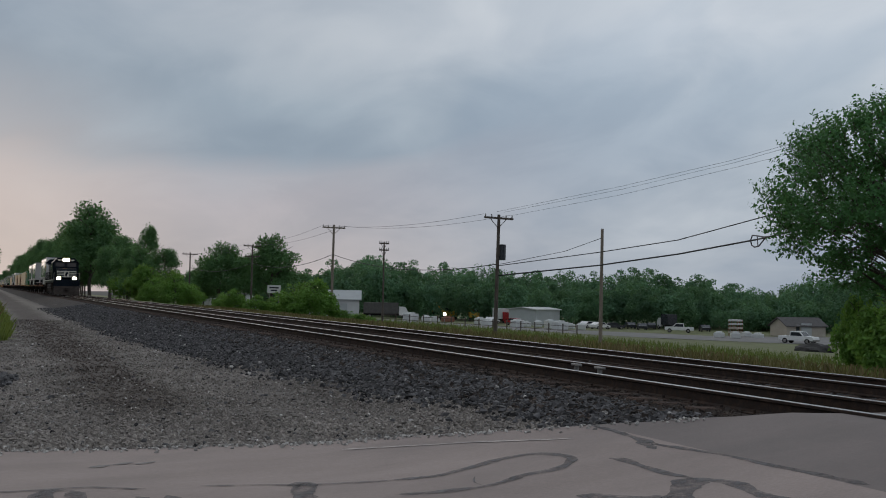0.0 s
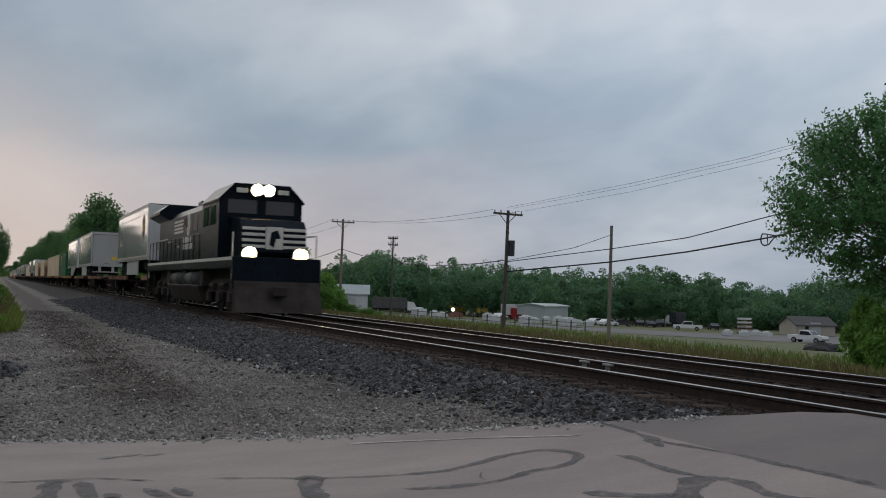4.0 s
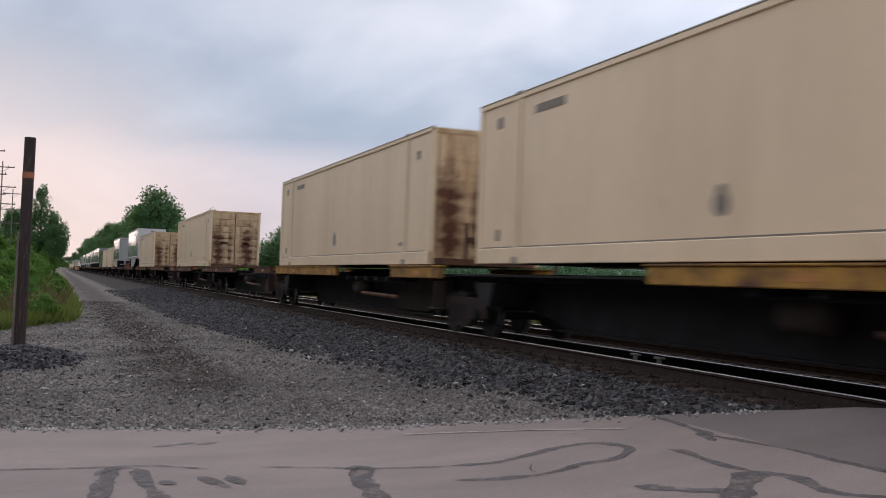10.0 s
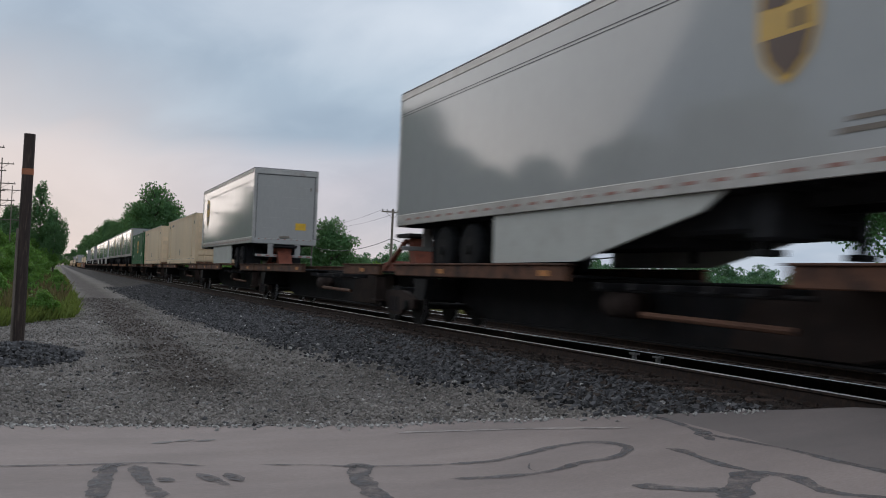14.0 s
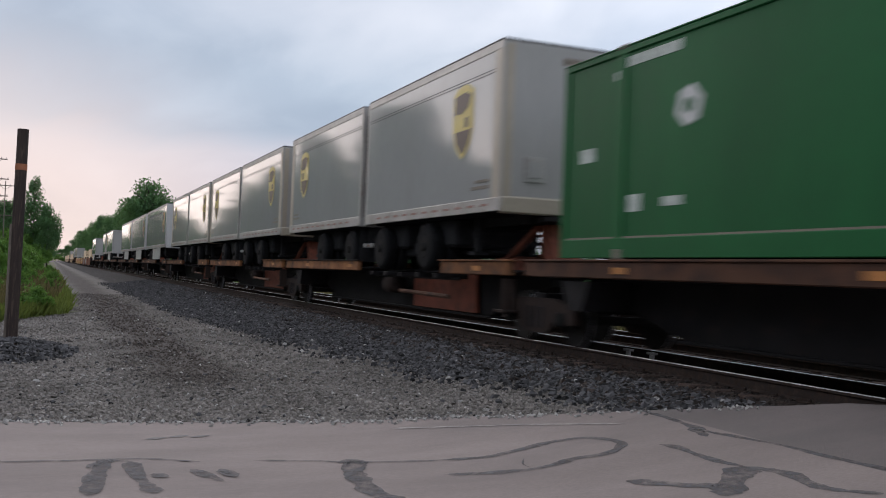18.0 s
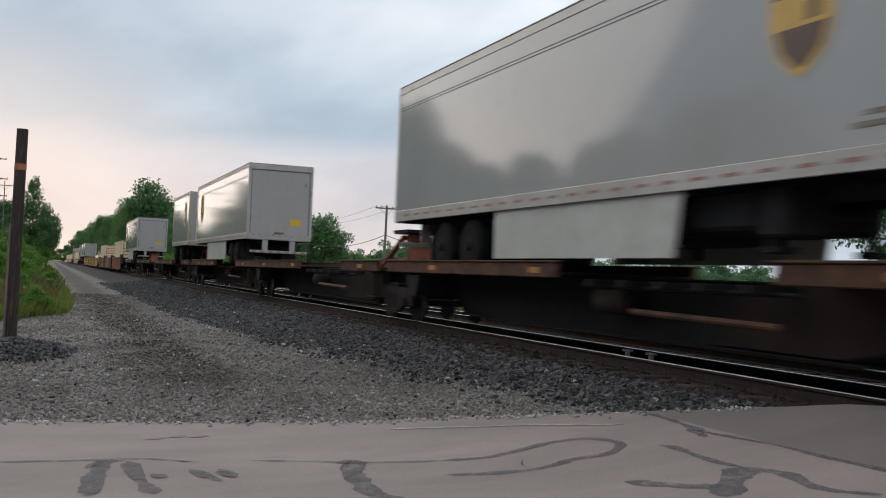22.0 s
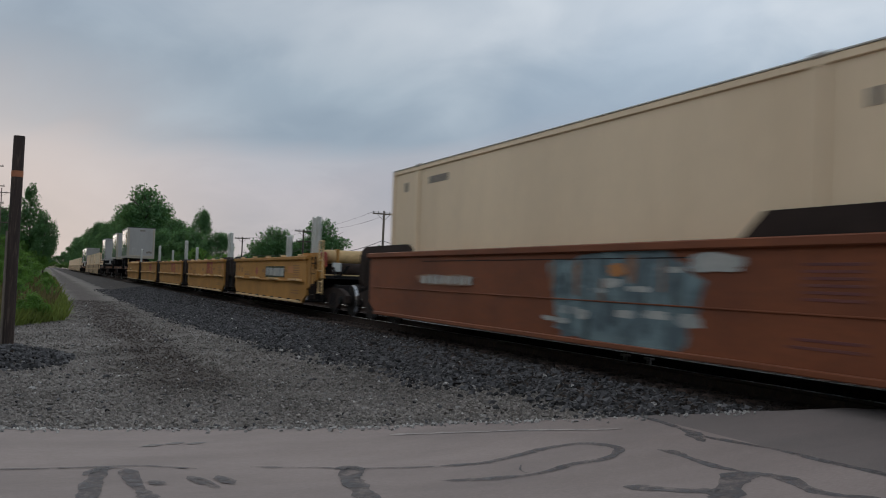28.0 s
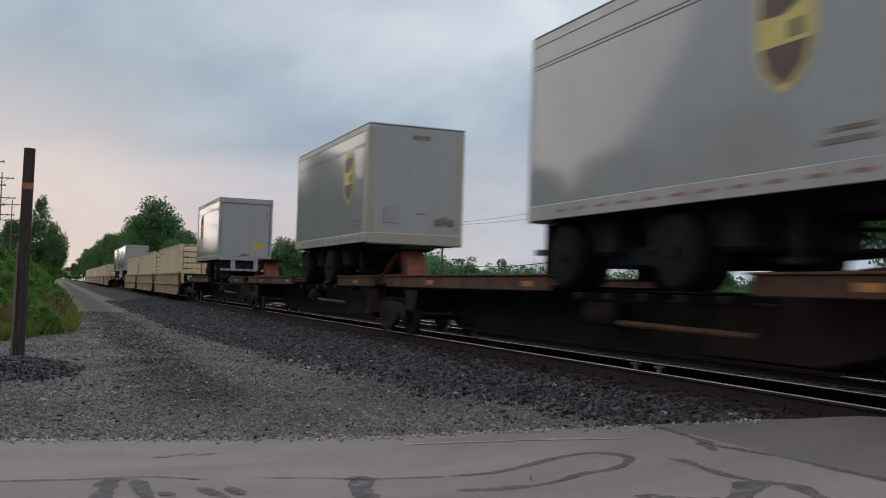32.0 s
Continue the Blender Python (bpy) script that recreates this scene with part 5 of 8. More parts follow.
def ribbed_doors(mat, rib):
    def build(ob, y, d, W, z0, z1):
        for s in (-1, 1):
            a, b = sorted((s * 0.02, s * (W - 0.12)))
            dr = part("door", boxes((a, b, y + 0.01, y + 0.06, z0 + 0.12, z1 - 0.12), b=0.006), mat, ob, "ribbed steel door leaf")
            n = 8
            for k in range(n):
                zz = z0 + 0.30 + k * (z1 - z0 - 0.6) / (n - 1)
                part("rib", boxes((a + 0.06, b - 0.06, y - 0.03, y + 0.012, zz - 0.135, zz + 0.135), b=0.035), rib, dr)
            for q in (0.28, 0.75):
                bm = B()
                rod(bm, (s * q, y - 0.05, z0 + 0.08), (s * q, y - 0.05, z1 - 0.08), 0.022, None, 8)
                box(bm, s * q - 0.05, s * q + 0.05, y - 0.06, y, z0 + 0.95, z0 + 1.03, 0.01)
                part("lock_rod", bm, rib, dr, "door locking rod")
            part("door_plate", boxes((min(s * 0.35, s * 0.7), max(s * 0.35, s * 0.7), y - 0.03, y - 0.02, z0 + 1.05, z0 + 1.3), b=0.002), mat, dr)
        part("door_header", boxes((-W + 0.1, W - 0.1, y, y + 0.08, z1 - 0.12, z1)), mat, ob)
        part("door_sill", boxes((-W + 0.1, W - 0.1, y, y + 0.08, z0, z0 + 0.12)), "rust", ob)
    return build


def plain_end(mat, stained):
    def build(ob, y, d, W, z0, z1):
        part("end_wall", boxes((-W + 0.1, W - 0.1, y + 0.02, y + 0.07, z0 + 0.1, z1 - 0.1)), mat, ob)
        for k in range(8):
            x = -W + 0.25 + k * (2 * W - 0.5) / 7
            part("corrugation", boxes((x - 0.07, x + 0.07, y - 0.012, y + 0.022, z0 + 0.14, z1 - 0.14), b=0.025), mat, ob)
        part("end_header", boxes((-W + 0.1, W - 0.1, y, y + 0.08, z1 - 0.12, z1)), mat, ob)
        part("end_sill", boxes((-W + 0.1, W - 0.1, y, y + 0.08, z0, z0 + 0.14)), "rust" if stained else mat, ob)
        if stained:
            part("ladder_frame", boxes((-0.5, -0.42, y - 0.05, y - 0.02, z0 + 0.1, z0 + 0.9), (0.4, 0.48, y - 0.05, y - 0.02, z0 + 0.1, z0 + 0.9), (-0.5, 0.5, y - 0.05, y - 0.02, z0 + 0.5, z0 + 0.6)), "rust", ob)
    return build


def slab_marks(ob, s, rows, mat, name="stencil", label="faded stencil bars", W=1.295):
    bm = B()
    for y0, y1, z0, z1 in rows:
        box(bm, s * (W - 0.026) - 0.003, s * (W - 0.026) + 0.004, y0, y1, z0, z1, 0.001)
    return part(name, bm, mat, ob, label)


def cream_marks(ob, s, W, z0, z1, L):
    for row in ((L - 3.2, L - 2.2, z1 - 0.42, z1 - 0.28), (L - 0.95, L - 0.75, z1 - 0.5, z1 - 0.3), (L - 0.95, L - 0.8, z0 + 0.4, z0 + 0.6), (0.75, 0.95, z1 - 0.6, z1 - 0.42), (1.5, 2.0, z0 + 0.42, z0 + 0.5)):
        slab_marks(ob, s, [row], "box_mark", "stencil", "faded dark stencil bar")
    bm = B()
    rod(bm, (s * (W - 0.032), L - 7.05, z0 + 0.68), (s * (W - 0.022), L - 7.05, z0 + 0.68), 0.15, 0.15, 20)
    rod(bm, (s * (W - 0.032), L - 7.05, z0 + 0.83), (s * (W - 0.024), L - 7.05, z0 + 0.83), 0.09, 0.09, 12)
    part("vent_cover", bm, "box_mark", ob, "dark oval vent cover")


def green_marks(pale_hex):
    def build(ob, s, W, z0, z1, L):
        if pale_hex:
            rows = [(L - 2.9, L - 1.7, z1 - 0.28, z1 - 0.14), (L - 1.6, L - 1.4, z1 - 0.42, z1 - 0.3), (L - 0.9, L - 0.5, z1 - 1.5, z1 - 1.3), (L - 2.1, L - 1.8, z0 + 0.62, z0 + 0.85), (L - 3.0, L - 2.6, z0 + 0.66, z0 + 0.78),
                    (6.2, 7.4, z1 - 0.3, z1 - 0.16), (3.0, 3.6, z0 + 0.7, z0 + 0.82), (2.1, 2.7, z0 + 0.75, z0 + 1.05)]
        else:
            rows = [(2.4, 3.7, z1 - 0.42, z1 - 0.22), (1.9, 2.9, z0 + 0.42, z0 + 0.56), (L - 0.9, L - 0.7, z1 - 0.5, z1 - 0.3), (0.5, 0.95, z0 + 0.7, z0 + 0.95), (0.6, 0.95, z1 - 0.5, z1 - 0.25), (L - 1.6, L - 0.6, z0 + 0.38, z0 + 0.48)]
        for y0, y1, za, zb in rows:
            slab_marks(ob, s, [(y0, y1, za, zb)], "box_mark_light", "stencil", "pale stencil bar")
        y0, zt = (6.5, z1 - 0.7) if pale_hex else (L - 4.8, z1 - 0.3)
        q = slab_marks(ob, s, [(y0, y0 + 1.25, zt - 1.15, zt)], "placard", "square_panel", "yellow square panel")
        bm = B()
        for a, b, c, e in ((0.15, 0.5, 0.2, 0.34), (0.15, 0.28, 0.34, 0.95), (0.28, 0.5, 0.55, 0.66), (0.6, 0.72, 0.35, 0.8), (0.78, 0.9, 0.25, 0.72), (0.72, 0.78, 0.62, 0.72), (0.98, 1.12, 0.22, 0.4)):
            box(bm, s * (W - 0.019) - 0.003, s * (W - 0.019) + 0.003, y0 + a, y0 + b, zt - 1.15 + c, zt - 1.15 + e, 0.001)
        tagged(part("panel_glyph", bm, "box_mark", q, "dark shapes on the yellow panel"), kind="stuff")
        bm = B()
        if pale_hex:
            rod(bm, (s * (W - 0.03), L - 3.1, z1 - 1.0), (s * (W - 0.02), L - 3.1, z1 - 1.0), 0.27, 0.27, 6)
            hx = part("hexagon_mark", bm, "white_marking", ob, "white hexagonal marking")
            part("hexagon_core", rod(B(), (s * (W - 0.021), L - 3.1, z1 - 1.0), (s * (W - 0.017), L - 3.1, z1 - 1.0), 0.11, 0.11, 6), "green_box", hx)
        else:
            rod(bm, (s * (W - 0.03), L - 6.0, z1 - 0.55), (s * (W - 0.02), L - 6.0, z1 - 0.55), 0.16, 0.16, 4)
            part("diamond_mark", bm, "box_mark_light", ob, "pale diamond marking")
    return build


def green_front(ob, y, d, W, z0, z1):
    plain_end("green_box", False)(ob, y, d, W, z0, z1)
    bm = B()
    rod(bm, (-0.55, y - 0.02, z1 - 0.75), (-0.55, y - 0.01, z1 - 0.75), 0.3, 0.3, 4)
    part("diamond_mark", bm, "red_mark", ob, "dull red diamond marking")
    part("end_panel", boxes((0.3, 0.85, y - 0.02, y - 0.013, z1 - 1.0, z1 - 0.6), b=0.001), "placard", ob, "small yellow panel")


def well_car(p, mat, posts, spray=None, bars=True, reach=1.0, tail=False, open_ends=()):
    ob = thing("well_car", Matrix(), "", "rail car")
    y0, y1 = 1.45, p - 1.45
    for s in (-1, 1):
        a, b = sorted((s * 1.38, s * 1.45))
        sw = part("side_wall", prism(B(), [(y0, 0.50), (y0 + 0.5, 0.26), (y1 - 0.5, 0.26), (y1, 0.50), (y1, 1.60), (y0, 1.60)], a, b, "x"), mat, ob, "deep side of the well")
        part("top_chord", boxes((s * 1.44 - 0.07, s * 1.44 + 0.07, y0 - 0.1, y1 + 0.1, 1.52, 1.63), b=0.015), mat, ob)
        red = mat == "well_red"
        if red:
            part("belt_seam", boxes((s * 1.455 - 0.012, s * 1.455 + 0.012, y0 + 0.3, y1 - 0.3, 0.84, 0.86), b=0.004), mat, ob, "shallow welded seam")
            part("top_seam", boxes((s * 1.452 - 0.004, s * 1.452 + 0.004, y0 + 3.0, y1 - 3.4, 1.42, 1.435), b=0.001), "steel_dark", ob)
        else:
            part("belt_flange", boxes((s * 1.47 - 0.05, s * 1.47 + 0.05, y0 + 0.3, y1 - 0.3, 0.86, 0.90), b=0.008), mat, ob, "projecting belt flange")
        part("bottom_angle", boxes((s * 1.45 - 0.06, s * 1.45 + 0.06, y0 + 0.5, y1 - 0.5, 0.24, 0.31), b=0.01), mat if red else "well_pale", ob)
        if not red:
            for k in range(4):
                yy = y0 + 1.2 + k * (y1 - y0 - 2.4) / 3
                part("shelf_bracket", prism(B(), [(yy - 0.62, 0.90), (yy + 0.62, 0.90), (yy + 0.55, 0.955), (yy - 0.55, 0.955)], *sorted((s * 1.42, s * 1.60)), "x"), "well_pale", ob, "pale flat shelf bracket")
            for k in range(9):
                yy = y0 + 0.8 + k * (y1 - y0 - 1.6) / 8
                part("lower_rib", prism(B(), [(yy - 0.17, 0.34), (yy + 0.17, 0.34), (yy + 0.11, 0.20), (yy - 0.11, 0.20)], *sorted((s * 1.34, s * 1.50)), "x"), "steel_brown", ob)
            for k in range(5):
                yy = y0 + 1.0 + k * (y1 - y0 - 2.2) / 4
                part("tie_down", boxes((s * 1.40 - 0.06, s * 1.40 + 0.06, yy - 0.16, yy + 0.16, 1.63, 1.69), b=0.015), "well_pale", ob)
        if bars:
            rows = [(y0 + 0.9, y0 + 1.7, 0.98 + 0.07 * k, 1.01 + 0.07 * k) for k in range(6)] + [(y0 + 0.9, y0 + 1.9, 0.50, 0.53), (y0 + 0.9, y0 + 1.8, 0.58, 0.61), (y1 - 2.9, y1 - 1.9, 1.0, 1.06), (y1 - 2.9, y1 - 1.9, 1.1, 1.13),
                    (y1 - 0.9, y1 - 0.7, 1.15, 1.4), (y1 - 1.5, y1 - 1.25, 1.1, 1.3), (y0 + 2.6, y0 + 3.0, 1.15, 1.25), (y0 + 5.9, y0 + 6.3, 1.12, 1.24)]
            if red:
                rows = rows[:8]
            for qa, qb, za, zb in rows:
                part("stencil", boxes((s * 1.452 - 0.003, s * 1.452 + 0.003, qa, qb, za, zb), b=0.001), "spray_red" if red else "well_stencil", ob)
        if spray:
            spray(ob, s, y0, y1)
        # end ramps over the trucks
        for e, sg in ((0.25, 1), (p - 0.25, -1)):
            hi, run = ((1.92, 2.7) if sg > 0 else (1.80, 2.4)) if mat == "well_red" else (1.72, 1.2)
            poly = [(e, 1.0), (e + sg * 0.2, hi - 0.1), (e + sg * 0.5, hi), (e + sg * (0.9 + run), hi), (e + sg * (1.3 + run), 1.62), (e + sg * 1.4, 1.5), (e + sg * 1.25, 0.9), (e + sg * 0.6, 0.9)]
            a, b = sorted((s * 1.22, s * 1.36))
            part("end_bracket", prism(B(), poly, a, b, "x"), ("steel_dark" if posts and sg < 0 else "steel_brown") if mat == "well_red" or (posts and sg not in open_ends) else mat, ob)
            if posts and sg not in open_ends:
                part("end_plate", boxes((s * 1.22 - 0.03, s * 1.22 + 0.03, *sorted((e + sg * 0.2, e + sg * 1.1)), 0.45, 1.5), b=0.02), "steel_dark", ob, "dark end plate beside the coupling")
            part("ladder", boxes((s * 1.42 - 0.02, s * 1.42 + 0.02, e + sg * 0.35 - 0.02, e + sg * 0.35 + 0.02, 0.4, 1.6), (s * 1.42 - 0.02, s * 1.42 + 0.02, e + sg * 0.75 - 0.02, e + sg * 0.75 + 0.02, 0.4, 1.6),
                                 *[(s * 1.42 - 0.015, s * 1.42 + 0.015, min(e + sg * 0.35, e + sg * 0.75), max(e + sg * 0.35, e + sg * 0.75), zz, zz + 0.03) for zz in (0.5, 0.8, 1.1, 1.4)], b=0.006), "rail_side", ob, "rusty end ladder")
            if posts and sg > 0:
                for q in (0.70, 1.17):
                    part("guide_post", prism(B(), [(e + q - 0.13, 1.6), (e + q + 0.13, 1.6), (e + q + 0.12, 2.72), (e + q + 0.05, 2.78), (e + q - 0.1, 2.74)], *sorted((s * 1.22, s * 1.32)), "x"), "skirt", ob, "tall pale container guide post")
    for e, sg in ((0.3, 1), (p - 0.3, -1)):
        part("end_platform", boxes((-1.25, 1.25, min(e, e + sg * 1.3), max(e, e + sg * 1.3), 0.98, 1.08)), "steel_dark", ob)
        # black instead of car colour, to paint the deep shade between cars
        part("end_bulkhead", boxes((-1.38, 1.38, e + sg * 1.15 - 0.05, e + sg * 1.15 + 0.05, 0.35, 1.58)), "steel_dark", ob)
    part("floor", boxes((-1.38, 1.38, y0 + 0.3, y1 - 0.3, 0.28, 0.34)), "steel_dark", ob)
    for sg in open_ends:
        e = 0.3 if sg > 0 else p - 0.3
        tk = part("end_tank", rod(B(), (-1.15, e + sg * 0.55, 1.62), (0.5, e + sg * 0.55, 1.62), 0.2, None, 18), "well_pale", ob, "pale yellow air tank on the end platform", True)
        part("tank_strap", boxes((-0.8, -0.72, e + sg * 0.55 - 0.21, e + sg * 0.55 + 0.21, 1.40, 1.84), (0.1, 0.18, e + sg * 0.55 - 0.21, e + sg * 0.55 + 0.21, 1.40, 1.84), b=0.02), mat, tk)
        part("valve", boxes((-1.3, -1.12, e + sg * 0.2 - 0.09, e + sg * 0.2 + 0.09, 1.3, 1.75), b=0.04), "red_mark", ob, "red brake valve")
        for s in (-1, 1):
            rail = B()
            for q in (-0.25, 0.15):
                rod(rail, (s * 1.36, e + sg * q, 0.55), (s * 1.36, e + sg * q, 2.05), 0.022, None, 6)
            for zz in (0.6, 0.9, 1.2, 1.5, 1.8, 2.04):
                rod(rail, (s * 1.36, e - sg * 0.25, zz), (s * 1.36, e + sg * 0.15, zz), 0.018, None, 6)
            part("end_rail", rail, "well_pale", ob, "yellow end ladder and handrail")
            part("end_sheet", prism(B(), [(e + sg * 0.1, 0.95), (e + sg * 1.3, 0.62), (e + sg * 1.3, 1.6), (e + sg * 0.75, 1.6), (e + sg * 0.55, 1.3), (e + sg * 0.1, 1.2)], *sorted((s * 1.37, s * 1.43)), "x"), mat, ob)
    bm = B()
    for k in range(5):
        rod(bm, (-1.25, 0.36 + 0.09 * k, 1.10), (1.25, 0.36 + 0.09 * k, 1.10), 0.018, None, 5)
        rod(bm, (-1.25, p - 0.36 - 0.09 * k, 1.10), (1.25, p - 0.36 - 0.09 * k, 1.10), 0.018, None, 5)
    tagged(part("walkway_grating", bm, "well_pale" if posts else "steel_brown", ob), kind="stuff")
    if posts:
        part("hose_bundle", tube([(-1.0, 0.2, 1.3), (-1.05, -0.2, 1.05), (-1.0, -0.6, 1.1), (-0.9, -0.9, 1.35)], 0.035), "rubber", ob, "black air hose")
        part("end_stencil_plate", boxes((-1.29, -1.255, 0.5, 0.95, 1.15, 1.38), b=0.004), "white_marking", ob, "pale plate on the end")
    bm = B()
    rod(bm, (-0.9, 0.55, 1.25), (0.3, 0.55, 1.25), 0.2, None, 16)
    part("air_reservoir", bm, "steel_brown", ob, "grimy air reservoir", True)
    part("placard_plate", boxes((-1.0, -0.75, 0.30, 0.33, 1.2, 1.45), b=0.004), "white_marking", ob)
    freight_truck(ob, -0.05)
    part("coupler", boxes((-0.13, 0.13, -reach, 0.4, 0.70, 0.96), (-0.2, 0.2, -reach, -reach + 0.4, 0.66, 1.0), b=0.04), "steel_brown", ob)
    if tail:
        freight_truck(ob, p - 0.4)
    return ob


def blob(a, b, lo, hi, k, n=36):
    """An uneven rounded outline inside a frame."""
    out = []
    for i in range(n):
        w = 2 * math.pi * i / n
        c, d = math.cos(w), math.sin(w)
        q = 1 + 0.30 * noise.noise((c * 1.7 + k * 3.3, d * 1.7, k)) + 0.14 * noise.noise((c * 5 + k, d * 5, 7))
        u = math.copysign(abs(c) ** 0.6, c) * q
        v = math.copysign(abs(d) ** 0.6, d) * q
        out.append(((a + b) / 2 + u * (b - a) / 2, min(max((lo + hi) / 2 + v * (hi - lo) / 2, 0.30), 1.52)))
    return out


def spray_panel(cells):
    """Patches of spray paint with uneven outlines, one over another: rows of (start, end, low, high, material)."""
    def build(ob, s, ya, yb):
        if s > 0:
            return
        for k, (a, b, lo, hi, mat) in enumerate(cells):
            x = s * (1.4525 + 0.0005 * k)
            part("spray_paint", prism(B(), [(ya + u, v) for u, v in blob(a, b, lo, hi, k + a)], min(x, x + s * 0.0004), max(x, x + s * 0.0004), "x"), mat, ob, "patch of spray-painted graffiti")
    return build


def red_letters(ob, s, y0, y1):
    c, x = y0 + 4.05, s * 1.453
    part("red_bar", boxes((x - 0.003, x + 0.003, c - 0.35, c + 0.85, 1.44, 1.58), b=0.001), "red_mark", ob, "faded red block marking")
    for q in (0.0, 0.4, 0.78):
        part("red_leg", prism(B(), [(c + q - 0.12, 1.0), (c + q + 0.08, 1.0), (c + q + 0.1, 1.44), (c + q - 0.1, 1.44)], *sorted((x - 0.003 * s, x + 0.003 * s)), "x"), "red_mark", ob)
    part("red_cross_bar", prism(B(), [(c - 0.95, 0.98), (c - 0.72, 0.98), (c - 0.42, 1.56), (c - 0.62, 1.56)], *sorted((x, x + s * 0.004)), "x"), "red_mark", ob)
    part("red_cross_bar", prism(B(), [(c - 0.5, 0.98), (c - 0.3, 0.98), (c - 0.75, 1.56), (c - 0.95, 1.56)], *sorted((x + s * 0.002, x + s * 0.006)), "x"), "red_mark", ob)
    part("orange_patch", boxes((x - 0.003, x + 0.003, y0 + 0.25, y0 + 0.65, 1.2, 1.45), b=0.001), "spray_orange", ob, "orange painted patch")


def white_board(ob, s, y0, y1):
    x = s * 1.453
    part("board", boxes((x - 0.003, x + 0.003, y0 + 2.85, y0 + 5.75, 0.97, 1.33), b=0.001), "car_dark", ob, "dark reporting board")
    for a, b in ((2.95, 4.55), (4.62, 5.1), (5.16, 5.65)):
        part("board_text_bar", boxes((x - 0.006, x + 0.006, y0 + a, y0 + b, 1.02, 1.28), b=0.001), "spray_white", ob, "pale text bar")
    part("diamond_mark", prism(B(), [(y0 + 7.0, 1.16), (y0 + 7.25, 1.32), (y0 + 7.5, 1.16), (y0 + 7.25, 1.0)], *sorted((x, x + s * 0.003)), "x"), "red_mark", ob, "dull red diamond marking")
    part("orange_patch", boxes((x - 0.003, x + 0.003, y0 + 1.6, y0 + 2.4, 1.12, 1.34), b=0.001), "spray_orange", ob, "orange painted patch")


def small_board(ob, s, y0, y1):
    x = s * 1.453
    part("board", boxes((x - 0.003, x + 0.003, y0 + 7.4, y0 + 8.7, 1.02, 1.30), b=0.001), "car_dark", ob, "small dark reporting board")
    for a in (7.5, 8.1):
        part("board_text_bar", boxes((x - 0.006, x + 0.006, y0 + a, y0 + a + 0.5, 1.07, 1.25), b=0.001), "well_pale", ob, "pale text bar")


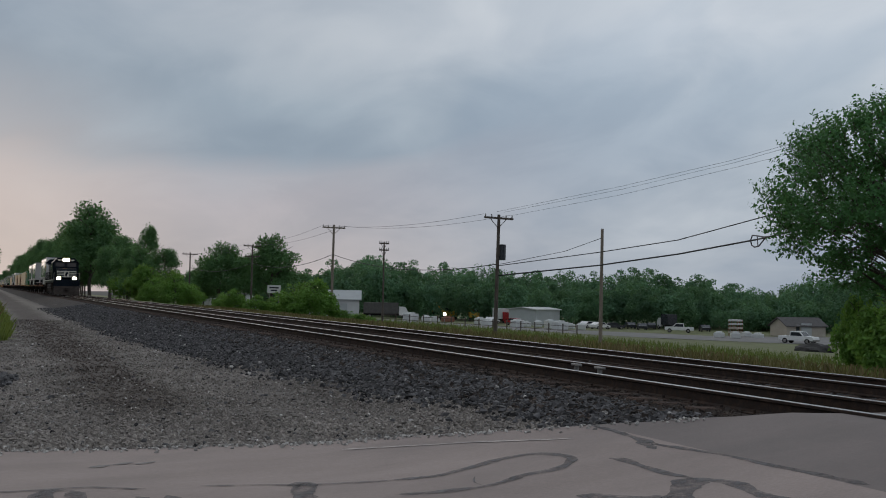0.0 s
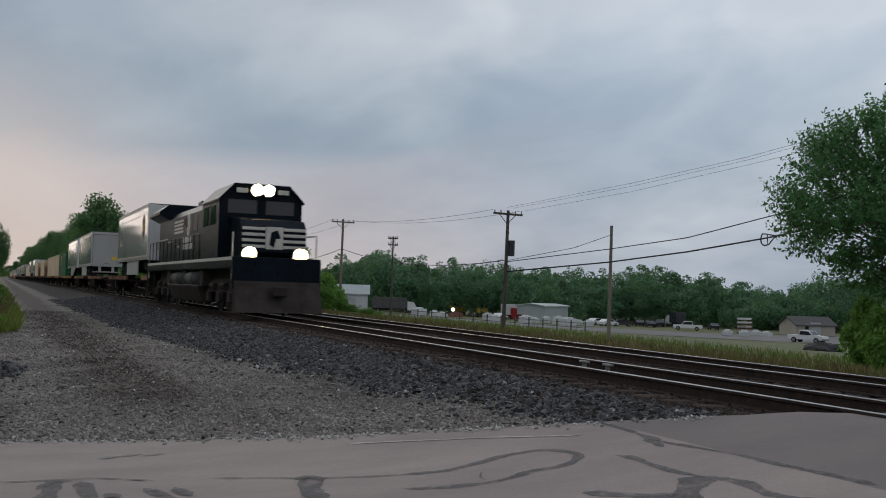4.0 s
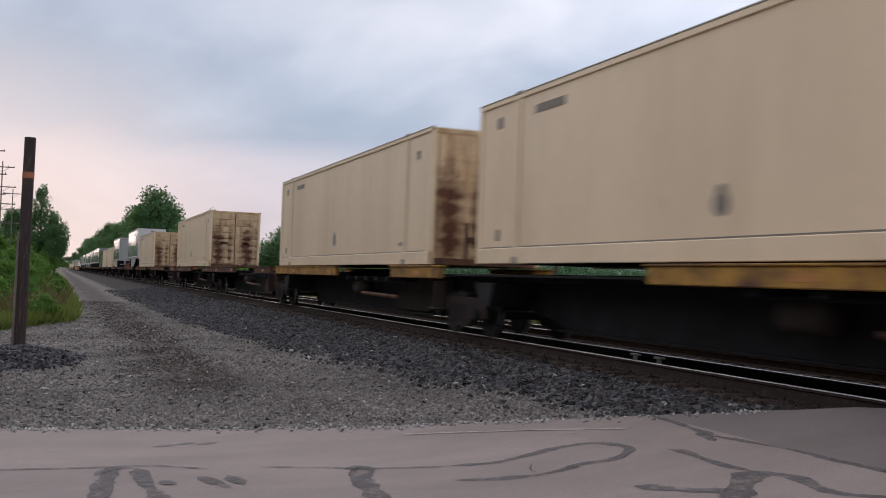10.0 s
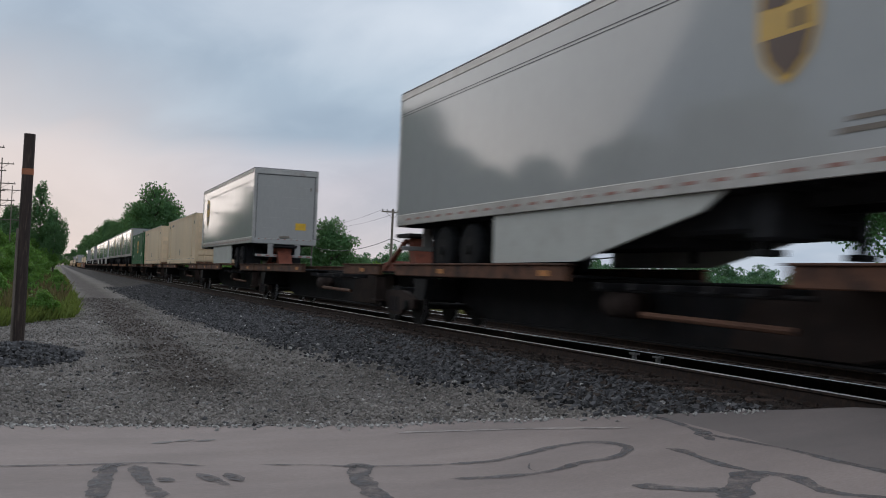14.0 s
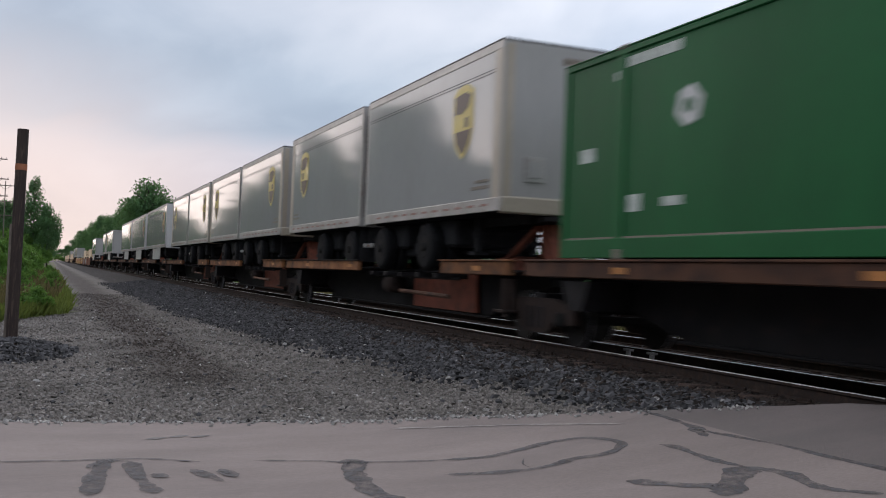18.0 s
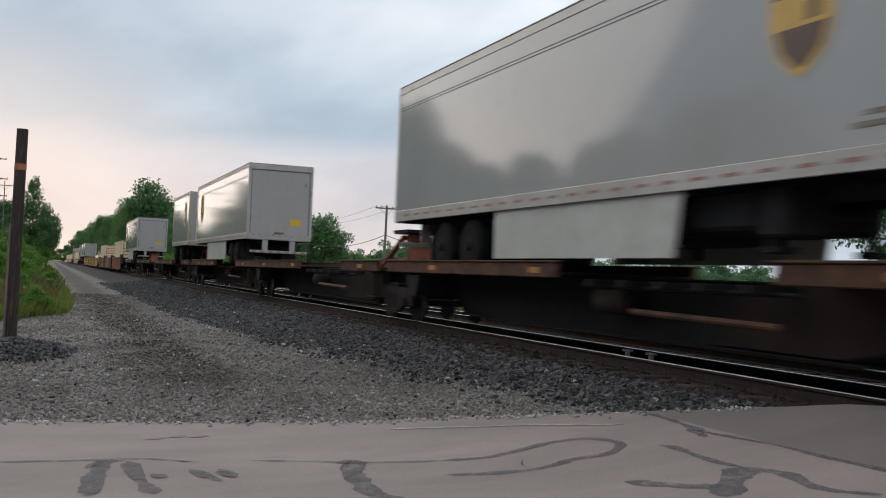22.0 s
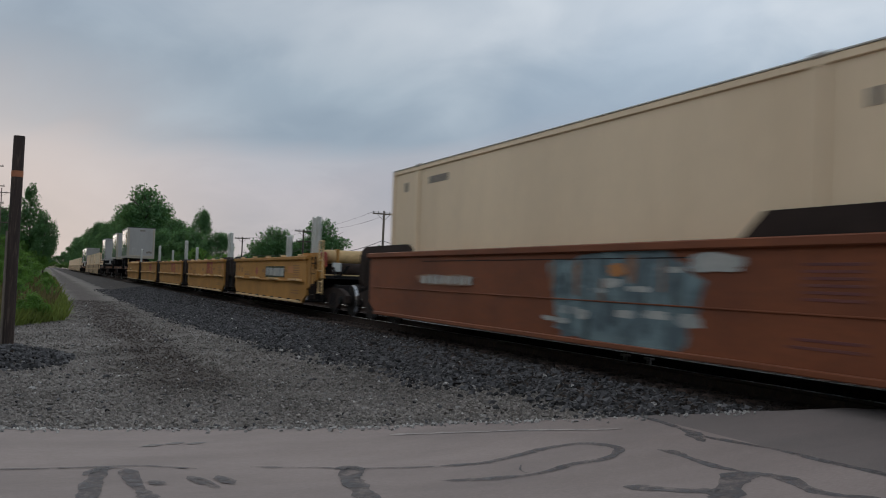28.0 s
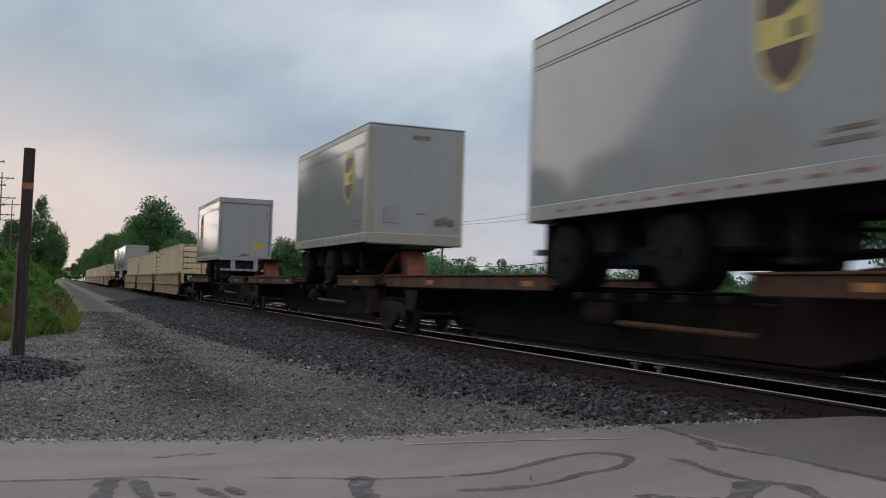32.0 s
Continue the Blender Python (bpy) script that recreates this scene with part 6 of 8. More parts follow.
# ---- locomotive ----
def locomotive():
    ob = thing("diesel_locomotive", Matrix(), "black road diesel locomotive with white stripes and lit headlights", "locomotive")
    part("underframe", boxes((-1.5, 1.5, 0.75, 20.75, 1.55, 1.95), b=0.03), "loco_black", ob)
    for s in (-1, 1):
        part("sill_stripe", boxes((s * 1.503 - 0.004, s * 1.503 + 0.004, 0.8, 20.7, 1.83, 1.94), b=0.001), "loco_white", ob, "off-white sill stripe")
        for k in range(11):
            part("engine_door", boxes((s * 1.054 - 0.01, s * 1.054 + 0.01, 7.2 + 0.82 * k, 7.95 + 0.82 * k, 2.02, 2.42), b=0.006), "loco_black", ob)
        for k in range(5):
            part("upper_door", boxes((s * 1.054 - 0.008, s * 1.054 + 0.008, 7.2 + 1.2 * k, 8.3 + 1.2 * k, 3.15, 3.9), b=0.006), "loco_black", ob)
    part("nose", prism(B(), [(1.35, 1.95), (1.15, 2.15), (1.2, 3.0), (1.5, 3.25), (3.2, 3.42), (3.2, 1.95)], -1.12, 1.12, "x"), "loco_black", ob)
    part("cab", prism(B(), [(-1.5, 1.95), (1.5, 1.95), (1.5, 4.02), (0.95, 4.55), (-0.95, 4.55), (-1.5, 4.02)], 3.15, 6.25, "y"), "loco_black", ob)
    part("cab_roof", prism(B(), [(-1.55, 3.98), (-1.0, 4.52), (1.0, 4.52), (1.55, 3.98), (1.55, 4.04), (1.0, 4.62), (-1.0, 4.62), (-1.55, 4.04)], 3.0, 6.4, "y"), "loco_black", ob)
    for s in (-1, 1):
        w = part("windshield", boxes((min(s * 0.16, s * 1.2), max(s * 0.16, s * 1.2), 3.125, 3.155, 3.55, 4.05), b=0.01), "glass", ob)
        for yy in (3.7, 5.0):
            part("side_window", boxes((s * 1.505 - 0.01, s * 1.505 + 0.01, yy, yy + 0.95, 3.15, 3.85), b=0.01), "glass", ob)
    # nose stripes and the pale panel between them
    for k in range(4):
        for s in (-1, 1):
            part("nose_stripe", boxes((min(s * 0.32, s * 1.10), max(s * 0.32, s * 1.10), 1.125, 1.20, 2.28 + 0.2 * k, 2.38 + 0.2 * k), b=0.004), "loco_white", ob, "white nose stripe")
    part("nose_panel", boxes((-0.3, 0.3, 1.12, 1.2, 2.24, 3.0), b=0.01), "loco_white", ob, "plain white nose panel")
    part("nose_emblem", prism(B(), [(-0.18, 2.4), (-0.02, 2.3), (0.05, 2.6), (0.22, 2.62), (0.1, 2.9), (-0.12, 2.82)], 1.112, 1.122, "y"), "loco_black", ob, "plain black emblem shape")
    part("hood", prism(B(), [(-1.05, 1.95), (1.05, 1.95), (1.05, 4.0), (0.8, 4.3), (-0.8, 4.3), (-1.05, 4.0)], 6.25, 17.4, "y"), "loco_black", ob)
    part("radiator_body", boxes((-1.02, 1.02, 17.4, 20.35, 1.95, 4.3), b=0.04), "loco_black", ob)
    part("radiator_wing", prism(B(), [(-1.0, 4.02), (-1.52, 4.28), (-1.52, 4.42), (-1.1, 4.76), (1.1, 4.76), (1.52, 4.42), (1.52, 4.28), (1.0, 4.02)], 17.2, 20.75, "y"), "loco_black", ob, "overhanging radiator wings")
    part("radiator_grille", boxes(*[(-1.0, 1.0, 17.4 + 0.3 * k, 17.5 + 0.3 * k, 4.76, 4.79) for k in range(10)], b=0.004), "steel_dark", ob)
    bm = B()
    for s in (-1, 1):
        for k in range(7):
            box(bm, s * 1.025 - 0.006, s * 1.025 + 0.008, 17.6 + 0.38 * k, 17.9 + 0.38 * k, 3.05, 3.14, 0.003)
    tagged(part("vent_slot", bm, "loco_white", ob, "pale vent slots"), kind="stuff")
    part("exhaust_outlet", boxes((-0.35, 0.35, 12.9, 13.6, 4.3, 4.72), b=0.05), "loco_black", ob)
    part("roof_hatch", boxes((-0.7, 0.7, 7.2, 9.8, 4.3, 4.42), (-0.6, 0.6, 10.6, 13.8, 4.3, 4.38), b=0.03), "loco_black", ob)
    bm = B()
    rod(bm, (0.2, 16.6, 4.35), (0.2, 16.2, 4.55), 0.05, 0.12, 10)
    rod(bm, (-0.1, 16.6, 4.35), (-0.1, 16.2, 4.5), 0.05, 0.1, 10)
    part("horn", bm, "rim", ob)
    for s in (-1, 1):
        x = s * 1.056
        for k in range(4):
            part("hood_stripe", boxes((x - 0.004, x + 0.006 * (s > 0) + 0.004, 12.75, 15.5, 3.26 + 0.165 * k, 3.36 + 0.165 * k), b=0.001), "loco_white", ob, "cream hood stripe")
        bm = B()
        rod(bm, (x - s * 0.004, 11.8, 3.56), (x + s * 0.006, 11.8, 3.56), 0.50, 0.50, 24)
        d = part("hood_emblem_disc", bm, "loco_white", ob, "plain cream emblem disc")
        part("hood_emblem", prism(B(), [(11.9, 3.5), (12.2, 3.35), (12.4, 3.55), (12.95, 3.5), (13.0, 3.75), (12.6, 3.82), (12.3, 3.95), (12.0, 3.8)], *sorted((x + s * 0.006, x + s * 0.01)), "x"), "deck_brown", d)
        for zz, ya in ((2.78, 11.05), (2.48, 10.75)):
            part("lettering_bar", boxes((x - 0.004, x + 0.004, ya, 13.0, zz, zz + 0.24), b=0.001), "loco_white", ob, "plain pale lettering bar")
        part("number_bars", boxes((x - 0.004, x + 0.004, 13.9, 14.5, 2.62, 2.70), b=0.001), "loco_white", ob)
        # walkway rail
        bm = B()
        for k in range(13):
            yy = 7.0 + k * 1.13
            rod(bm, (s * 1.44, yy, 1.95), (s * 1.44, yy, 2.95), 0.018, None, 6)
        tagged(part("handrail_post", bm, "steel_dark", ob), kind="stuff")
        part("handrail", rod(B(), (s * 1.44, 6.8, 2.95), (s * 1.44, 20.6, 2.95), 0.022, None, 6), "roof_edge", ob, "dark walkway handrail")
        part("grab_iron", rod(B(), (s * 1.44, 20.62, 1.2), (s * 1.44, 20.62, 2.95), 0.025, None, 6), "loco_white", ob, "pale grab iron")
        bm = B()
        rod(bm, (s * 1.44, 1.0, 1.2), (s * 1.44, 1.0, 2.75), 0.025, None, 6)
        rod(bm, (s * 1.44, 1.0, 2.75), (s * 1.3, 1.7, 2.75), 0.025, None, 6)
        part("grab_iron", bm, "loco_white", ob, "pale grab iron")
        for e in (0.95, 20.3):
            part("steps", boxes(*[(s * 1.35 - 0.15, s * 1.35 + 0.15, e - 0.25, e + 0.25, zz, zz + 0.03) for zz in (0.45, 0.8, 1.15, 1.5)], (s * 1.2 - 0.01, s * 1.2 + 0.01, e - 0.27, e + 0.27, 0.4, 1.6), b=0.005), "loco_under", ob)
        bm = B()
        rod(bm, (s * 1.18, 10.5, 1.20), (s * 1.18, 13.4, 1.20), 0.31, None, 24)
        for q in (10.75, 13.15):
            rod(bm, (s * 1.18, q - 0.04, 1.20), (s * 1.18, q + 0.04, 1.20), 0.325, None, 24)
        part("air_reservoir", bm, "loco_tank", ob, "long grey air reservoir", True)
        bm = B()
        rod(bm, (s * 1.18, 7.3, 1.20), (s * 1.18, 9.9, 1.20), 0.31, None, 24)
        for q in (7.55, 9.65):
            rod(bm, (s * 1.18, q - 0.04, 1.20), (s * 1.18, q + 0.04, 1.20), 0.325, None, 24)
        part("air_reservoir", bm, "loco_tank", ob, "long grey air reservoir", True)
        part("tank_bracket", boxes((s * 1.3 - 0.12, s * 1.3 + 0.12, 10.0, 10.4, 0.7, 1.55), b=0.03), "loco_under", ob)
        for k in range(4):
            part("hood_latch_strip", boxes((s * 1.056 - 0.006, s * 1.056 + 0.006, 15.9 + 0.42 * k, 16.2 + 0.42 * k, 2.92, 2.97), b=0.002), "loco_white", ob)
        part("sand_pipe", tube([(s * 1.3, 15.6, 1.6), (s * 1.32, 15.4, 1.1), (s * 1.2, 15.2, 0.5)], 0.03), "loco_under", ob)
        part("cable_tray", boxes((s * 1.46 - 0.02, s * 1.46 + 0.02, 7.0, 20.3, 1.56, 1.64), b=0.01), "loco_under", ob)
    part("fuel_tank", prism(B(), [(-1.45, 0.88), (-1.2, 0.30), (1.2, 0.30), (1.45, 0.88), (1.45, 0.93), (-1.45, 0.93)], 7.0, 14.3, "y"), "loco_under", ob)
    part("tank_stripe", boxes((-1.46, 1.46, 7.0, 10.0, 0.93, 0.95), (-1.46, 1.46, 10.4, 14.3, 0.93, 0.95)), "rim", ob)
    for q in ((-1.4, -0.8, 14.0, 14.9, 0.9, 1.6), (0.8, 1.4, 14.0, 14.9, 0.9, 1.6), (-1.4, -0.8, 6.3, 6.9, 0.9, 1.6)):
        part("equipment_box", boxes(q, b=0.03), "loco_under", ob)
    # dark filler added to block daylight between trucks and fuel tank
    part("frame_box", boxes((-0.95, 0.95, 1.6, 20.0, 0.98, 1.56), b=0.03), "loco_under", ob)
    part("plow", prism(B(), [(0.05, 0.12), (0.75, 0.12), (0.75, 1.15), (0.55, 1.15), (0.35, 0.7)], -1.45, 1.45, "x"), "loco_under", ob)
    part("pilot_plate", boxes((-1.5, 1.5, 0.6, 0.8, 0.9, 1.95), b=0.02), "loco_black", ob)
    part("rear_plate", boxes((-1.5, 1.5, 20.7, 20.85, 0.7, 1.95), b=0.02), "loco_under", ob)
    for e, d in ((0.0, 1), (21.5, -1)):
        part("coupler", boxes((-0.14, 0.14, min(e, e + d * 0.9), max(e, e + d * 0.9), 0.68, 0.98), (-0.22, 0.22, min(e, e + d * 0.35), max(e, e + d * 0.35), 0.66, 1.0), b=0.04), "loco_under", ob)
    for yc in (4.1, 17.3):
        for dy in (-1.85, 0, 1.85):
            wheelset(ob, yc + dy, 0.53)
        for s in (-1, 1):
            out = [(-2.6, 0.55), (-2.6, 0.95), (-1.2, 1.2), (1.2, 1.2), (2.6, 0.95), (2.6, 0.55), (2.2, 0.42), (1.5, 0.72), (0.5, 0.72), (0.35, 0.42), (-0.35, 0.42), (-0.5, 0.72), (-1.5, 0.72), (-2.2, 0.42)]
            fr = part("truck_frame", prism(B(), [(yc + a, z) for a, z in out], *sorted((s * 1.0, s * 1.14)), "x"), "loco_under", ob, "dusty cast truck frame")
            for dy in (-1.85, 0, 1.85):
                part("axle_box", boxes((s * 1.18 - 0.08, s * 1.18 + 0.08, yc + dy - 0.28, yc + dy + 0.28, 0.36, 0.74), b=0.04), "loco_under", fr)
            for dy in (-0.95, 0.95):
                part("brake_cylinder", rod(B(), (s * 1.2, yc + dy - 0.35, 0.95), (s * 1.2, yc + dy + 0.35, 0.95), 0.12, None, 12), "loco_under", fr)
    # lamps
    for nm, pts, r in (("headlight", [(-0.21, 4.40), (0.21, 4.40)], 0.21), ("ditch_light", [(-0.88, 2.06), (0.88, 2.06)], 0.24)):
        for x, z in pts:
            yf = 2.98 if nm == "headlight" else 0.98
            bm = B()
            rod(bm, (x, yf - 0.02, z), (x, yf + 0.25, z), r + 0.04, r + 0.02, 20)
            h = part(nm, bm, "loco_black", ob)
            bm = B()
            rod(bm, (x, yf - 0.035, z), (x, yf - 0.02, z), r * 0.9, r, 20)
            part("lens", bm, "lamp_warm", h, "burning lamp lens")
    for q in (-0.75, 0.75):
        part("number_board", boxes((q - 0.2, q + 0.2, 2.96, 3.0, 4.28, 4.45), b=0.01), "loco_white", ob, "pale number board")
    return ob


# ---- the consist ----
def place(template, u, turned, label, group):
    """A copy of a built piece, its front end u metres down the line."""
    ob = copy_thing(template, Matrix())
    tagged(ob, label, template["category"], group)
    rolls(ob, u, turned)
    return ob


def drop_template(t):
    for o in (*t.children_recursive, t):
        bpy.data.objects.remove(o)


rolls(locomotive(), 124.9)

spine_kinds = {}
BEAMS = {0: "deck_orange", 1: "deck_yellow", 2: "deck_brown", 3: "deck_orange"}
BEAM_WORDS = {0: "rusty orange-beamed", 1: "faded yellow-beamed", 2: "dull brown-beamed", 3: "orange and yellow-beamed"}
# front end, load: t trailer, c container, e empty
SPINE = [(146.2, "t", 3), (164.3, "e", 0), (182.0, "b", 0), (199.1, "t", 1), (217.4, "c", 1), (235.0, "c", 1), (252.2, "c", 1), (269.0, "e", 2), (284.0, "c", 2), (300.6, "e", 0),
         (316.1, "c", 2), (332.9, "t", 2), (349.9, "e", 2), (365.8, "t", 2), (383.1, "c", 2), (402.4, "c", 2), (419.1, "c", 2), (436.3, "t", 0), (453.6, "t", 0), (470.5, "t", 0), (488.8, "t", 2),
         (505.1, "t", 2), (520.6, "t", 2), (537.2, "e", 2), (553.0, "b", 2), (571.0, "t", 2), (586.6, "e", 2), (603.4, "t", 2), (755.6, "t", 2), (772.6, "t", 2), (790.5, "t", 2),
         (868.2, "t", 0), (885.6, "t", 0)]
for k, (u, load, yellow) in enumerate(SPINE):
    nxt = SPINE[k + 1][0] if k + 1 < len(SPINE) else u + 17.4
    gap = min(nxt - u, 18.6)
    pp = min((16.6, 17.4, 18.6), key=lambda q: abs(q - gap))
    key = (BEAMS[yellow], load in "te" and u != 586.6, pp, load == "c" and yellow == 1 and u < 240, yellow == 3, load == "e" and u < 270)
    if key not in spine_kinds:
        spine_kinds[key] = spine_platform(pp, key[0], key[1], "steel_dark", key[3], "deck_yellow" if key[4] else None, key[5])
    words = {"t": "carrying a road trailer", "b": "carrying a road trailer", "c": "carrying a container", "e": "running empty"}[load]
    car = place(spine_kinds[key], u, 0, f"{BEAM_WORDS[yellow]} steel spine car platform {words}", "spine car platforms of the train")
    if u in (603.4, 790.5):
        freight_truck(car, pp - 0.5)

rect, taper = long_trailer(False), long_trailer(True)
pup = pup_trailer()
TRAILERS = [(147.5, rect, 0), (183.2, rect, 1), (200.2, taper, 0), (334.5, taper, 0), (366.9, rect, 1), (490.3, rect, 0), (506.4, rect, 0), (521.8, rect, 0), (554.3, rect, 1), (607.4, rect, 1), (869.7, rect, 1)]
for u, kind, back in TRAILERS:
    L = 14.65
    place(kind, u + (L if back else 0), 180 if back else 0,
          "long white road trailer with gold shield, " + ("door leading" if back else "nose leading"), "road trailers on the train")
PUPS = [(437.2, 0), (445.4, 1), (454.5, 0), (462.62, 1), (470.95, 0), (479.1, 1), (571.9, 0), (756.85, 0), (773.6, 0), (798.0, 1), (886.7, 1)]
for u, back in PUPS:
    place(pup, u + (7.75 if back else 0), 180 if back else 0,
          "short white road trailer with tan corners and gold shield, " + ("door" if back else "nose") + " leading", "short trailers on the train")

cream_doors = container("cream_box", ribbed_doors("cream_rust", "cream_rust"), cream_marks, variety=1)
cream_plain = container("cream_box", plain_end("cream_rust", True), cream_marks)
cream_clean = container("cream_box", ribbed_doors("cream_box", "cream_box"), cream_marks)
green_plain = container("green_box", green_front, green_marks(False))
green_doors = container("green_box", ribbed_doors("green_box", "green_box"), green_marks(True))
cream_low = container("cream_box", ribbed_doors("cream_rust", "cream_box"), cream_marks, lift=-0.80)
BOXES = [(219.05, green_plain, "green freight container with yellow square panel"), (236.2, cream_clean, "cream freight container with ribbed end doors"),
         (253.3, cream_plain, "cream freight container with rust-streaked front end"), (285.2, cream_doors, "cream freight container with badly rusted doors"),
         (317.3, cream_doors, "cream freight container with badly rusted doors"), (384.4, cream_clean, "cream freight container with clean sides"),
         (404.4, cream_clean, "cream freight container with ribbed end doors"), (420.4, green_doors, "green freight container with white hexagon and ribbed doors"),
         (627.6, cream_low, "cream freight container sunk in a red well car"), (662.6, cream_low, "cream freight container sunk in a red well car"),
         (813.4, cream_low, "cream freight container sunk in a pale well car"), (831.8, cream_low, "cream freight container sunk in a pale well car"), (850.2, cream_low, "cream freight container sunk in a pale well car")]
for u, kind, words in BOXES:
    place(kind, u, 0, words, "containers on the train")

def tag(rng, a, b, inks):
    """Rows of loose overlapping strokes between a and b along the side."""
    rows = [(a, b, 0.30, 1.52, inks[0])]
    n = int((b - a) * 9)
    for k in range(n):
        c = a + (b - a) * (k + rng.uniform(0.1, 0.9)) / n
        z = rng.uniform(0.45, 1.35)
        w, h = (rng.uniform(0.08, 0.2), rng.uniform(0.25, 0.55)) if k % 3 else (rng.uniform(0.3, 0.6), rng.uniform(0.07, 0.16))
        rows.append((c - w / 2, c + w / 2, max(0.31, z - h / 2), min(1.51, z + h / 2), inks[1 + k % (len(inks) - 1)]))
    return rows


rng_g = np.random.default_rng(44)
g1 = spray_panel(tag(rng_g, 3.5, 7.0, ["spray_blue", "spray_white", "spray_blue", "spray_dark", "spray_white", "spray_blue", "spray_tan"]) + [(4.9, 5.3, 1.2, 1.36, "spray_orange"), (2.6, 3.6, 1.25, 1.48, "spray_white"), (9.7, 12.4, 0.96, 1.18, "spray_tan"),
                 *[(9.8 + 0.32 * k, 10.04 + 0.32 * k, 0.99, 1.15, "spray_white") for k in range(8)]])
g2 = spray_panel(tag(rng_g, 8.3, 11.6, ["spray_blue", "spray_white", "well_red", "spray_blue", "spray_dark", "spray_white"]) + tag(rng_g, 11.7, 14.0, ["spray_tan", "spray_white", "spray_dark", "spray_blue"]) +
                 tag(rng_g, 4.6, 7.9, ["spray_tan", "spray_orange", "spray_red", "spray_tan", "spray_white"]) + tag(rng_g, 1.0, 4.2, ["spray_red", "spray_tan", "well_red", "spray_orange"]))
RED = [(625.4, "well_red", None), (643.5, "well_red", g2), (661.0, "well_red", g1), (811.6, "well_white", None), (830.0, "well_white", None), (848.4, "well_white", None)]
for u, mat, spray in RED:
    rolls(tagged(well_car(18.6, mat, False, spray, bars=(mat == "well_red"), reach=3.4 if u < 626 else 1.0, tail=660 < u < 662),
                 "red-brown well car" + (" with large graffiti on its side" if spray else " with a plain side") if mat == "well_red" else "pale well car with a painted-over side", "rail car", "well cars of the train"), u)
YELLOW = [(682.7, white_board), (697.0, red_letters), (711.25, red_letters), (725.3, red_letters), (739.6, small_board)]
for u, deco in YELLOW:
    rolls(tagged(well_car(14.4, "well_yellow", True, deco, reach=2.6 if u < 683 else 1.0, tail=u > 739, open_ends=(1,) if u < 683 else (-1,) if u > 739 else ()), "empty weathered yellow well car with tall guide posts", "rail car", "well cars of the train"), u)
FAR_TAIL = [(904.0, 0), (922.0, 1), (940.0, 0), (958.0, 1), (976.0, 0), (994.0, 0), (1012.0, 1), (1030.0, 0)]
wc = well_car(18.6, "well_white", False, None, False)
for u, hi in FAR_TAIL:
    place(wc, u, 0, "pale well car far back in the train", "well cars of the train")
    place(cream_low, u + 1.9, 0, "cream freight container far back in the train", "containers on the train")
for tpl in (*spine_kinds.values(), rect, taper, pup, cream_doors, cream_plain, cream_clean, green_plain, green_doors, cream_low, wc):
    drop_template(tpl)


# ---- plants ----
def quads_mesh(name, pts, mat):
    """pts: (n, 4, 3) corners of n loose leaves."""
    n = len(pts)
    me = bpy.data.meshes.new(name)
    me.vertices.add(4 * n)
    me.loops.add(4 * n)
    me.polygons.add(n)
    me.vertices.foreach_set("co", pts.reshape(-1).astype(np.float32))
    me.loops.foreach_set("vertex_index", np.arange(4 * n, dtype=np.int32))
    me.polygons.foreach_set("loop_start", np.arange(0, 4 * n, 4, dtype=np.int32))
    me.polygons.foreach_set("loop_total", np.full(n, 4, dtype=np.int32))
    me.update()
    me.materials.append(M[mat])
    return me


def leaves(rng, at, size, droop=0.35, face=None, loose=0.75):
    """Pointed leaves at the given places; with face, each lies across the outward direction of its clump."""
    n = len(at)
    a = rng.normal(size=(n, 3))
    a[:, 2] -= droop
    if face is not None:
        up = face + rng.normal(size=(n, 3)) * loose + np.array([0, 0, 0.35])
        a -= up * ((a * up).sum(1) / (up * up).sum(1))[:, None]
    a /= np.linalg.norm(a, axis=1, keepdims=True)
    b = np.cross(a, up if face is not None else rng.normal(size=(n, 3)))
    b /= np.linalg.norm(b, axis=1, keepdims=True) + 1e-9
    s = (size * rng.uniform(0.6, 1.3, n))[:, None]
    return np.stack([at - a * s * 0.5, at + b * s * 0.33 - a * s * 0.05, at + a * s * 0.6, at - b * s * 0.33 - a * s * 0.05], 1)


def sphere_dirs(rng, n, up=0.25):
    d = rng.normal(size=(n, 3))
    d[:, 2] += up
    return d / np.linalg.norm(d, axis=1, keepdims=True)


def crown_points(rng, blobs, n, shell=0.75, lump=0.22):
    """Places for leaves on and inside lumpy blobs (x, y, z, rx, rz)."""
    blobs = np.array(blobs, float)
    w = blobs[:, 3] * (blobs[:, 3] + blobs[:, 4])
    k = rng.choice(len(blobs), n, p=w / w.sum())
    d = sphere_dirs(rng, n)
    # leaves gather in tufts
    tufts = sphere_dirs(rng, 260)
    near = np.argmax(d @ tufts.T, 1)
    d = d * 0.45 + tufts[near] * 0.55
    d /= np.linalg.norm(d, axis=1, keepdims=True)
    amp = (1 + lump * np.sin(near * 12.9898 + k * 4.1))[:, None]
    r = np.where(rng.random(n) < shell, rng.uniform(0.82, 1.06, n), rng.uniform(0.35, 0.85, n))[:, None]
    return blobs[k, :3] + d * r * amp * np.stack([blobs[k, 3], blobs[k, 3], blobs[k, 4]], 1), d


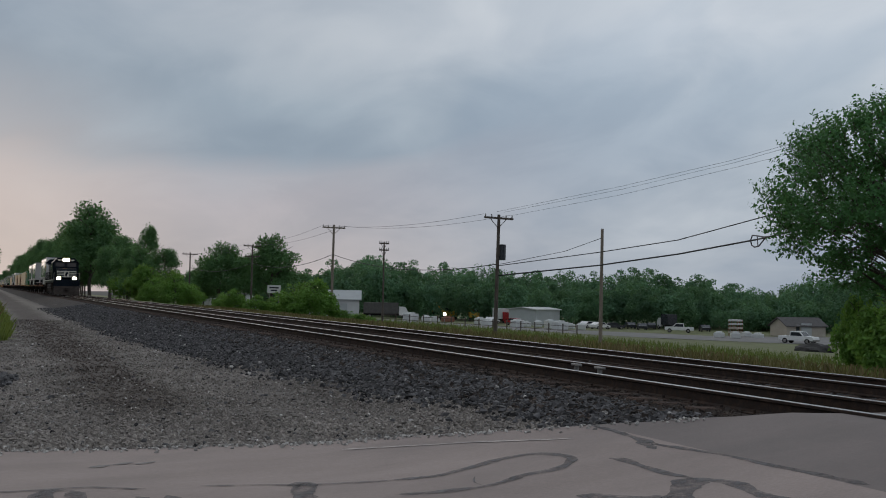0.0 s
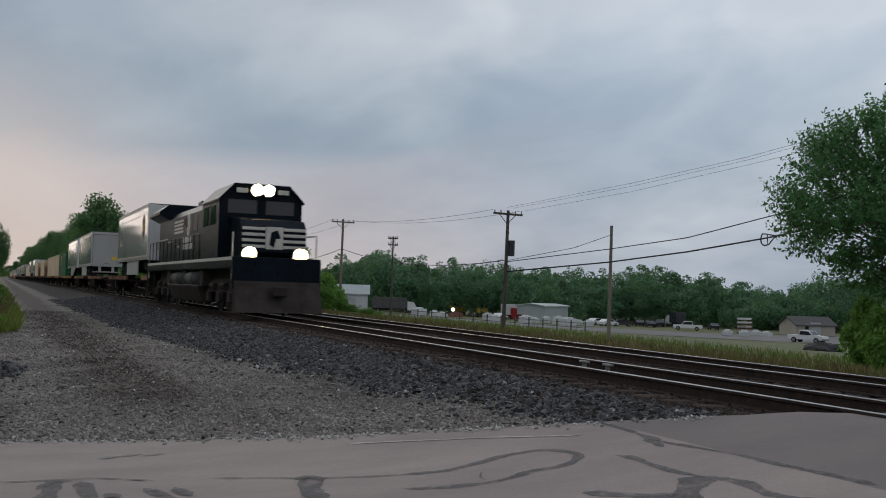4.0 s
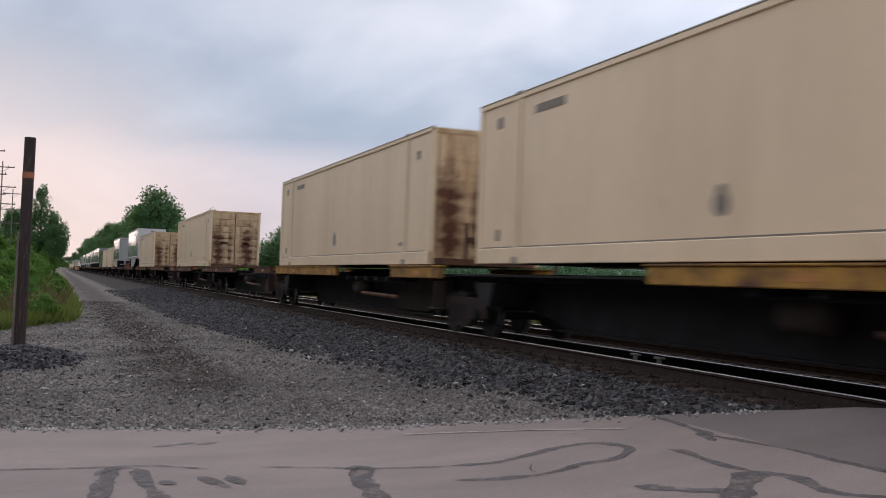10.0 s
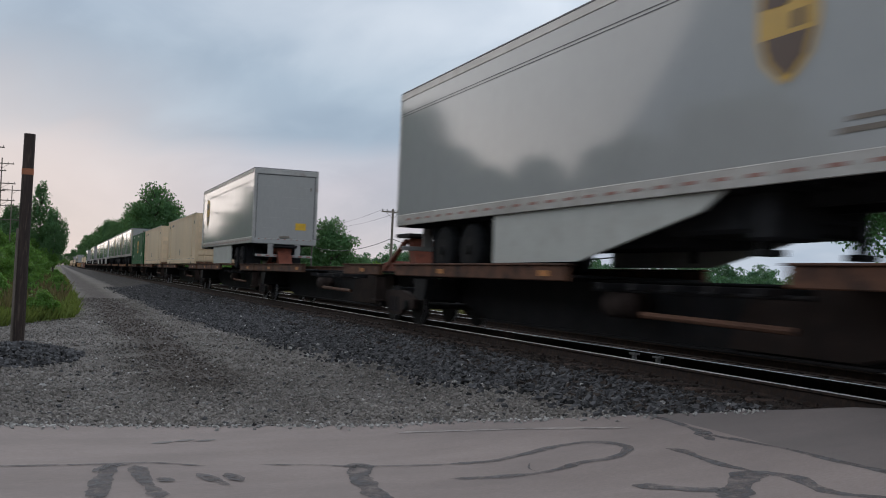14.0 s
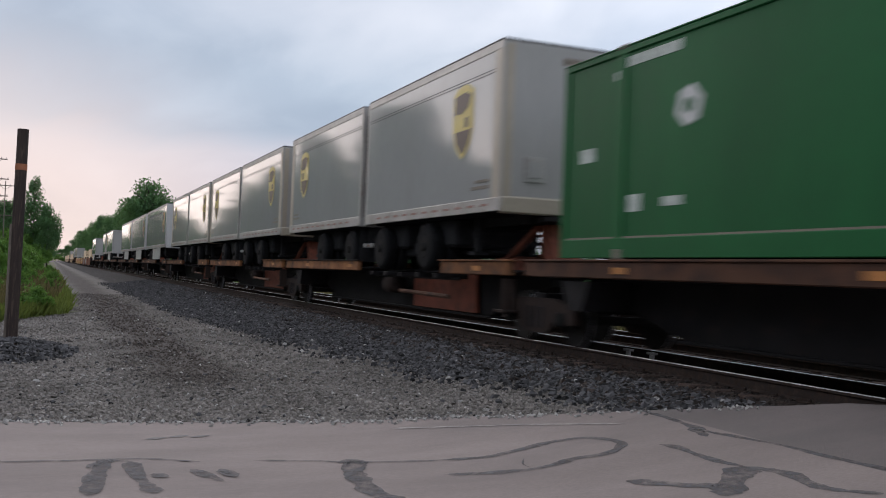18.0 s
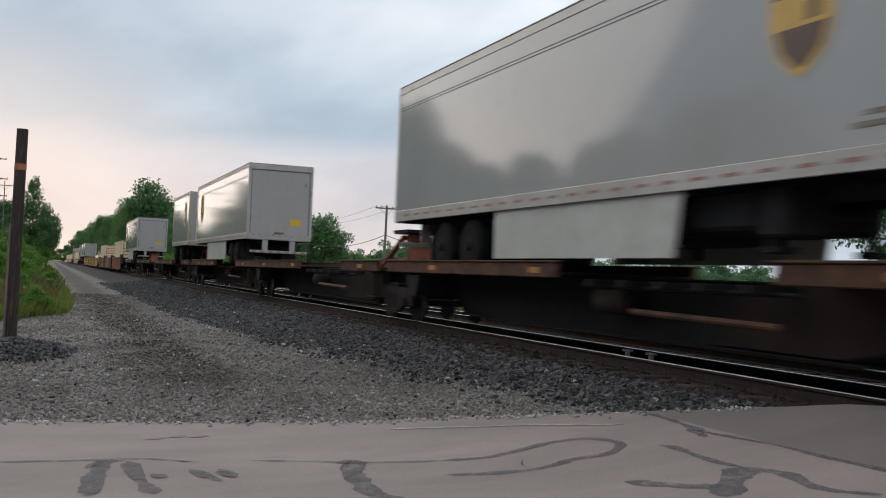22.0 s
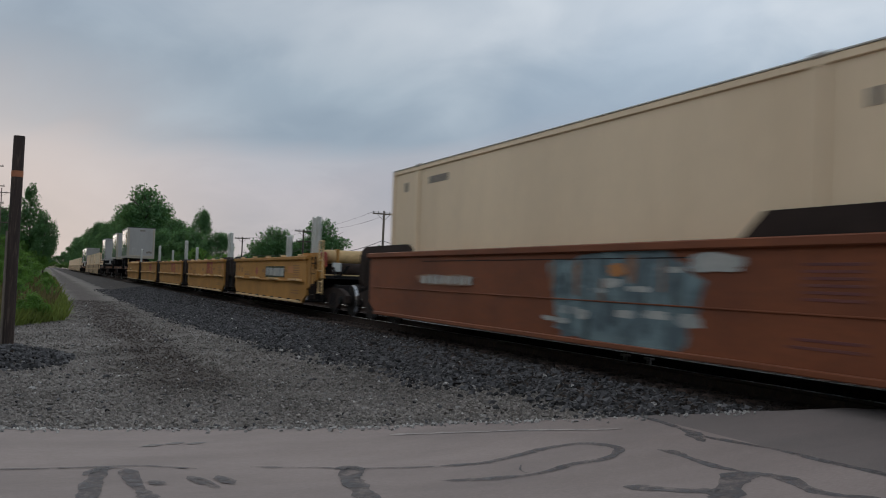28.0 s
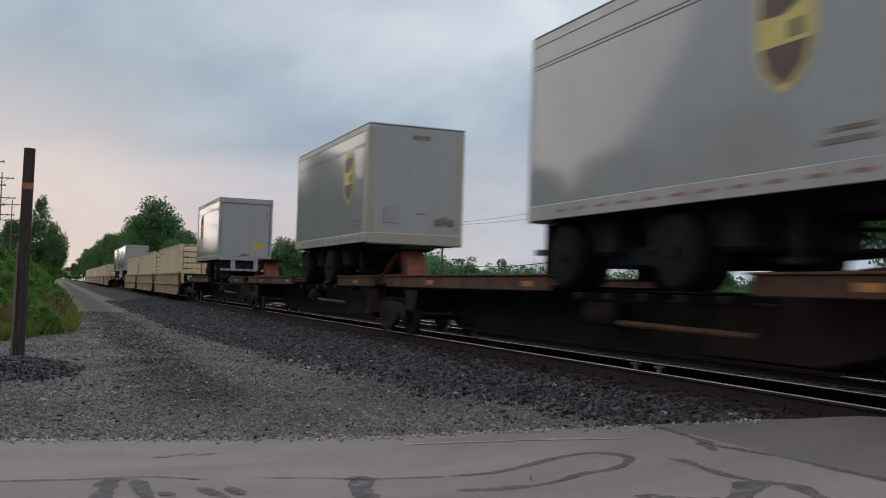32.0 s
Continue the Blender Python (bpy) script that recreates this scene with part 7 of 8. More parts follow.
def limbs(bm, rng, base, top, r, spread, count):
    """A tapered, slightly crooked trunk with limbs."""
    pts = [Vector(base)]
    for k in range(1, 6):
        f = k / 5
        pts.append(Vector(base).lerp(Vector(top), f) + Vector((rng.uniform(-1, 1), rng.uniform(-1, 1), 0)) * 0.06 * spread * (k < 5))
    for k in range(5):
        rod(bm, pts[k], pts[k + 1], r * (1 - 0.17 * k), r * (1 - 0.17 * (k + 1)), 9, caps=False)
    for k in range(count):
        i = rng.integers(1, 5)
        p = pts[i].lerp(pts[i + 1] if i < 5 else pts[i], rng.random())
        a = rng.uniform(0, 6.28)
        q = p + Vector((math.cos(a) * spread * rng.uniform(0.5, 0.95), math.sin(a) * spread * rng.uniform(0.5, 0.95), spread * rng.uniform(0.15, 0.7)))
        mid = p.lerp(q, 0.5) + Vector((0, 0, 0.08 * spread))
        rod(bm, p, mid, r * 0.38, r * 0.25, 6, caps=False)
        rod(bm, mid, q, r * 0.25, r * 0.06, 6, caps=False)


def make_tree(name, seed, h, r, n, size, mat, trunk_r=0.25, low=0.25, blobs=None, label="", category="tree"):
    rng = np.random.default_rng(seed)
    ob = thing(name, Matrix(), label, category)
    bm = B()
    limbs(bm, rng, (0, 0, -0.3), (0, 0, h * 0.82), trunk_r, r * 0.8, 14)
    part("trunk", bm, "bark", ob)
    if blobs is None:
        blobs = [(0, 0, h * (0.5 + low / 2), r * 0.66, h * (1 - low) * 0.40)]
        for k in range(22):
            a, f = rng.uniform(0, 6.28), rng.uniform(0, 1)
            z = h * (low + 0.1) + f * h * (0.80 - low)
            rad = r * (0.72 if f < 0.55 else 0.72 * (1 - (f - 0.55) * 1.5))
            blobs.append((math.cos(a) * rad * rng.uniform(0.6, 1), math.sin(a) * rad * rng.uniform(0.6, 1), z, r * rng.uniform(0.22, 0.42), r * rng.uniform(0.18, 0.34)))
    pts, face = crown_points(rng, blobs, n)
    c = new("crown", quads_mesh("crown", leaves(rng, pts, size, 0.35, face), mat))
    c.parent = ob
    return ob


def stand(template, x, y, z, s, turn, label, group="", sz=None):
    ob = copy_thing(template, pose(x, y, z, 0, 0, turn) @ Matrix.Diagonal((s, s, sz or s, 1)))
    return tagged(ob, label, template["category"], group)


def polar(az, d):
    return d * math.sin(radians(az)), d * math.cos(radians(az))


def on_field(x):
    return profile(x, FIELD)


broad = make_tree("broadleaf_tree", 11, 12.0, 4.6, 17000, 0.30, "leaf_dark", 0.26, 0.2)
tall = make_tree("broadleaf_tree", 12, 14.0, 4.6, 15000, 0.30, "leaf_dark", 0.24, 0.28)
bush = make_tree("bush", 13, 4.0, 2.3, 5000, 0.24, "leaf_bright", 0.08, 0.02, category="bush")
column = make_tree("vine_covered_tree", 14, 16.0, 2.4, 9000, 0.34, "leaf_dark", 0.25, 0.02,
                   [(0, 0, 3.5, 2.3, 3.6), (0.2, 0, 8, 2.1, 3.8), (0, 0.1, 12.2, 1.6, 3.0), (0.3, 0, 15.0, 0.7, 1.6), (-0.5, 0, 14.6, 0.6, 1.2), (-0.9, 0, 10.5, 0.9, 1.4), (0.9, 0, 6.0, 1.4, 2.0)])
WOODS_R = "trees along the railway"
rng_t = np.random.default_rng(5)
for bx, by, bs in ((-5.6, 188, 1.5), (-7.5, 192, 1.7), (-2.2, 184, 1.1)):
    stand(bush, bx, by, 0, bs, bx * 50, "leafy bush beneath the vine-covered tree", "bushes on the verge")
stand(column, -3.5, 190, 0, 1.0, 20, "tall narrow vine-covered tree beside the gravel track", "trees by the track")
stand(broad, -0.9, 186, 0, 0.60, 60, "rounded green tree beside the vine-covered tree", "trees by the track", 0.98)
for q in range(15):
    stand((broad, tall)[q % 2], -62 + 6.2 * q + (0.9 if q % 2 else 0), 905 + 37 * (q % 4), 0, rng_t.uniform(0.9, 1.25), 40 * q, "hazy tree far down the line", "trees far down the line", rng_t.uniform(0.9, 1.35))
for q in range(7):
    stand(bush, -40 + 9 * q, 895, 0, 2.6, 70 * q, "hazy thicket far down the line", "trees far down the line", 1.5)
stand(broad, 17.6, 199, on_field(17), 1.45, 10, "large broadleaf tree standing over the railway woods", WOODS_R, 1.58)
stand(broad, 15.9, 205, on_field(16), 0.75, 200, "broadleaf tree under the large railway tree", WOODS_R, 0.8)
for x, y, s, sz, k in ((17.5, 128, 0.62, 0.62, 0), (19.5, 124, 0.55, 0.55, 1), (20.0, 141, 0.42, 0.86, 1), (18.2, 146, 0.68, 0.68, 0), (17.5, 165, 0.72, 0.72, 0), (20, 172, 0.8, 0.85, 1), (23, 190, 0.95, 1.0, 0),
                       (17.4, 214, 0.7, 0.9, 0), (18.5, 230, 0.95, 1.15, 0), (18.8, 252, 1.0, 1.3, 1), (18.5, 272, 1.0, 1.3, 0), (19, 296, 1.05, 1.35, 1), (18.0, 325, 1.05, 1.4, 0), (18.5, 355, 1.1, 1.5, 0),
                       (18.0, 390, 1.1, 1.45, 1), (18.2, 430, 1.15, 1.6, 0), (18, 475, 1.2, 1.5, 1), (17.6, 530, 1.2, 1.65, 0), (17, 590, 1.25, 1.65, 0), (16.6, 660, 1.3, 1.6, 1),
                       (16.4, 740, 1.35, 1.7, 0), (26, 210, 1.0, 1.1, 0), (27, 250, 1.1, 1.2, 1), (26, 310, 1.1, 1.3, 0), (27, 380, 1.2, 1.4, 0)):
    stand((broad, tall)[k], x, y, on_field(x), s * rng_t.uniform(0.95, 1.05), rng_t.uniform(0, 360), "dense green broadleaf tree in the woods along the railway", WOODS_R, sz * rng_t.uniform(0.95, 1.05))
for x, y, s in ((16.8, 113, 0.8), (18.6, 110, 0.95), (20.5, 112, 0.7), (17.0, 119, 1.2), (19.0, 117, 1.1), (22.0, 118, 0.75), (17.0, 138, 1.2), (23.5, 108, 0.55)):
    stand(bush, x, y, on_field(x), s, rng_t.uniform(0, 360), "leafy green bush at the edge of the railway woods", "bushes beyond the tracks")
for az, d, s, sz in ((16.5, 86, 0.95, 0.85), (17.4, 84, 0.9, 0.95), (18.1, 88, 0.7, 0.75), (13.0, 92, 0.55, 0.6), (14.2, 90, 0.6, 0.5), (15.0, 95, 0.55, 0.5), (19.4, 88, 0.65, 0.35), (20.4, 87, 0.7, 0.3), (12.2, 96, 0.5, 0.45)):
    x, y = polar(az, d)
    stand(bush, x, y, on_field(x), s, rng_t.uniform(0, 360), "bright green bush in the grass beyond the tracks", "bushes beyond the tracks", sz)
for az, d, k, s, sz in ((12.1, 172, 0, 1.12, 1.02), (15.0, 168, 0, 1.1, 1.17), (13.5, 176, 1, 0.8, 0.76), (10.3, 190, 0, 0.62, 0.6), (16.8, 190, 1, 0.75, 0.62), (11.2, 178, 0, 0.75, 0.75)):
    x, y = polar(az, d)
    stand((broad, tall)[k], x, y, on_field(x) - 0.3, s, rng_t.uniform(0, 360), "dark green field tree beyond the tracks", "field trees", sz)
for x, y, s in ((-3.4, 62, 0.6), (-4.6, 70, 0.8), (-3.6, 84, 0.75), (-5.6, 95, 1.1), (-4.2, 110, 0.9), (-6.5, 52, 0.7), (-3.9, 130, 1.0), (-6.0, 150, 1.4), (-3.4, 160, 0.9), (-2.6, 45, 0.35), (-2.2, 38, 0.3), (-3.0, 33, 0.4), (-1.6, 55, 0.4), (-2.0, 74, 0.5), (-1.8, 98, 0.6), (-4.2, 40, 0.6), (-5.2, 33, 0.7)):
    stand(bush, x, y, 0, s, rng_t.uniform(0, 360), "leafy green bush on the grass verge", "bushes on the verge")
for q in range(26):
    y = 27 + 3.1 * q
    stand(bush, 0.05 - 0.9 * rng_t.random() ** 2 * 4 - max(0, 31 - y) * 0.35, y, 0, rng_t.uniform(0.10, 0.30), 50 * q, "low leafy weed clump on the verge", "weed clumps on the verge", rng_t.uniform(0.12, 0.30))
for k in range(46):
    x, y = -16 - 7 * rng_t.random() - 3 * (k % 2), -25 + 6.3 * k
    if x < -0.055 * y - 5.5:
        stand((broad, tall)[k % 2], x, y, 0, rng_t.uniform(0.75, 1.0), rng_t.uniform(0, 360), "broadleaf tree on the camera's side of the railway", "trees behind the lot")

# added row, mostly out of view, that darkens what the far trailers mirror
for k in range(52):
    y = 60 + 15 * k
    x = -0.07 * y - 3.5 - 2 * (k % 2) if y < 190 else -7.5 - 3.5 * (k % 3)
    stand((broad, tall)[k % 2], x, y, 0, rng_t.uniform(0.8, 1.0), rng_t.uniform(0, 360), "broadleaf tree added beside the service track for reflections", "trees by the track", rng_t.uniform(1.05, 1.3) if y < 190 else rng_t.uniform(0.75, 0.95))

# maple beside the crossing: limbs that fork outwards, each twig end a sprig of leaves that points up and out
rng_m = np.random.default_rng(21)
mx, my = polar(51.2, 50.0)
mg = on_field(mx)
maple = thing("maple_tree", pose(mx, my, mg), "large green maple tree with ragged leafy sprigs", "tree")
M_MID = np.array([0.0, 0.0, 6.3 - mg])
bm = B()
limbs(bm, rng_m, (0, 0, -0.3), (0.3, 0, 11.5), 0.36, 4.2, 12)
tips, ways = [], []
while len(tips) < 3300:
    d = rng_m.normal(size=3)
    d /= np.linalg.norm(d)
    outer = rng_m.random() < 0.62
    if noise.noise(Vector(d) * 2.6) + 0.5 * noise.noise(Vector(d) * 6.1) < (-0.18 if d[2] > -0.35 else -0.02):
        continue
    f = rng_m.uniform(0.84, 1.0) if outer else rng_m.uniform(0.35, 0.85)
    f += rng_m.uniform(0.04, 0.13) if rng_m.random() < 0.10 else 0
    f *= 1 + 0.12 * noise.noise(Vector(d) * 3.7 + Vector((5, 1, 2)))
    p = M_MID + d * f * np.array([6.4, 6.4, 5.2 if d[2] > 0 else 4.4]) * (1 - 0.16 * max(0, d[2] - 0.25))
    way = d * 0.7 + np.array([0, 0, 0.62]) + rng_m.normal(size=3) * 0.15
    tips.append(p)
    ways.append(way / np.linalg.norm(way))
tips, ways = np.array(tips), np.array(ways)
for k in range(0, 3300, 44):
    p = Vector(tips[k])
    root = Vector((0.1, 0, max(2.2, min(11.5, p.z * 0.62))))
    mid = root.lerp(p, 0.55) + Vector((0, 0, 0.35))
    rod(bm, root, mid, 0.06, 0.03, 6, caps=False)
    rod(bm, mid, p, 0.03, 0.01, 5, caps=False)
    for q in (k + 5, k + 11):
        rod(bm, mid, Vector(tips[q % 3300]).lerp(mid, 0.55), 0.03, 0.012, 4, caps=False)
part("trunk", bm, "bark", maple)
sprigs = []
for k in range(17):
    f = k / 16
    swell = 0.10 * math.sin(math.pi * (0.25 + 0.7 * f)) + 0.015
    at = tips + ways * (0.95 * f) + rng_m.normal(size=tips.shape) * swell
    sprigs.append(leaves(rng_m, at, 0.22 - 0.07 * f, 0.0, ways * 0.4 + (tips - M_MID) / 7.0, 0.8))
mc = new("crown", quads_mesh("crown", np.concatenate(sprigs), "leaf"))
mc.parent = maple
bm = B()
for k in range(0, 3300, 3):
    p, w = Vector(tips[k]), Vector(ways[k])
    rod(bm, p - w * 0.5, p + w * 0.7, 0.018, 0.006, 3, caps=False)
tagged(part("twig", bm, "bark", maple), kind="stuff")
for az, d, s, sz in ((48.3, 50, 0.6, 0.95), (49.3, 47, 0.7, 0.8), (50.6, 46, 0.8, 0.9), (52.0, 45, 0.9, 0.9), (49.9, 58, 0.85, 1.2), (51.6, 56, 1.1, 1.3)):
    x, y = polar(az, d)
    stand(bush, x, y, on_field(x), s, rng_t.uniform(0, 360), "leafy bush under the maple tree", "bushes under the maple", sz)

# far woods: one mass of foliage
rng_w = np.random.default_rng(8)
WAZ = [14, 17, 19.2, 20.5, 21.6, 22.9, 24.2, 27.2, 28.3, 30.9, 32.9, 34.2, 36.2, 37.4, 38.7, 40.3, 41.1, 42.7, 44.2, 45.4, 48, 56]
WEL = [1.5, 1.5, 2.1, 2.6, 2.2, 1.95, 1.8, 2.0, 1.75, 1.6, 1.5, 1.3, 1.95, 1.85, 1.5, 1.65, 0.8, 0.75, 0.7, 1.4, 1.6, 1.7]
clouds = []
for row, (dist, drop, num) in enumerate(((270, -0.12, 66), (256, 0.1, 60), (243, 0.55, 56), (234, 1.0, 48))):
    for k in range(num):
        az = 13 + 43 * (k + rng_w.uniform(-0.4, 0.4)) / num
        d = dist + rng_w.uniform(-6, 6)
        x, y = polar(az, d)
        g = on_field(x)
        top = 1.6 + d * math.tan(radians(np.interp(az, WAZ, WEL) - drop * rng_w.uniform(0.5, 1.3)))
        hh = max(top - g, 3.0) * rng_w.uniform(0.86, 1.08)
        w = rng_w.uniform(2.4, 5.2)
        bl = [(x, y, g + hh * 0.42, w, hh * 0.40)]
        for _ in range(11):
            a, f = rng_w.uniform(0, 6.28), rng_w.uniform(0.2, 1.0)
            rr = w * 0.95 * math.sqrt(max(0.08, 1 - (f * 1.05 - 0.45) ** 2 * 2.2))
            bl.append((x + math.cos(a) * rr, y + math.sin(a) * rr, g + hh * (0.12 + 0.78 * f), w * rng_w.uniform(0.26, 0.42), w * rng_w.uniform(0.22, 0.36)))
        at, face = crown_points(rng_w, bl, 1800, 0.9, 0.10)
        clouds.append(leaves(rng_w, at, 0.55, 0.5, face, 0.6))
tagged(new("far_woods", quads_mesh("far_woods", np.concatenate(clouds), "woods")), "dense dark green woods behind the far yard, tinted bluish for haze", "woods", kind="stuff")


# grass and weeds
def blades(name, n, place, size, mat, label, seed):
    rng = np.random.default_rng(seed)
    at = np.array([place(rng) for _ in range(n)])
    a = np.stack([rng.normal(size=n) * 0.35, rng.normal(size=n) * 0.35, np.ones(n)], 1)
    s = (size * rng.uniform(0.4, 1.35, n))[:, None]
    b = rng.normal(size=(n, 3)) * (1, 1, 0)
    b /= np.linalg.norm(b, axis=1, keepdims=True) + 1e-9
    w = s * 0.09
    pts = np.stack([at - b * w, at + b * w, at + a * s + b * w * 0.2, at + a * s - b * w * 0.2], 1)
    return tagged(new(name, quads_mesh(name, pts, mat)), label, "grass", kind="stuff")


def verge_spot(rng):
    y = 22 + 110 * rng.random() ** 1.7
    x = 0.15 - max(0, (31 - y) * 0.3) + smoothstep(24, 36, y) * 0.55 - abs(rng.normal()) * (1.2 + 0.03 * y)
    return x, y, 0.0


def weeds_spot(rng):
    y = -5 + 95 * rng.random()
    x = 16.0 + 9 * rng.random() ** 1.5
    return x, y, profile(x, FIELD)


def field_spot(rng):
    y = 5 + 130 * rng.random()
    x = 22 + 40 * rng.random()
    return x, y, profile(x, FIELD)


blades("verge_grass", 34000, verge_spot, 0.34, "blade_verge", "tall green grass on the verge", 31)
blades("verge_weeds", 9000, lambda rng: (lambda p: (p[0] - 0.5, p[1] + 1, 0.0))(verge_spot(rng)), 0.6, "blade_dry", "dry brown weed stalks on the verge", 35)
blades("trackside_weeds", 26000, weeds_spot, 0.32, "blade", "green weeds beside the far track", 32)
blades("dry_weeds", 22000, weeds_spot, 0.5, "blade_dry", "dry reddish weed stalks beside the far track", 33)
blades("field_grass", 16000, field_spot, 0.5, "blade", "rough green field grass", 34)
for t in (broad, tall, bush, column):
    drop_template(t)

# ---- post by the lot ----
post = thing("wooden_post", pose(-0.61, 18.69, 0.0, 0, 0.4, 0), "dark cut-off wooden post with an orange band", "post")
bm = B()
rod(bm, (0, 0, -0.3), (0.0, 0, 3.89), 0.105, 0.096, 20)
part("shaft", bm, "post_wood", post, smooth=False)
bm = B()
rod(bm, (0, 0, 3.16), (0, 0, 3.27), 0.102, 0.102, 20)
part("painted_band", bm, "band", post, "faded orange band")
part("conduit", boxes((-0.13, -0.085, -0.06, -0.02, 0.0, 2.2), b=0.01), "pole_grey", post, "pale strip along the post")


# ---- poles and wires ----
def pole(name, x, y, top, arms, mat, label, r=0.14, base=None, can=False, lean=0.0):
    base = on_field(x) if base is None else base
    ob = thing(name, pose(x, y, base, 0, lean, 0), label, "utility pole", "utility poles")
    h = top - base
    bm = B()
    rod(bm, (0, 0, -0.4), (0, 0, h), r, r * 0.72, 12)
    part("shaft", bm, mat, ob)
    for drop, half in arms:
        arm = part("crossarm", boxes((-half, half, -0.06, 0.06, h - drop - 0.07, h - drop + 0.07)), mat, ob)
        bm = B()
        for q in (-0.92, -0.5, 0.5, 0.92):
            rod(bm, (half * q, 0, h - drop + 0.07), (half * q, 0, h - drop + 0.26), 0.05, 0.035, 8)
        part("insulator", bm, "rim", arm)
        bm = B()
        for s in (-1, 1):
            rod(bm, (s * half * 0.6, 0.07, h - drop), (0, 0.07, h - drop - 0.7), 0.025, None, 6)
        part("arm_brace", bm, mat, arm)
    if can:
        bm = B()
        rod(bm, (0.32, -0.1, h - 3.2), (0.32, -0.1, h - 2.1), 0.24, None, 16)
        part("transformer", bm, "car_dark", ob, "dark cylindrical transformer")
        part("bracket", boxes((0.05, 0.3, -0.14, -0.06, h - 2.9, h - 2.4)), mat, ob)
    return ob


def at_polar(az, elev, d):
    x, y = polar(az, d)
    return Vector((x, y, 1.6 + d * math.tan(radians(elev))))


PA, PB, PCC, PD, PE, PF = (at_polar(28.2, 4.81, 68), at_polar(18.52, 3.99, 98), at_polar(34.34, 4.05, 73), at_polar(21.54, 3.07, 103), at_polar(13.88, 2.69, 132), at_polar(10.39, 2.13, 168))
pole("utility_pole", PA.x, PA.y, PA.z, [(0.25, 1.15)], "pole_wood", "dark wooden utility pole with crossarm and transformer", 0.15, can=True, lean=0.9)
pole("utility_pole", PB.x, PB.y, PB.z, [(0.3, 1.2)], "pole_grey", "weathered wooden utility pole with one crossarm", 0.15, lean=0.4)
pole("utility_pole", PCC.x, PCC.y, PCC.z, [], "pole_grey", "bare weathered wooden pole without crossarm", 0.15, lean=0.3)
pole("utility_pole", PD.x, PD.y, PD.z, [(0.2, 0.55), (0.9, 0.55)], "pole_wood", "slim dark utility pole with short crossarms", 0.11)
pole("utility_pole", PE.x, PE.y, PE.z, [(0.2, 1.2), (1.6, 1.0)], "pole_wood", "dark wooden utility pole with two crossarms", 0.14)
pole("utility_pole", PF.x, PF.y, PF.z, [(0.3, 1.3)], "pole_wood", "distant wooden utility pole with one crossarm", 0.14)
for az, el, d in ((-3.1, 5.6, 150), (-2.53, 4.14, 185), (-3.72, 6.5, 128)):
    q = at_polar(az, el, d)
    pole("power_pole", q.x, q.y, q.z, [(0.8, 1.6), (3.6, 1.9), (6.0, 1.9)], "pole_grey", "tall slim power line pole with wide crossarms", 0.11, base=0.0)


def wire(name, pts, r, label, sag=0.0, mat="cable"):
    fine = []
    for a, b in zip(pts, pts[1:]):
        for k in range(12):
            f = k / 12
            p = Vector(a).lerp(Vector(b), f)
            p.z -= sag * 4 * f * (1 - f)
            fine.append(p)
    fine.append(Vector(pts[-1]))
    return solid(name, tube(fine, r), mat, label, "wire", "overhead wires")


def span(rows, d0, d1):
    """A wire through directions (azimuth, height angle), its distance going from d0 to d1."""
    n = len(rows) - 1
    return [at_polar(az, el, d0 + (d1 - d0) * k / n) for k, (az, el) in enumerate(rows)]


thick = span([(28.3, 1.2), (34.2, 1.91), (38.7, 2.62), (43.03, 3.48), (45.13, 3.99), (49.66, 5.06), (60, 7.6)], 68, 46)
wire("messenger_cable", thick, 0.05, "thick black overhead cable")
wire("overhead_wire", span([(28.3, 1.78), (34.19, 2.67), (38.69, 3.43), (44.68, 5.12), (60, 9.5)], 68, 46), 0.03, "thin black overhead wire")
for rows, r in (([(28.2, 4.98), (35.45, 6.53), (41.78, 7.99), (46.0, 9.12), (60, 12.6)], 0.009), ([(28.6, 4.95), (35.45, 6.35), (41.78, 7.82), (46.0, 8.95), (60, 12.3)], 0.008), ([(29.04, 4.76), (35.45, 6.04), (41.78, 7.54), (46.0, 8.53), (60, 11.9)], 0.008)):
    wire("overhead_wire", span(rows, 68, 44), r, "fine black overhead power wire")
wire("overhead_wire", span([(28.4, 1.87), (32.2, 2.7), (34.3, 3.49)], 68, 73), 0.02, "thin wire between two poles")
for dx in (-1.05, 1.05):
    wire("overhead_wire", [PA + Vector((dx, 0, 0.0)), PB + Vector((dx, 0, -0.1)), PE + Vector((dx, 0, 0)), PF + Vector((dx, 0, -0.1))], 0.012, "fine overhead wire between pole tops", 0.5)
wire("overhead_wire", [PA + Vector((0, 0, -3.5)), PB + Vector((0, 0, -3.0)), PE + Vector((0, 0, -2.5)), PF + Vector((0, 0, -2.5))], 0.03, "low overhead cable between poles", 0.9)
ring = thing("cable_snowshoe", Matrix.Translation(thick[3]), "black cable storage loop hung on the overhead cable", "cable loop")
bm = B()
ang = math.atan2(thick[4].y - thick[3].y, thick[4].x - thick[3].x)
ux, uy = math.cos(ang), math.sin(ang)
loop = [(-0.75, 0.0), (-0.55, 0.26), (-0.1, 0.22), (0.75, 0.1), (1.3, 0.12), (0.75, -0.05), (0.2, -0.38), (-0.3, -0.42), (-0.65, -0.28), (-0.75, 0.0)]
bm = tube([(ux * a, uy * a, b) for a, b in loop], 0.04)
part("coiled_cable", bm, "cable", ring)
bm = B()
rod(bm, (0, 0, 0.2), (ux * 0.1, uy * 0.1, -0.4), 0.03, None, 6)
part("stay", bm, "cable", ring)

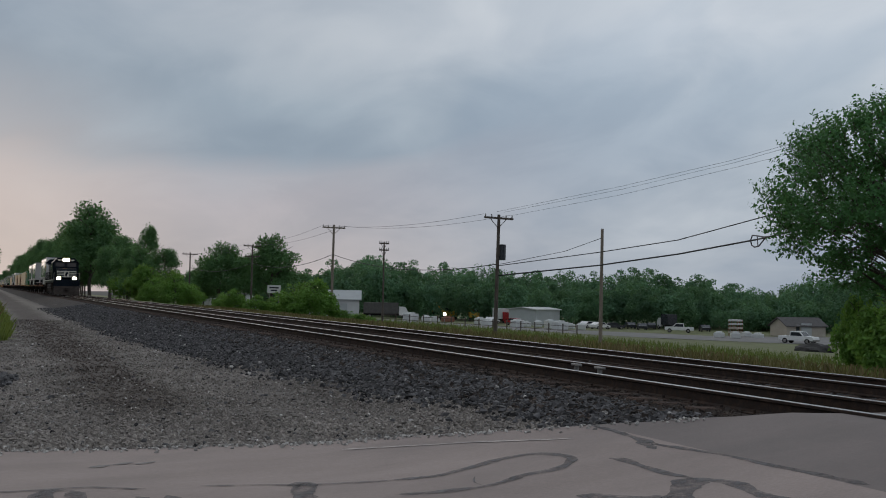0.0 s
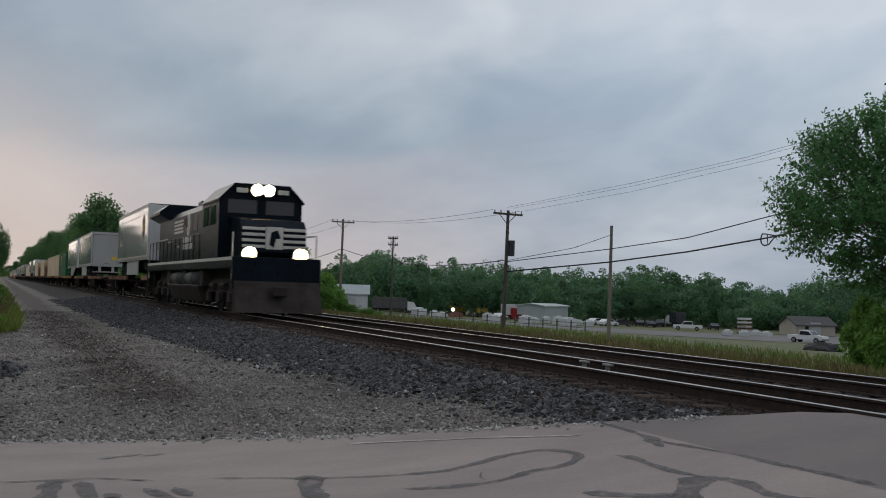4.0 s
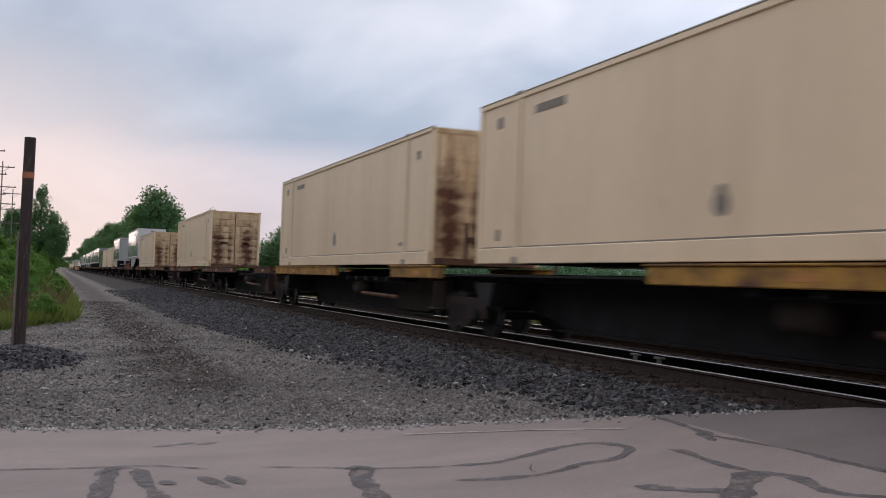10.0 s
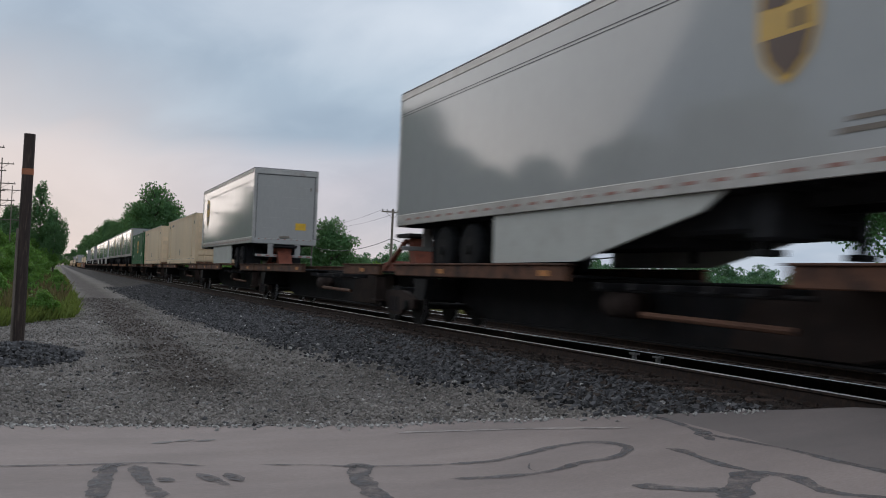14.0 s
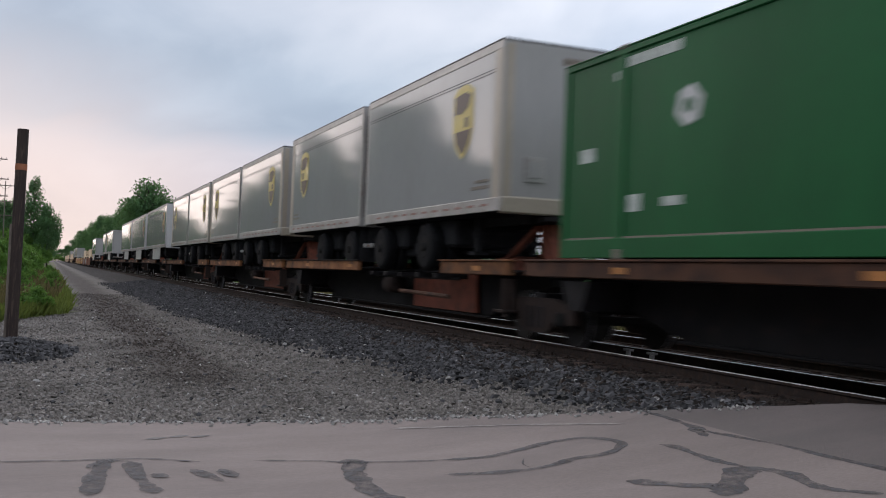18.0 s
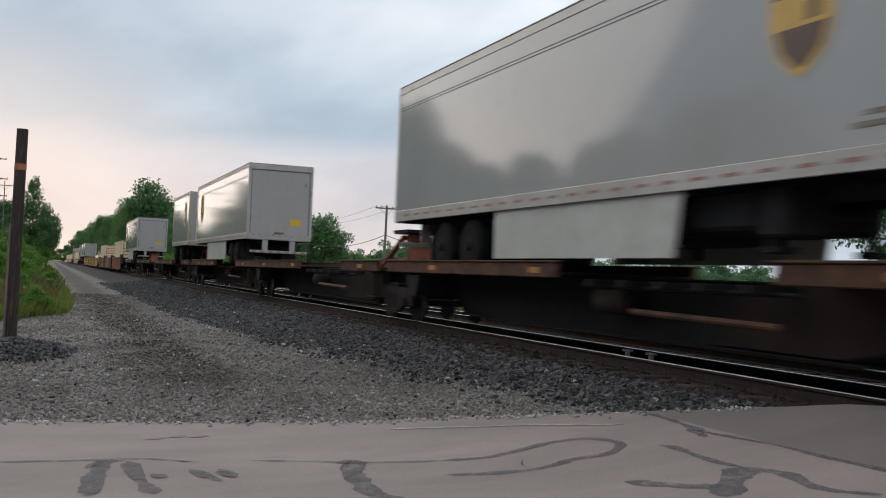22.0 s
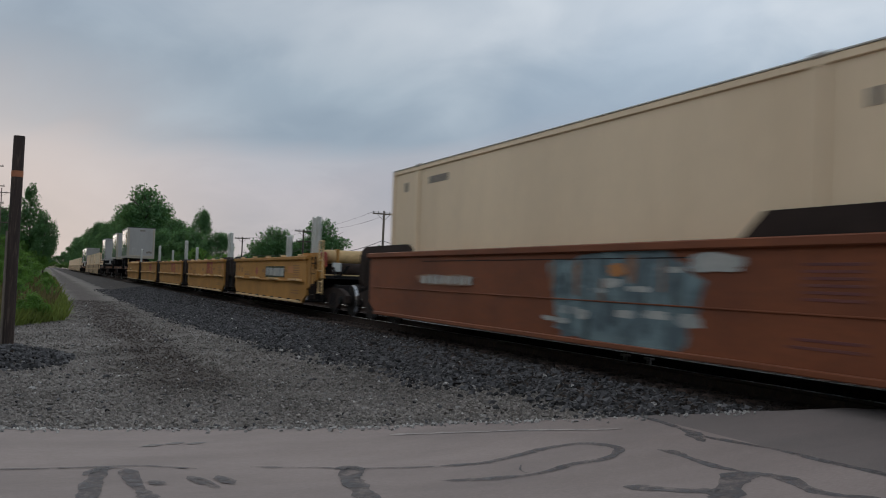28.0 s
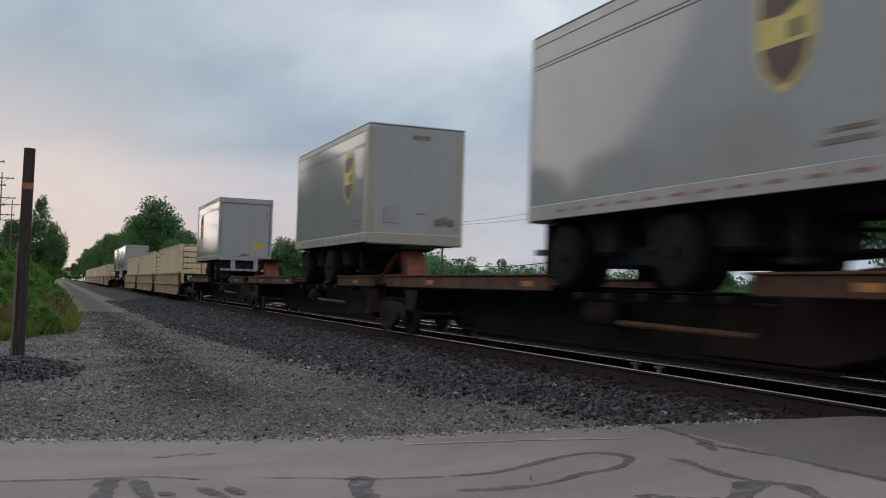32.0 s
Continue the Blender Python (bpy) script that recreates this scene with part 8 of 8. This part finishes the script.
# ---- the yard beyond ----
PAVE = [(48, 172), (60, 150), (75, 138), (92, 130), (115, 124), (145, 118), (200, 110)]
bm = B()
rows = []
for x, y in PAVE:
    n = Vector((0.35, 0.94)).normalized()
    rows.append([bm.verts.new((x + n.x * w, y + n.y * w, on_field(x + n.x * w) + 0.06)) for w in (-14, -6, 2, 12, 22)])
for a, b in zip(rows, rows[1:]):
    for i in range(4):
        bm.faces.new([a[i], b[i], b[i + 1], a[i + 1]])
bmesh.ops.recalc_face_normals(bm, faces=bm.faces)
solid("far_road", bm, "concrete", "pale paved road and yard beyond the field", "road", kind="structure")


def wheels4(ob, xs, y, r=0.36):
    for x in xs:
        for s in (-1, 1):
            bm = B()
            rod(bm, (x, s * y - 0.11, r), (x, s * y + 0.11, r), r, None, 16)
            w = part("wheel", bm, "rubber", ob)
            bm = B()
            rod(bm, (x, s * (y + 0.115) - 0.01, r), (x, s * (y + 0.115) + 0.01, r), r * 0.6, None, 12)
            part("hubcap", bm, "rim", w)


def pickup(m, label):
    ob = thing("pickup_truck", m, label, "truck", "parked vehicles")
    part("body", prism(B(), [(-2.9, 0.5), (2.8, 0.5), (2.9, 0.75), (2.85, 1.1), (1.35, 1.2), (0.7, 1.85), (-0.9, 1.88), (-1.0, 1.15), (-2.9, 1.15)], -0.95, 0.95, "y"), "car_white", ob)
    for s in (-1, 1):
        part("side_window", prism(B(), [(1.15, 1.22), (0.62, 1.76), (-0.8, 1.78), (-0.85, 1.22)], *sorted((s * 0.952, s * 0.965)), "y"), "glass", ob)
    part("windshield", prism(B(), [(1.38, 1.22), (0.76, 1.82), (0.72, 1.80), (1.33, 1.21)], -0.8, 0.8, "y"), "glass", ob)
    part("bumper", boxes((2.8, 3.0, -0.9, 0.9, 0.45, 0.7), (-3.0, -2.85, -0.9, 0.9, 0.45, 0.7), b=0.03), "rim", ob)
    wheels4(ob, (-1.8, 1.9), 0.9, 0.42)
    return ob


def car(m, paint, label):
    ob = thing("car", m, label, "car", "parked vehicles")
    part("body", prism(B(), [(-2.2, 0.35), (2.2, 0.35), (2.25, 0.7), (1.2, 0.95), (0.5, 1.42), (-1.0, 1.45), (-1.8, 1.0), (-2.25, 0.9)], -0.88, 0.88, "y"), paint, ob)
    for s in (-1, 1):
        part("side_window", prism(B(), [(0.95, 0.98), (0.42, 1.36), (-0.95, 1.38), (-1.45, 1.0)], *sorted((s * 0.882, s * 0.892)), "y"), "glass", ob)
    wheels4(ob, (-1.35, 1.4), 0.82, 0.33)
    return ob


def box_truck(m, label, cab="car_white", body="white_paint", L=5.5):
    ob = thing("box_truck", m, label, "truck", "parked vehicles")
    part("cargo_box", boxes((-L, 0.6, -1.2, 1.2, 1.0, 3.4), b=0.04), body, ob)
    part("cab", prism(B(), [(0.75, 0.6), (2.6, 0.6), (2.7, 1.5), (2.1, 2.5), (0.75, 2.6)], -1.1, 1.1, "y"), cab, ob)
    part("windshield", prism(B(), [(2.68, 1.55), (2.12, 2.42), (2.09, 2.38), (2.64, 1.52)], -1.0, 1.0, "y"), "glass", ob)
    part("chassis", boxes((-L, 2.5, -0.5, 0.5, 0.6, 1.0)), "underbody", ob)
    wheels4(ob, (-L + 1.4, 1.9), 1.0, 0.48)
    return ob


def excavator(m, label):
    ob = thing("excavator", m, label, "machine", "yard machines")
    part("undercarriage", boxes((-1.8, 1.8, -1.4, -0.8, 0.0, 0.8), (-1.8, 1.8, 0.8, 1.4, 0.0, 0.8), b=0.2), "underbody", ob)
    part("house", boxes((-2.0, 0.8, -1.2, 1.2, 0.9, 2.2), b=0.12), "digger_yellow", ob)
    part("cab", boxes((0.2, 1.5, -1.2, -0.1, 1.0, 2.9), b=0.1), "glass", ob)
    bm = B()
    rod(bm, (1.0, 0.4, 1.4), (3.6, 0.4, 4.0), 0.25, 0.2, 8)
    rod(bm, (3.6, 0.4, 4.0), (5.2, 0.4, 1.8), 0.2, 0.14, 8)
    part("boom", bm, "digger_yellow", ob)
    part("bucket", prism(B(), [(4.9, 1.7), (5.6, 1.7), (5.4, 0.9), (4.8, 1.0)], 0.0, 0.8, "y"), "underbody", ob)
    return ob


def yard(az, d):
    x, y = polar(az, d)
    return x, y, on_field(x) + 0.07


def yard_pose(az, d, turn):
    return pose(*yard(az, d), 0, 0, turn)


pickup(yard_pose(45.25, 160, -75), "white pickup truck parked on the pale paving")
pickup(yard_pose(38.8, 205, 140), "white utility truck parked in the yard")
box_truck(yard_pose(22.3, 212, -20), "dark box truck with a white cab beside the yard fence", "car_white", "roof_dark", 7.0)
box_truck(yard_pose(28.7, 222, -75), "red-cabbed truck in the yard", "car_red", "white_paint", 2.6)
box_truck(yard_pose(38.1, 226, 80), "white truck with a dark box in the yard", "white_paint", "car_dark", 2.6)
excavator(yard_pose(26.9, 232, 70), "yellow excavator in the yard")
excavator(yard_pose(25.4, 238, 110), "rusty red-brown digger in the yard")
for az, d, paint, turn in ((34.3, 206, "car_white", 10), (35.1, 214, "car_dark", -20), (36.0, 222, "car_dark", 70), (36.7, 216, "car_dark", 60), (37.2, 224, "car_dark", 60), (28.0, 205, "car_white", 40), (29.4, 200, "car_red", -60),
                           (27.9, 210, "car_dark", 70), (33.6, 212, "car_white", 20), (40.2, 216, "car_dark", 60)):
    car(yard_pose(az, d, turn), paint, ("white" if paint == "car_white" else "red" if paint == "car_red" else "dark") + " car parked in the far yard")


def block(az, d, sx, sy, sz, mat, name, label, turn=0):
    solid(name, prism(boxes((-sx / 2, sx / 2, -sy / 2, sy / 2, 0, sz), b=0.08), [(-sx * 0.3, sz), (sx * 0.3, sz), (sx * 0.2, sz + 0.25), (-sx * 0.25, sz + 0.2)], -sy * 0.3, sy * 0.3, "y"), mat, label, "pallet stack", "stacks in the yard", m=yard_pose(az, d, turn))


for az, sx, sz in ((27.3, 2.6, 1.4), (27.7, 2.0, 1.1), (29.5, 3.0, 1.5), (30.0, 2.2, 1.0), (30.7, 3.4, 1.3), (31.4, 2.4, 1.7), (32.0, 4.2, 1.6), (32.6, 2.0, 1.0), (33.2, 2.6, 1.2), (24.1, 2.4, 1.2), (24.6, 3.0, 0.9), (23.2, 4.0, 1.6),
                   (41.0, 1.6, 1.0), (41.9, 2.0, 1.1), (42.5, 1.8, 0.9), (43.1, 2.2, 0.9)):
    block(az, 186 + 9 * math.sin(az * 7), sx * 0.7, 1.6, sz * 0.85, "white_paint", "wrapped_bale", "white plastic-wrapped stack in the yard", az * 40 % 90)
rack = thing("timber_rack", yard_pose(41.9, 196, 30), "tall open rack of pale and rusty timber in the yard", "rack")
for qx in (-1.5, 0.0, 1.5):
    for qy in (-0.8, 0.8):
        part("upright", boxes((qx - 0.07, qx + 0.07, qy - 0.07, qy + 0.07, 0, 3.0)), "brick_red", rack)
for qz in (0.5, 1.3, 2.1, 2.8):
    part("shelf_load", boxes((-1.6, 1.6 - 0.3 * (qz % 1), -0.9, 0.9, qz, qz + 0.32 + 0.1 * (qz % 0.7))), "tan_wall" if qz < 2 else "white_paint", rack)
block(25.4, 205, 2.4, 1.8, 0.9, "brick_red", "brick_pallet", "reddish pallet of bricks in the yard")


def shed(name, az, d, w, l, wall, rise, mat, roof, turn, label, doors=0):
    ob = thing(name, yard_pose(az, d, turn), label, "building", "buildings beyond the field")
    part("wall", prism(B(), [(-w / 2, 0), (w / 2, 0), (w / 2, wall), (0, wall + rise * 0.96), (-w / 2, wall)], -l / 2, l / 2, "y"), mat, ob)
    for s in (-1, 1):
        part("roof_slope", prism(B(), [(s * (w / 2 + 0.35), wall - 0.2), (0, wall + rise), (0, wall + rise + 0.15), (s * (w / 2 + 0.35), wall)], -l / 2 - 0.4, l / 2 + 0.4, "y"), roof, ob)
    for k in range(doors):
        yy = -l / 2 + (k + 0.5) * l / doors
        dd = part("door", boxes((-w / 2 - 0.05, -w / 2, yy - 1.2, yy + 1.2, 0, 2.6)), "grey_wall", ob)
        wdw = part("window", boxes((-w / 2 - 0.06, -w / 2, yy + 1.6, yy + 2.4, 1.2, 2.2)), "glass", ob)
        part("window_frame", boxes((-w / 2 - 0.08, -w / 2 - 0.05, yy + 1.5, yy + 2.5, 1.1, 1.2), (-w / 2 - 0.08, -w / 2 - 0.05, yy + 1.5, yy + 2.5, 2.2, 2.3)), "white_paint", wdw)
    return ob


shed("warehouse", 30.5, 221, 7, 11.0, 3.6, 0.3, "grey_wall", "white_paint", -60, "pale grey warehouse beyond the yard", 1)
shed("barn", 19.1, 190, 6, 7.0, 3.4, 1.6, "white_paint", "grey_wall", 70, "white metal barn behind bushes", 1)
shed("house", 17.8, 200, 5, 6, 2.6, 1.4, "white_paint", "roof_dark", 20, "small white house behind bushes", 1)
shed("house", 45.2, 205, 5.2, 9.0, 2.1, 1.5, "tan_wall", "roof_dark", 82, "tan house with a dark roof beyond the yard", 1)
shed("house", 10.9, 190, 5, 6, 2.4, 1.6, "white_paint", "roof_dark", 60, "small white house far along the line", 1)
shed("house", 13.1, 185, 5, 6, 2.4, 1.4, "white_paint", "roof_dark", 40, "small white house behind bushes", 1)

sx_, sy_ = polar(15.18, 150)
sign = thing("roadside_sign", pose(sx_, sy_, on_field(sx_), 0, 0, -15), "white roadside sign board with dark text bars", "sign")
part("board", boxes((-1.0, 1.0, -0.06, 0.06, 3.3, 4.5)), "white_paint", sign)
part("text_bars", boxes((-0.7, 0.7, -0.075, -0.06, 4.0, 4.22), (-0.5, 0.5, -0.075, -0.06, 3.6, 3.82), b=0.004), "car_dark", sign, "dark text bars")
for s in (-0.7, 0.7):
    part("leg", boxes((s - 0.06, s + 0.06, -0.05, 0.05, 0, 3.3)), "rim", sign)

# yard fence: posts and rails
fence = thing("wire_fence", Matrix(), "low fence of wooden posts and rails beyond the field", "fence")
fp = [polar(21.5 + 0.82 * k, 150 - 1.3 * k) for k in range(15)]
pm = mesh_from("fence_post", boxes((-0.07, 0.07, -0.07, 0.07, -0.2, 1.45)), M["pole_wood"])
for x, y in fp:
    o = new("fence_post", pm)
    o.parent = fence
    o.matrix_basis = pose(x, y, on_field(x))
for (ax, ay), (bx, by) in zip(fp, fp[1:]):
    for z in (0.55, 1.15):
        bm = B()
        rod(bm, (ax, ay, on_field(ax) + z), (bx, by, on_field(bx) + z), 0.035, None, 6)
        part("fence_rail", bm, "pole_wood", fence)
hx, hy = polar(46.0, 118)
bm = B()
bmesh.ops.create_icosphere(bm, subdivisions=3, radius=1.0)
for v in bm.verts:
    v.co *= 1 + 0.25 * noise.noise(v.co * 2.1)
    v.co.x *= 2.4
    v.co.y *= 1.8
    v.co.z = max(v.co.z, -0.2) * 1.0
solid("soil_heap", bm, "dark_soil", "dark heap of soil at the edge of the field", "soil heap", m=pose(hx, hy, on_field(hx)))
for az, el, d in ((17.75, 0.25, 150), (25.2, -1.2, 170)):
    lp = at_polar(az, el, d)
    st = thing("yard_lamp", pose(lp.x, lp.y, on_field(lp.x)), "lit lamp on a slim pole beyond the field", "lamp", "yard lamps")
    h = lp.z - on_field(lp.x)
    bm = B()
    rod(bm, (0, 0, 0), (0, 0, h), 0.06, 0.04, 8)
    part("pole", bm, "rim", st)
    bm = B()
    bmesh.ops.create_uvsphere(bm, u_segments=10, v_segments=8, radius=0.3, matrix=Matrix.Translation((0, 0, h + 0.2)))
    part("globe", bm, "lamp_far", st, "glowing globe")


# ---- what moves ----
def motions():
    """The train rolls past at an even speed."""
    for ob, u, turned in MOVERS:
        walk(ob, [(t, pose(XC, u - SPEED * t, RT, 0, 0, turned)) for t in (0.0, 16.0, 32.0)])


motions()
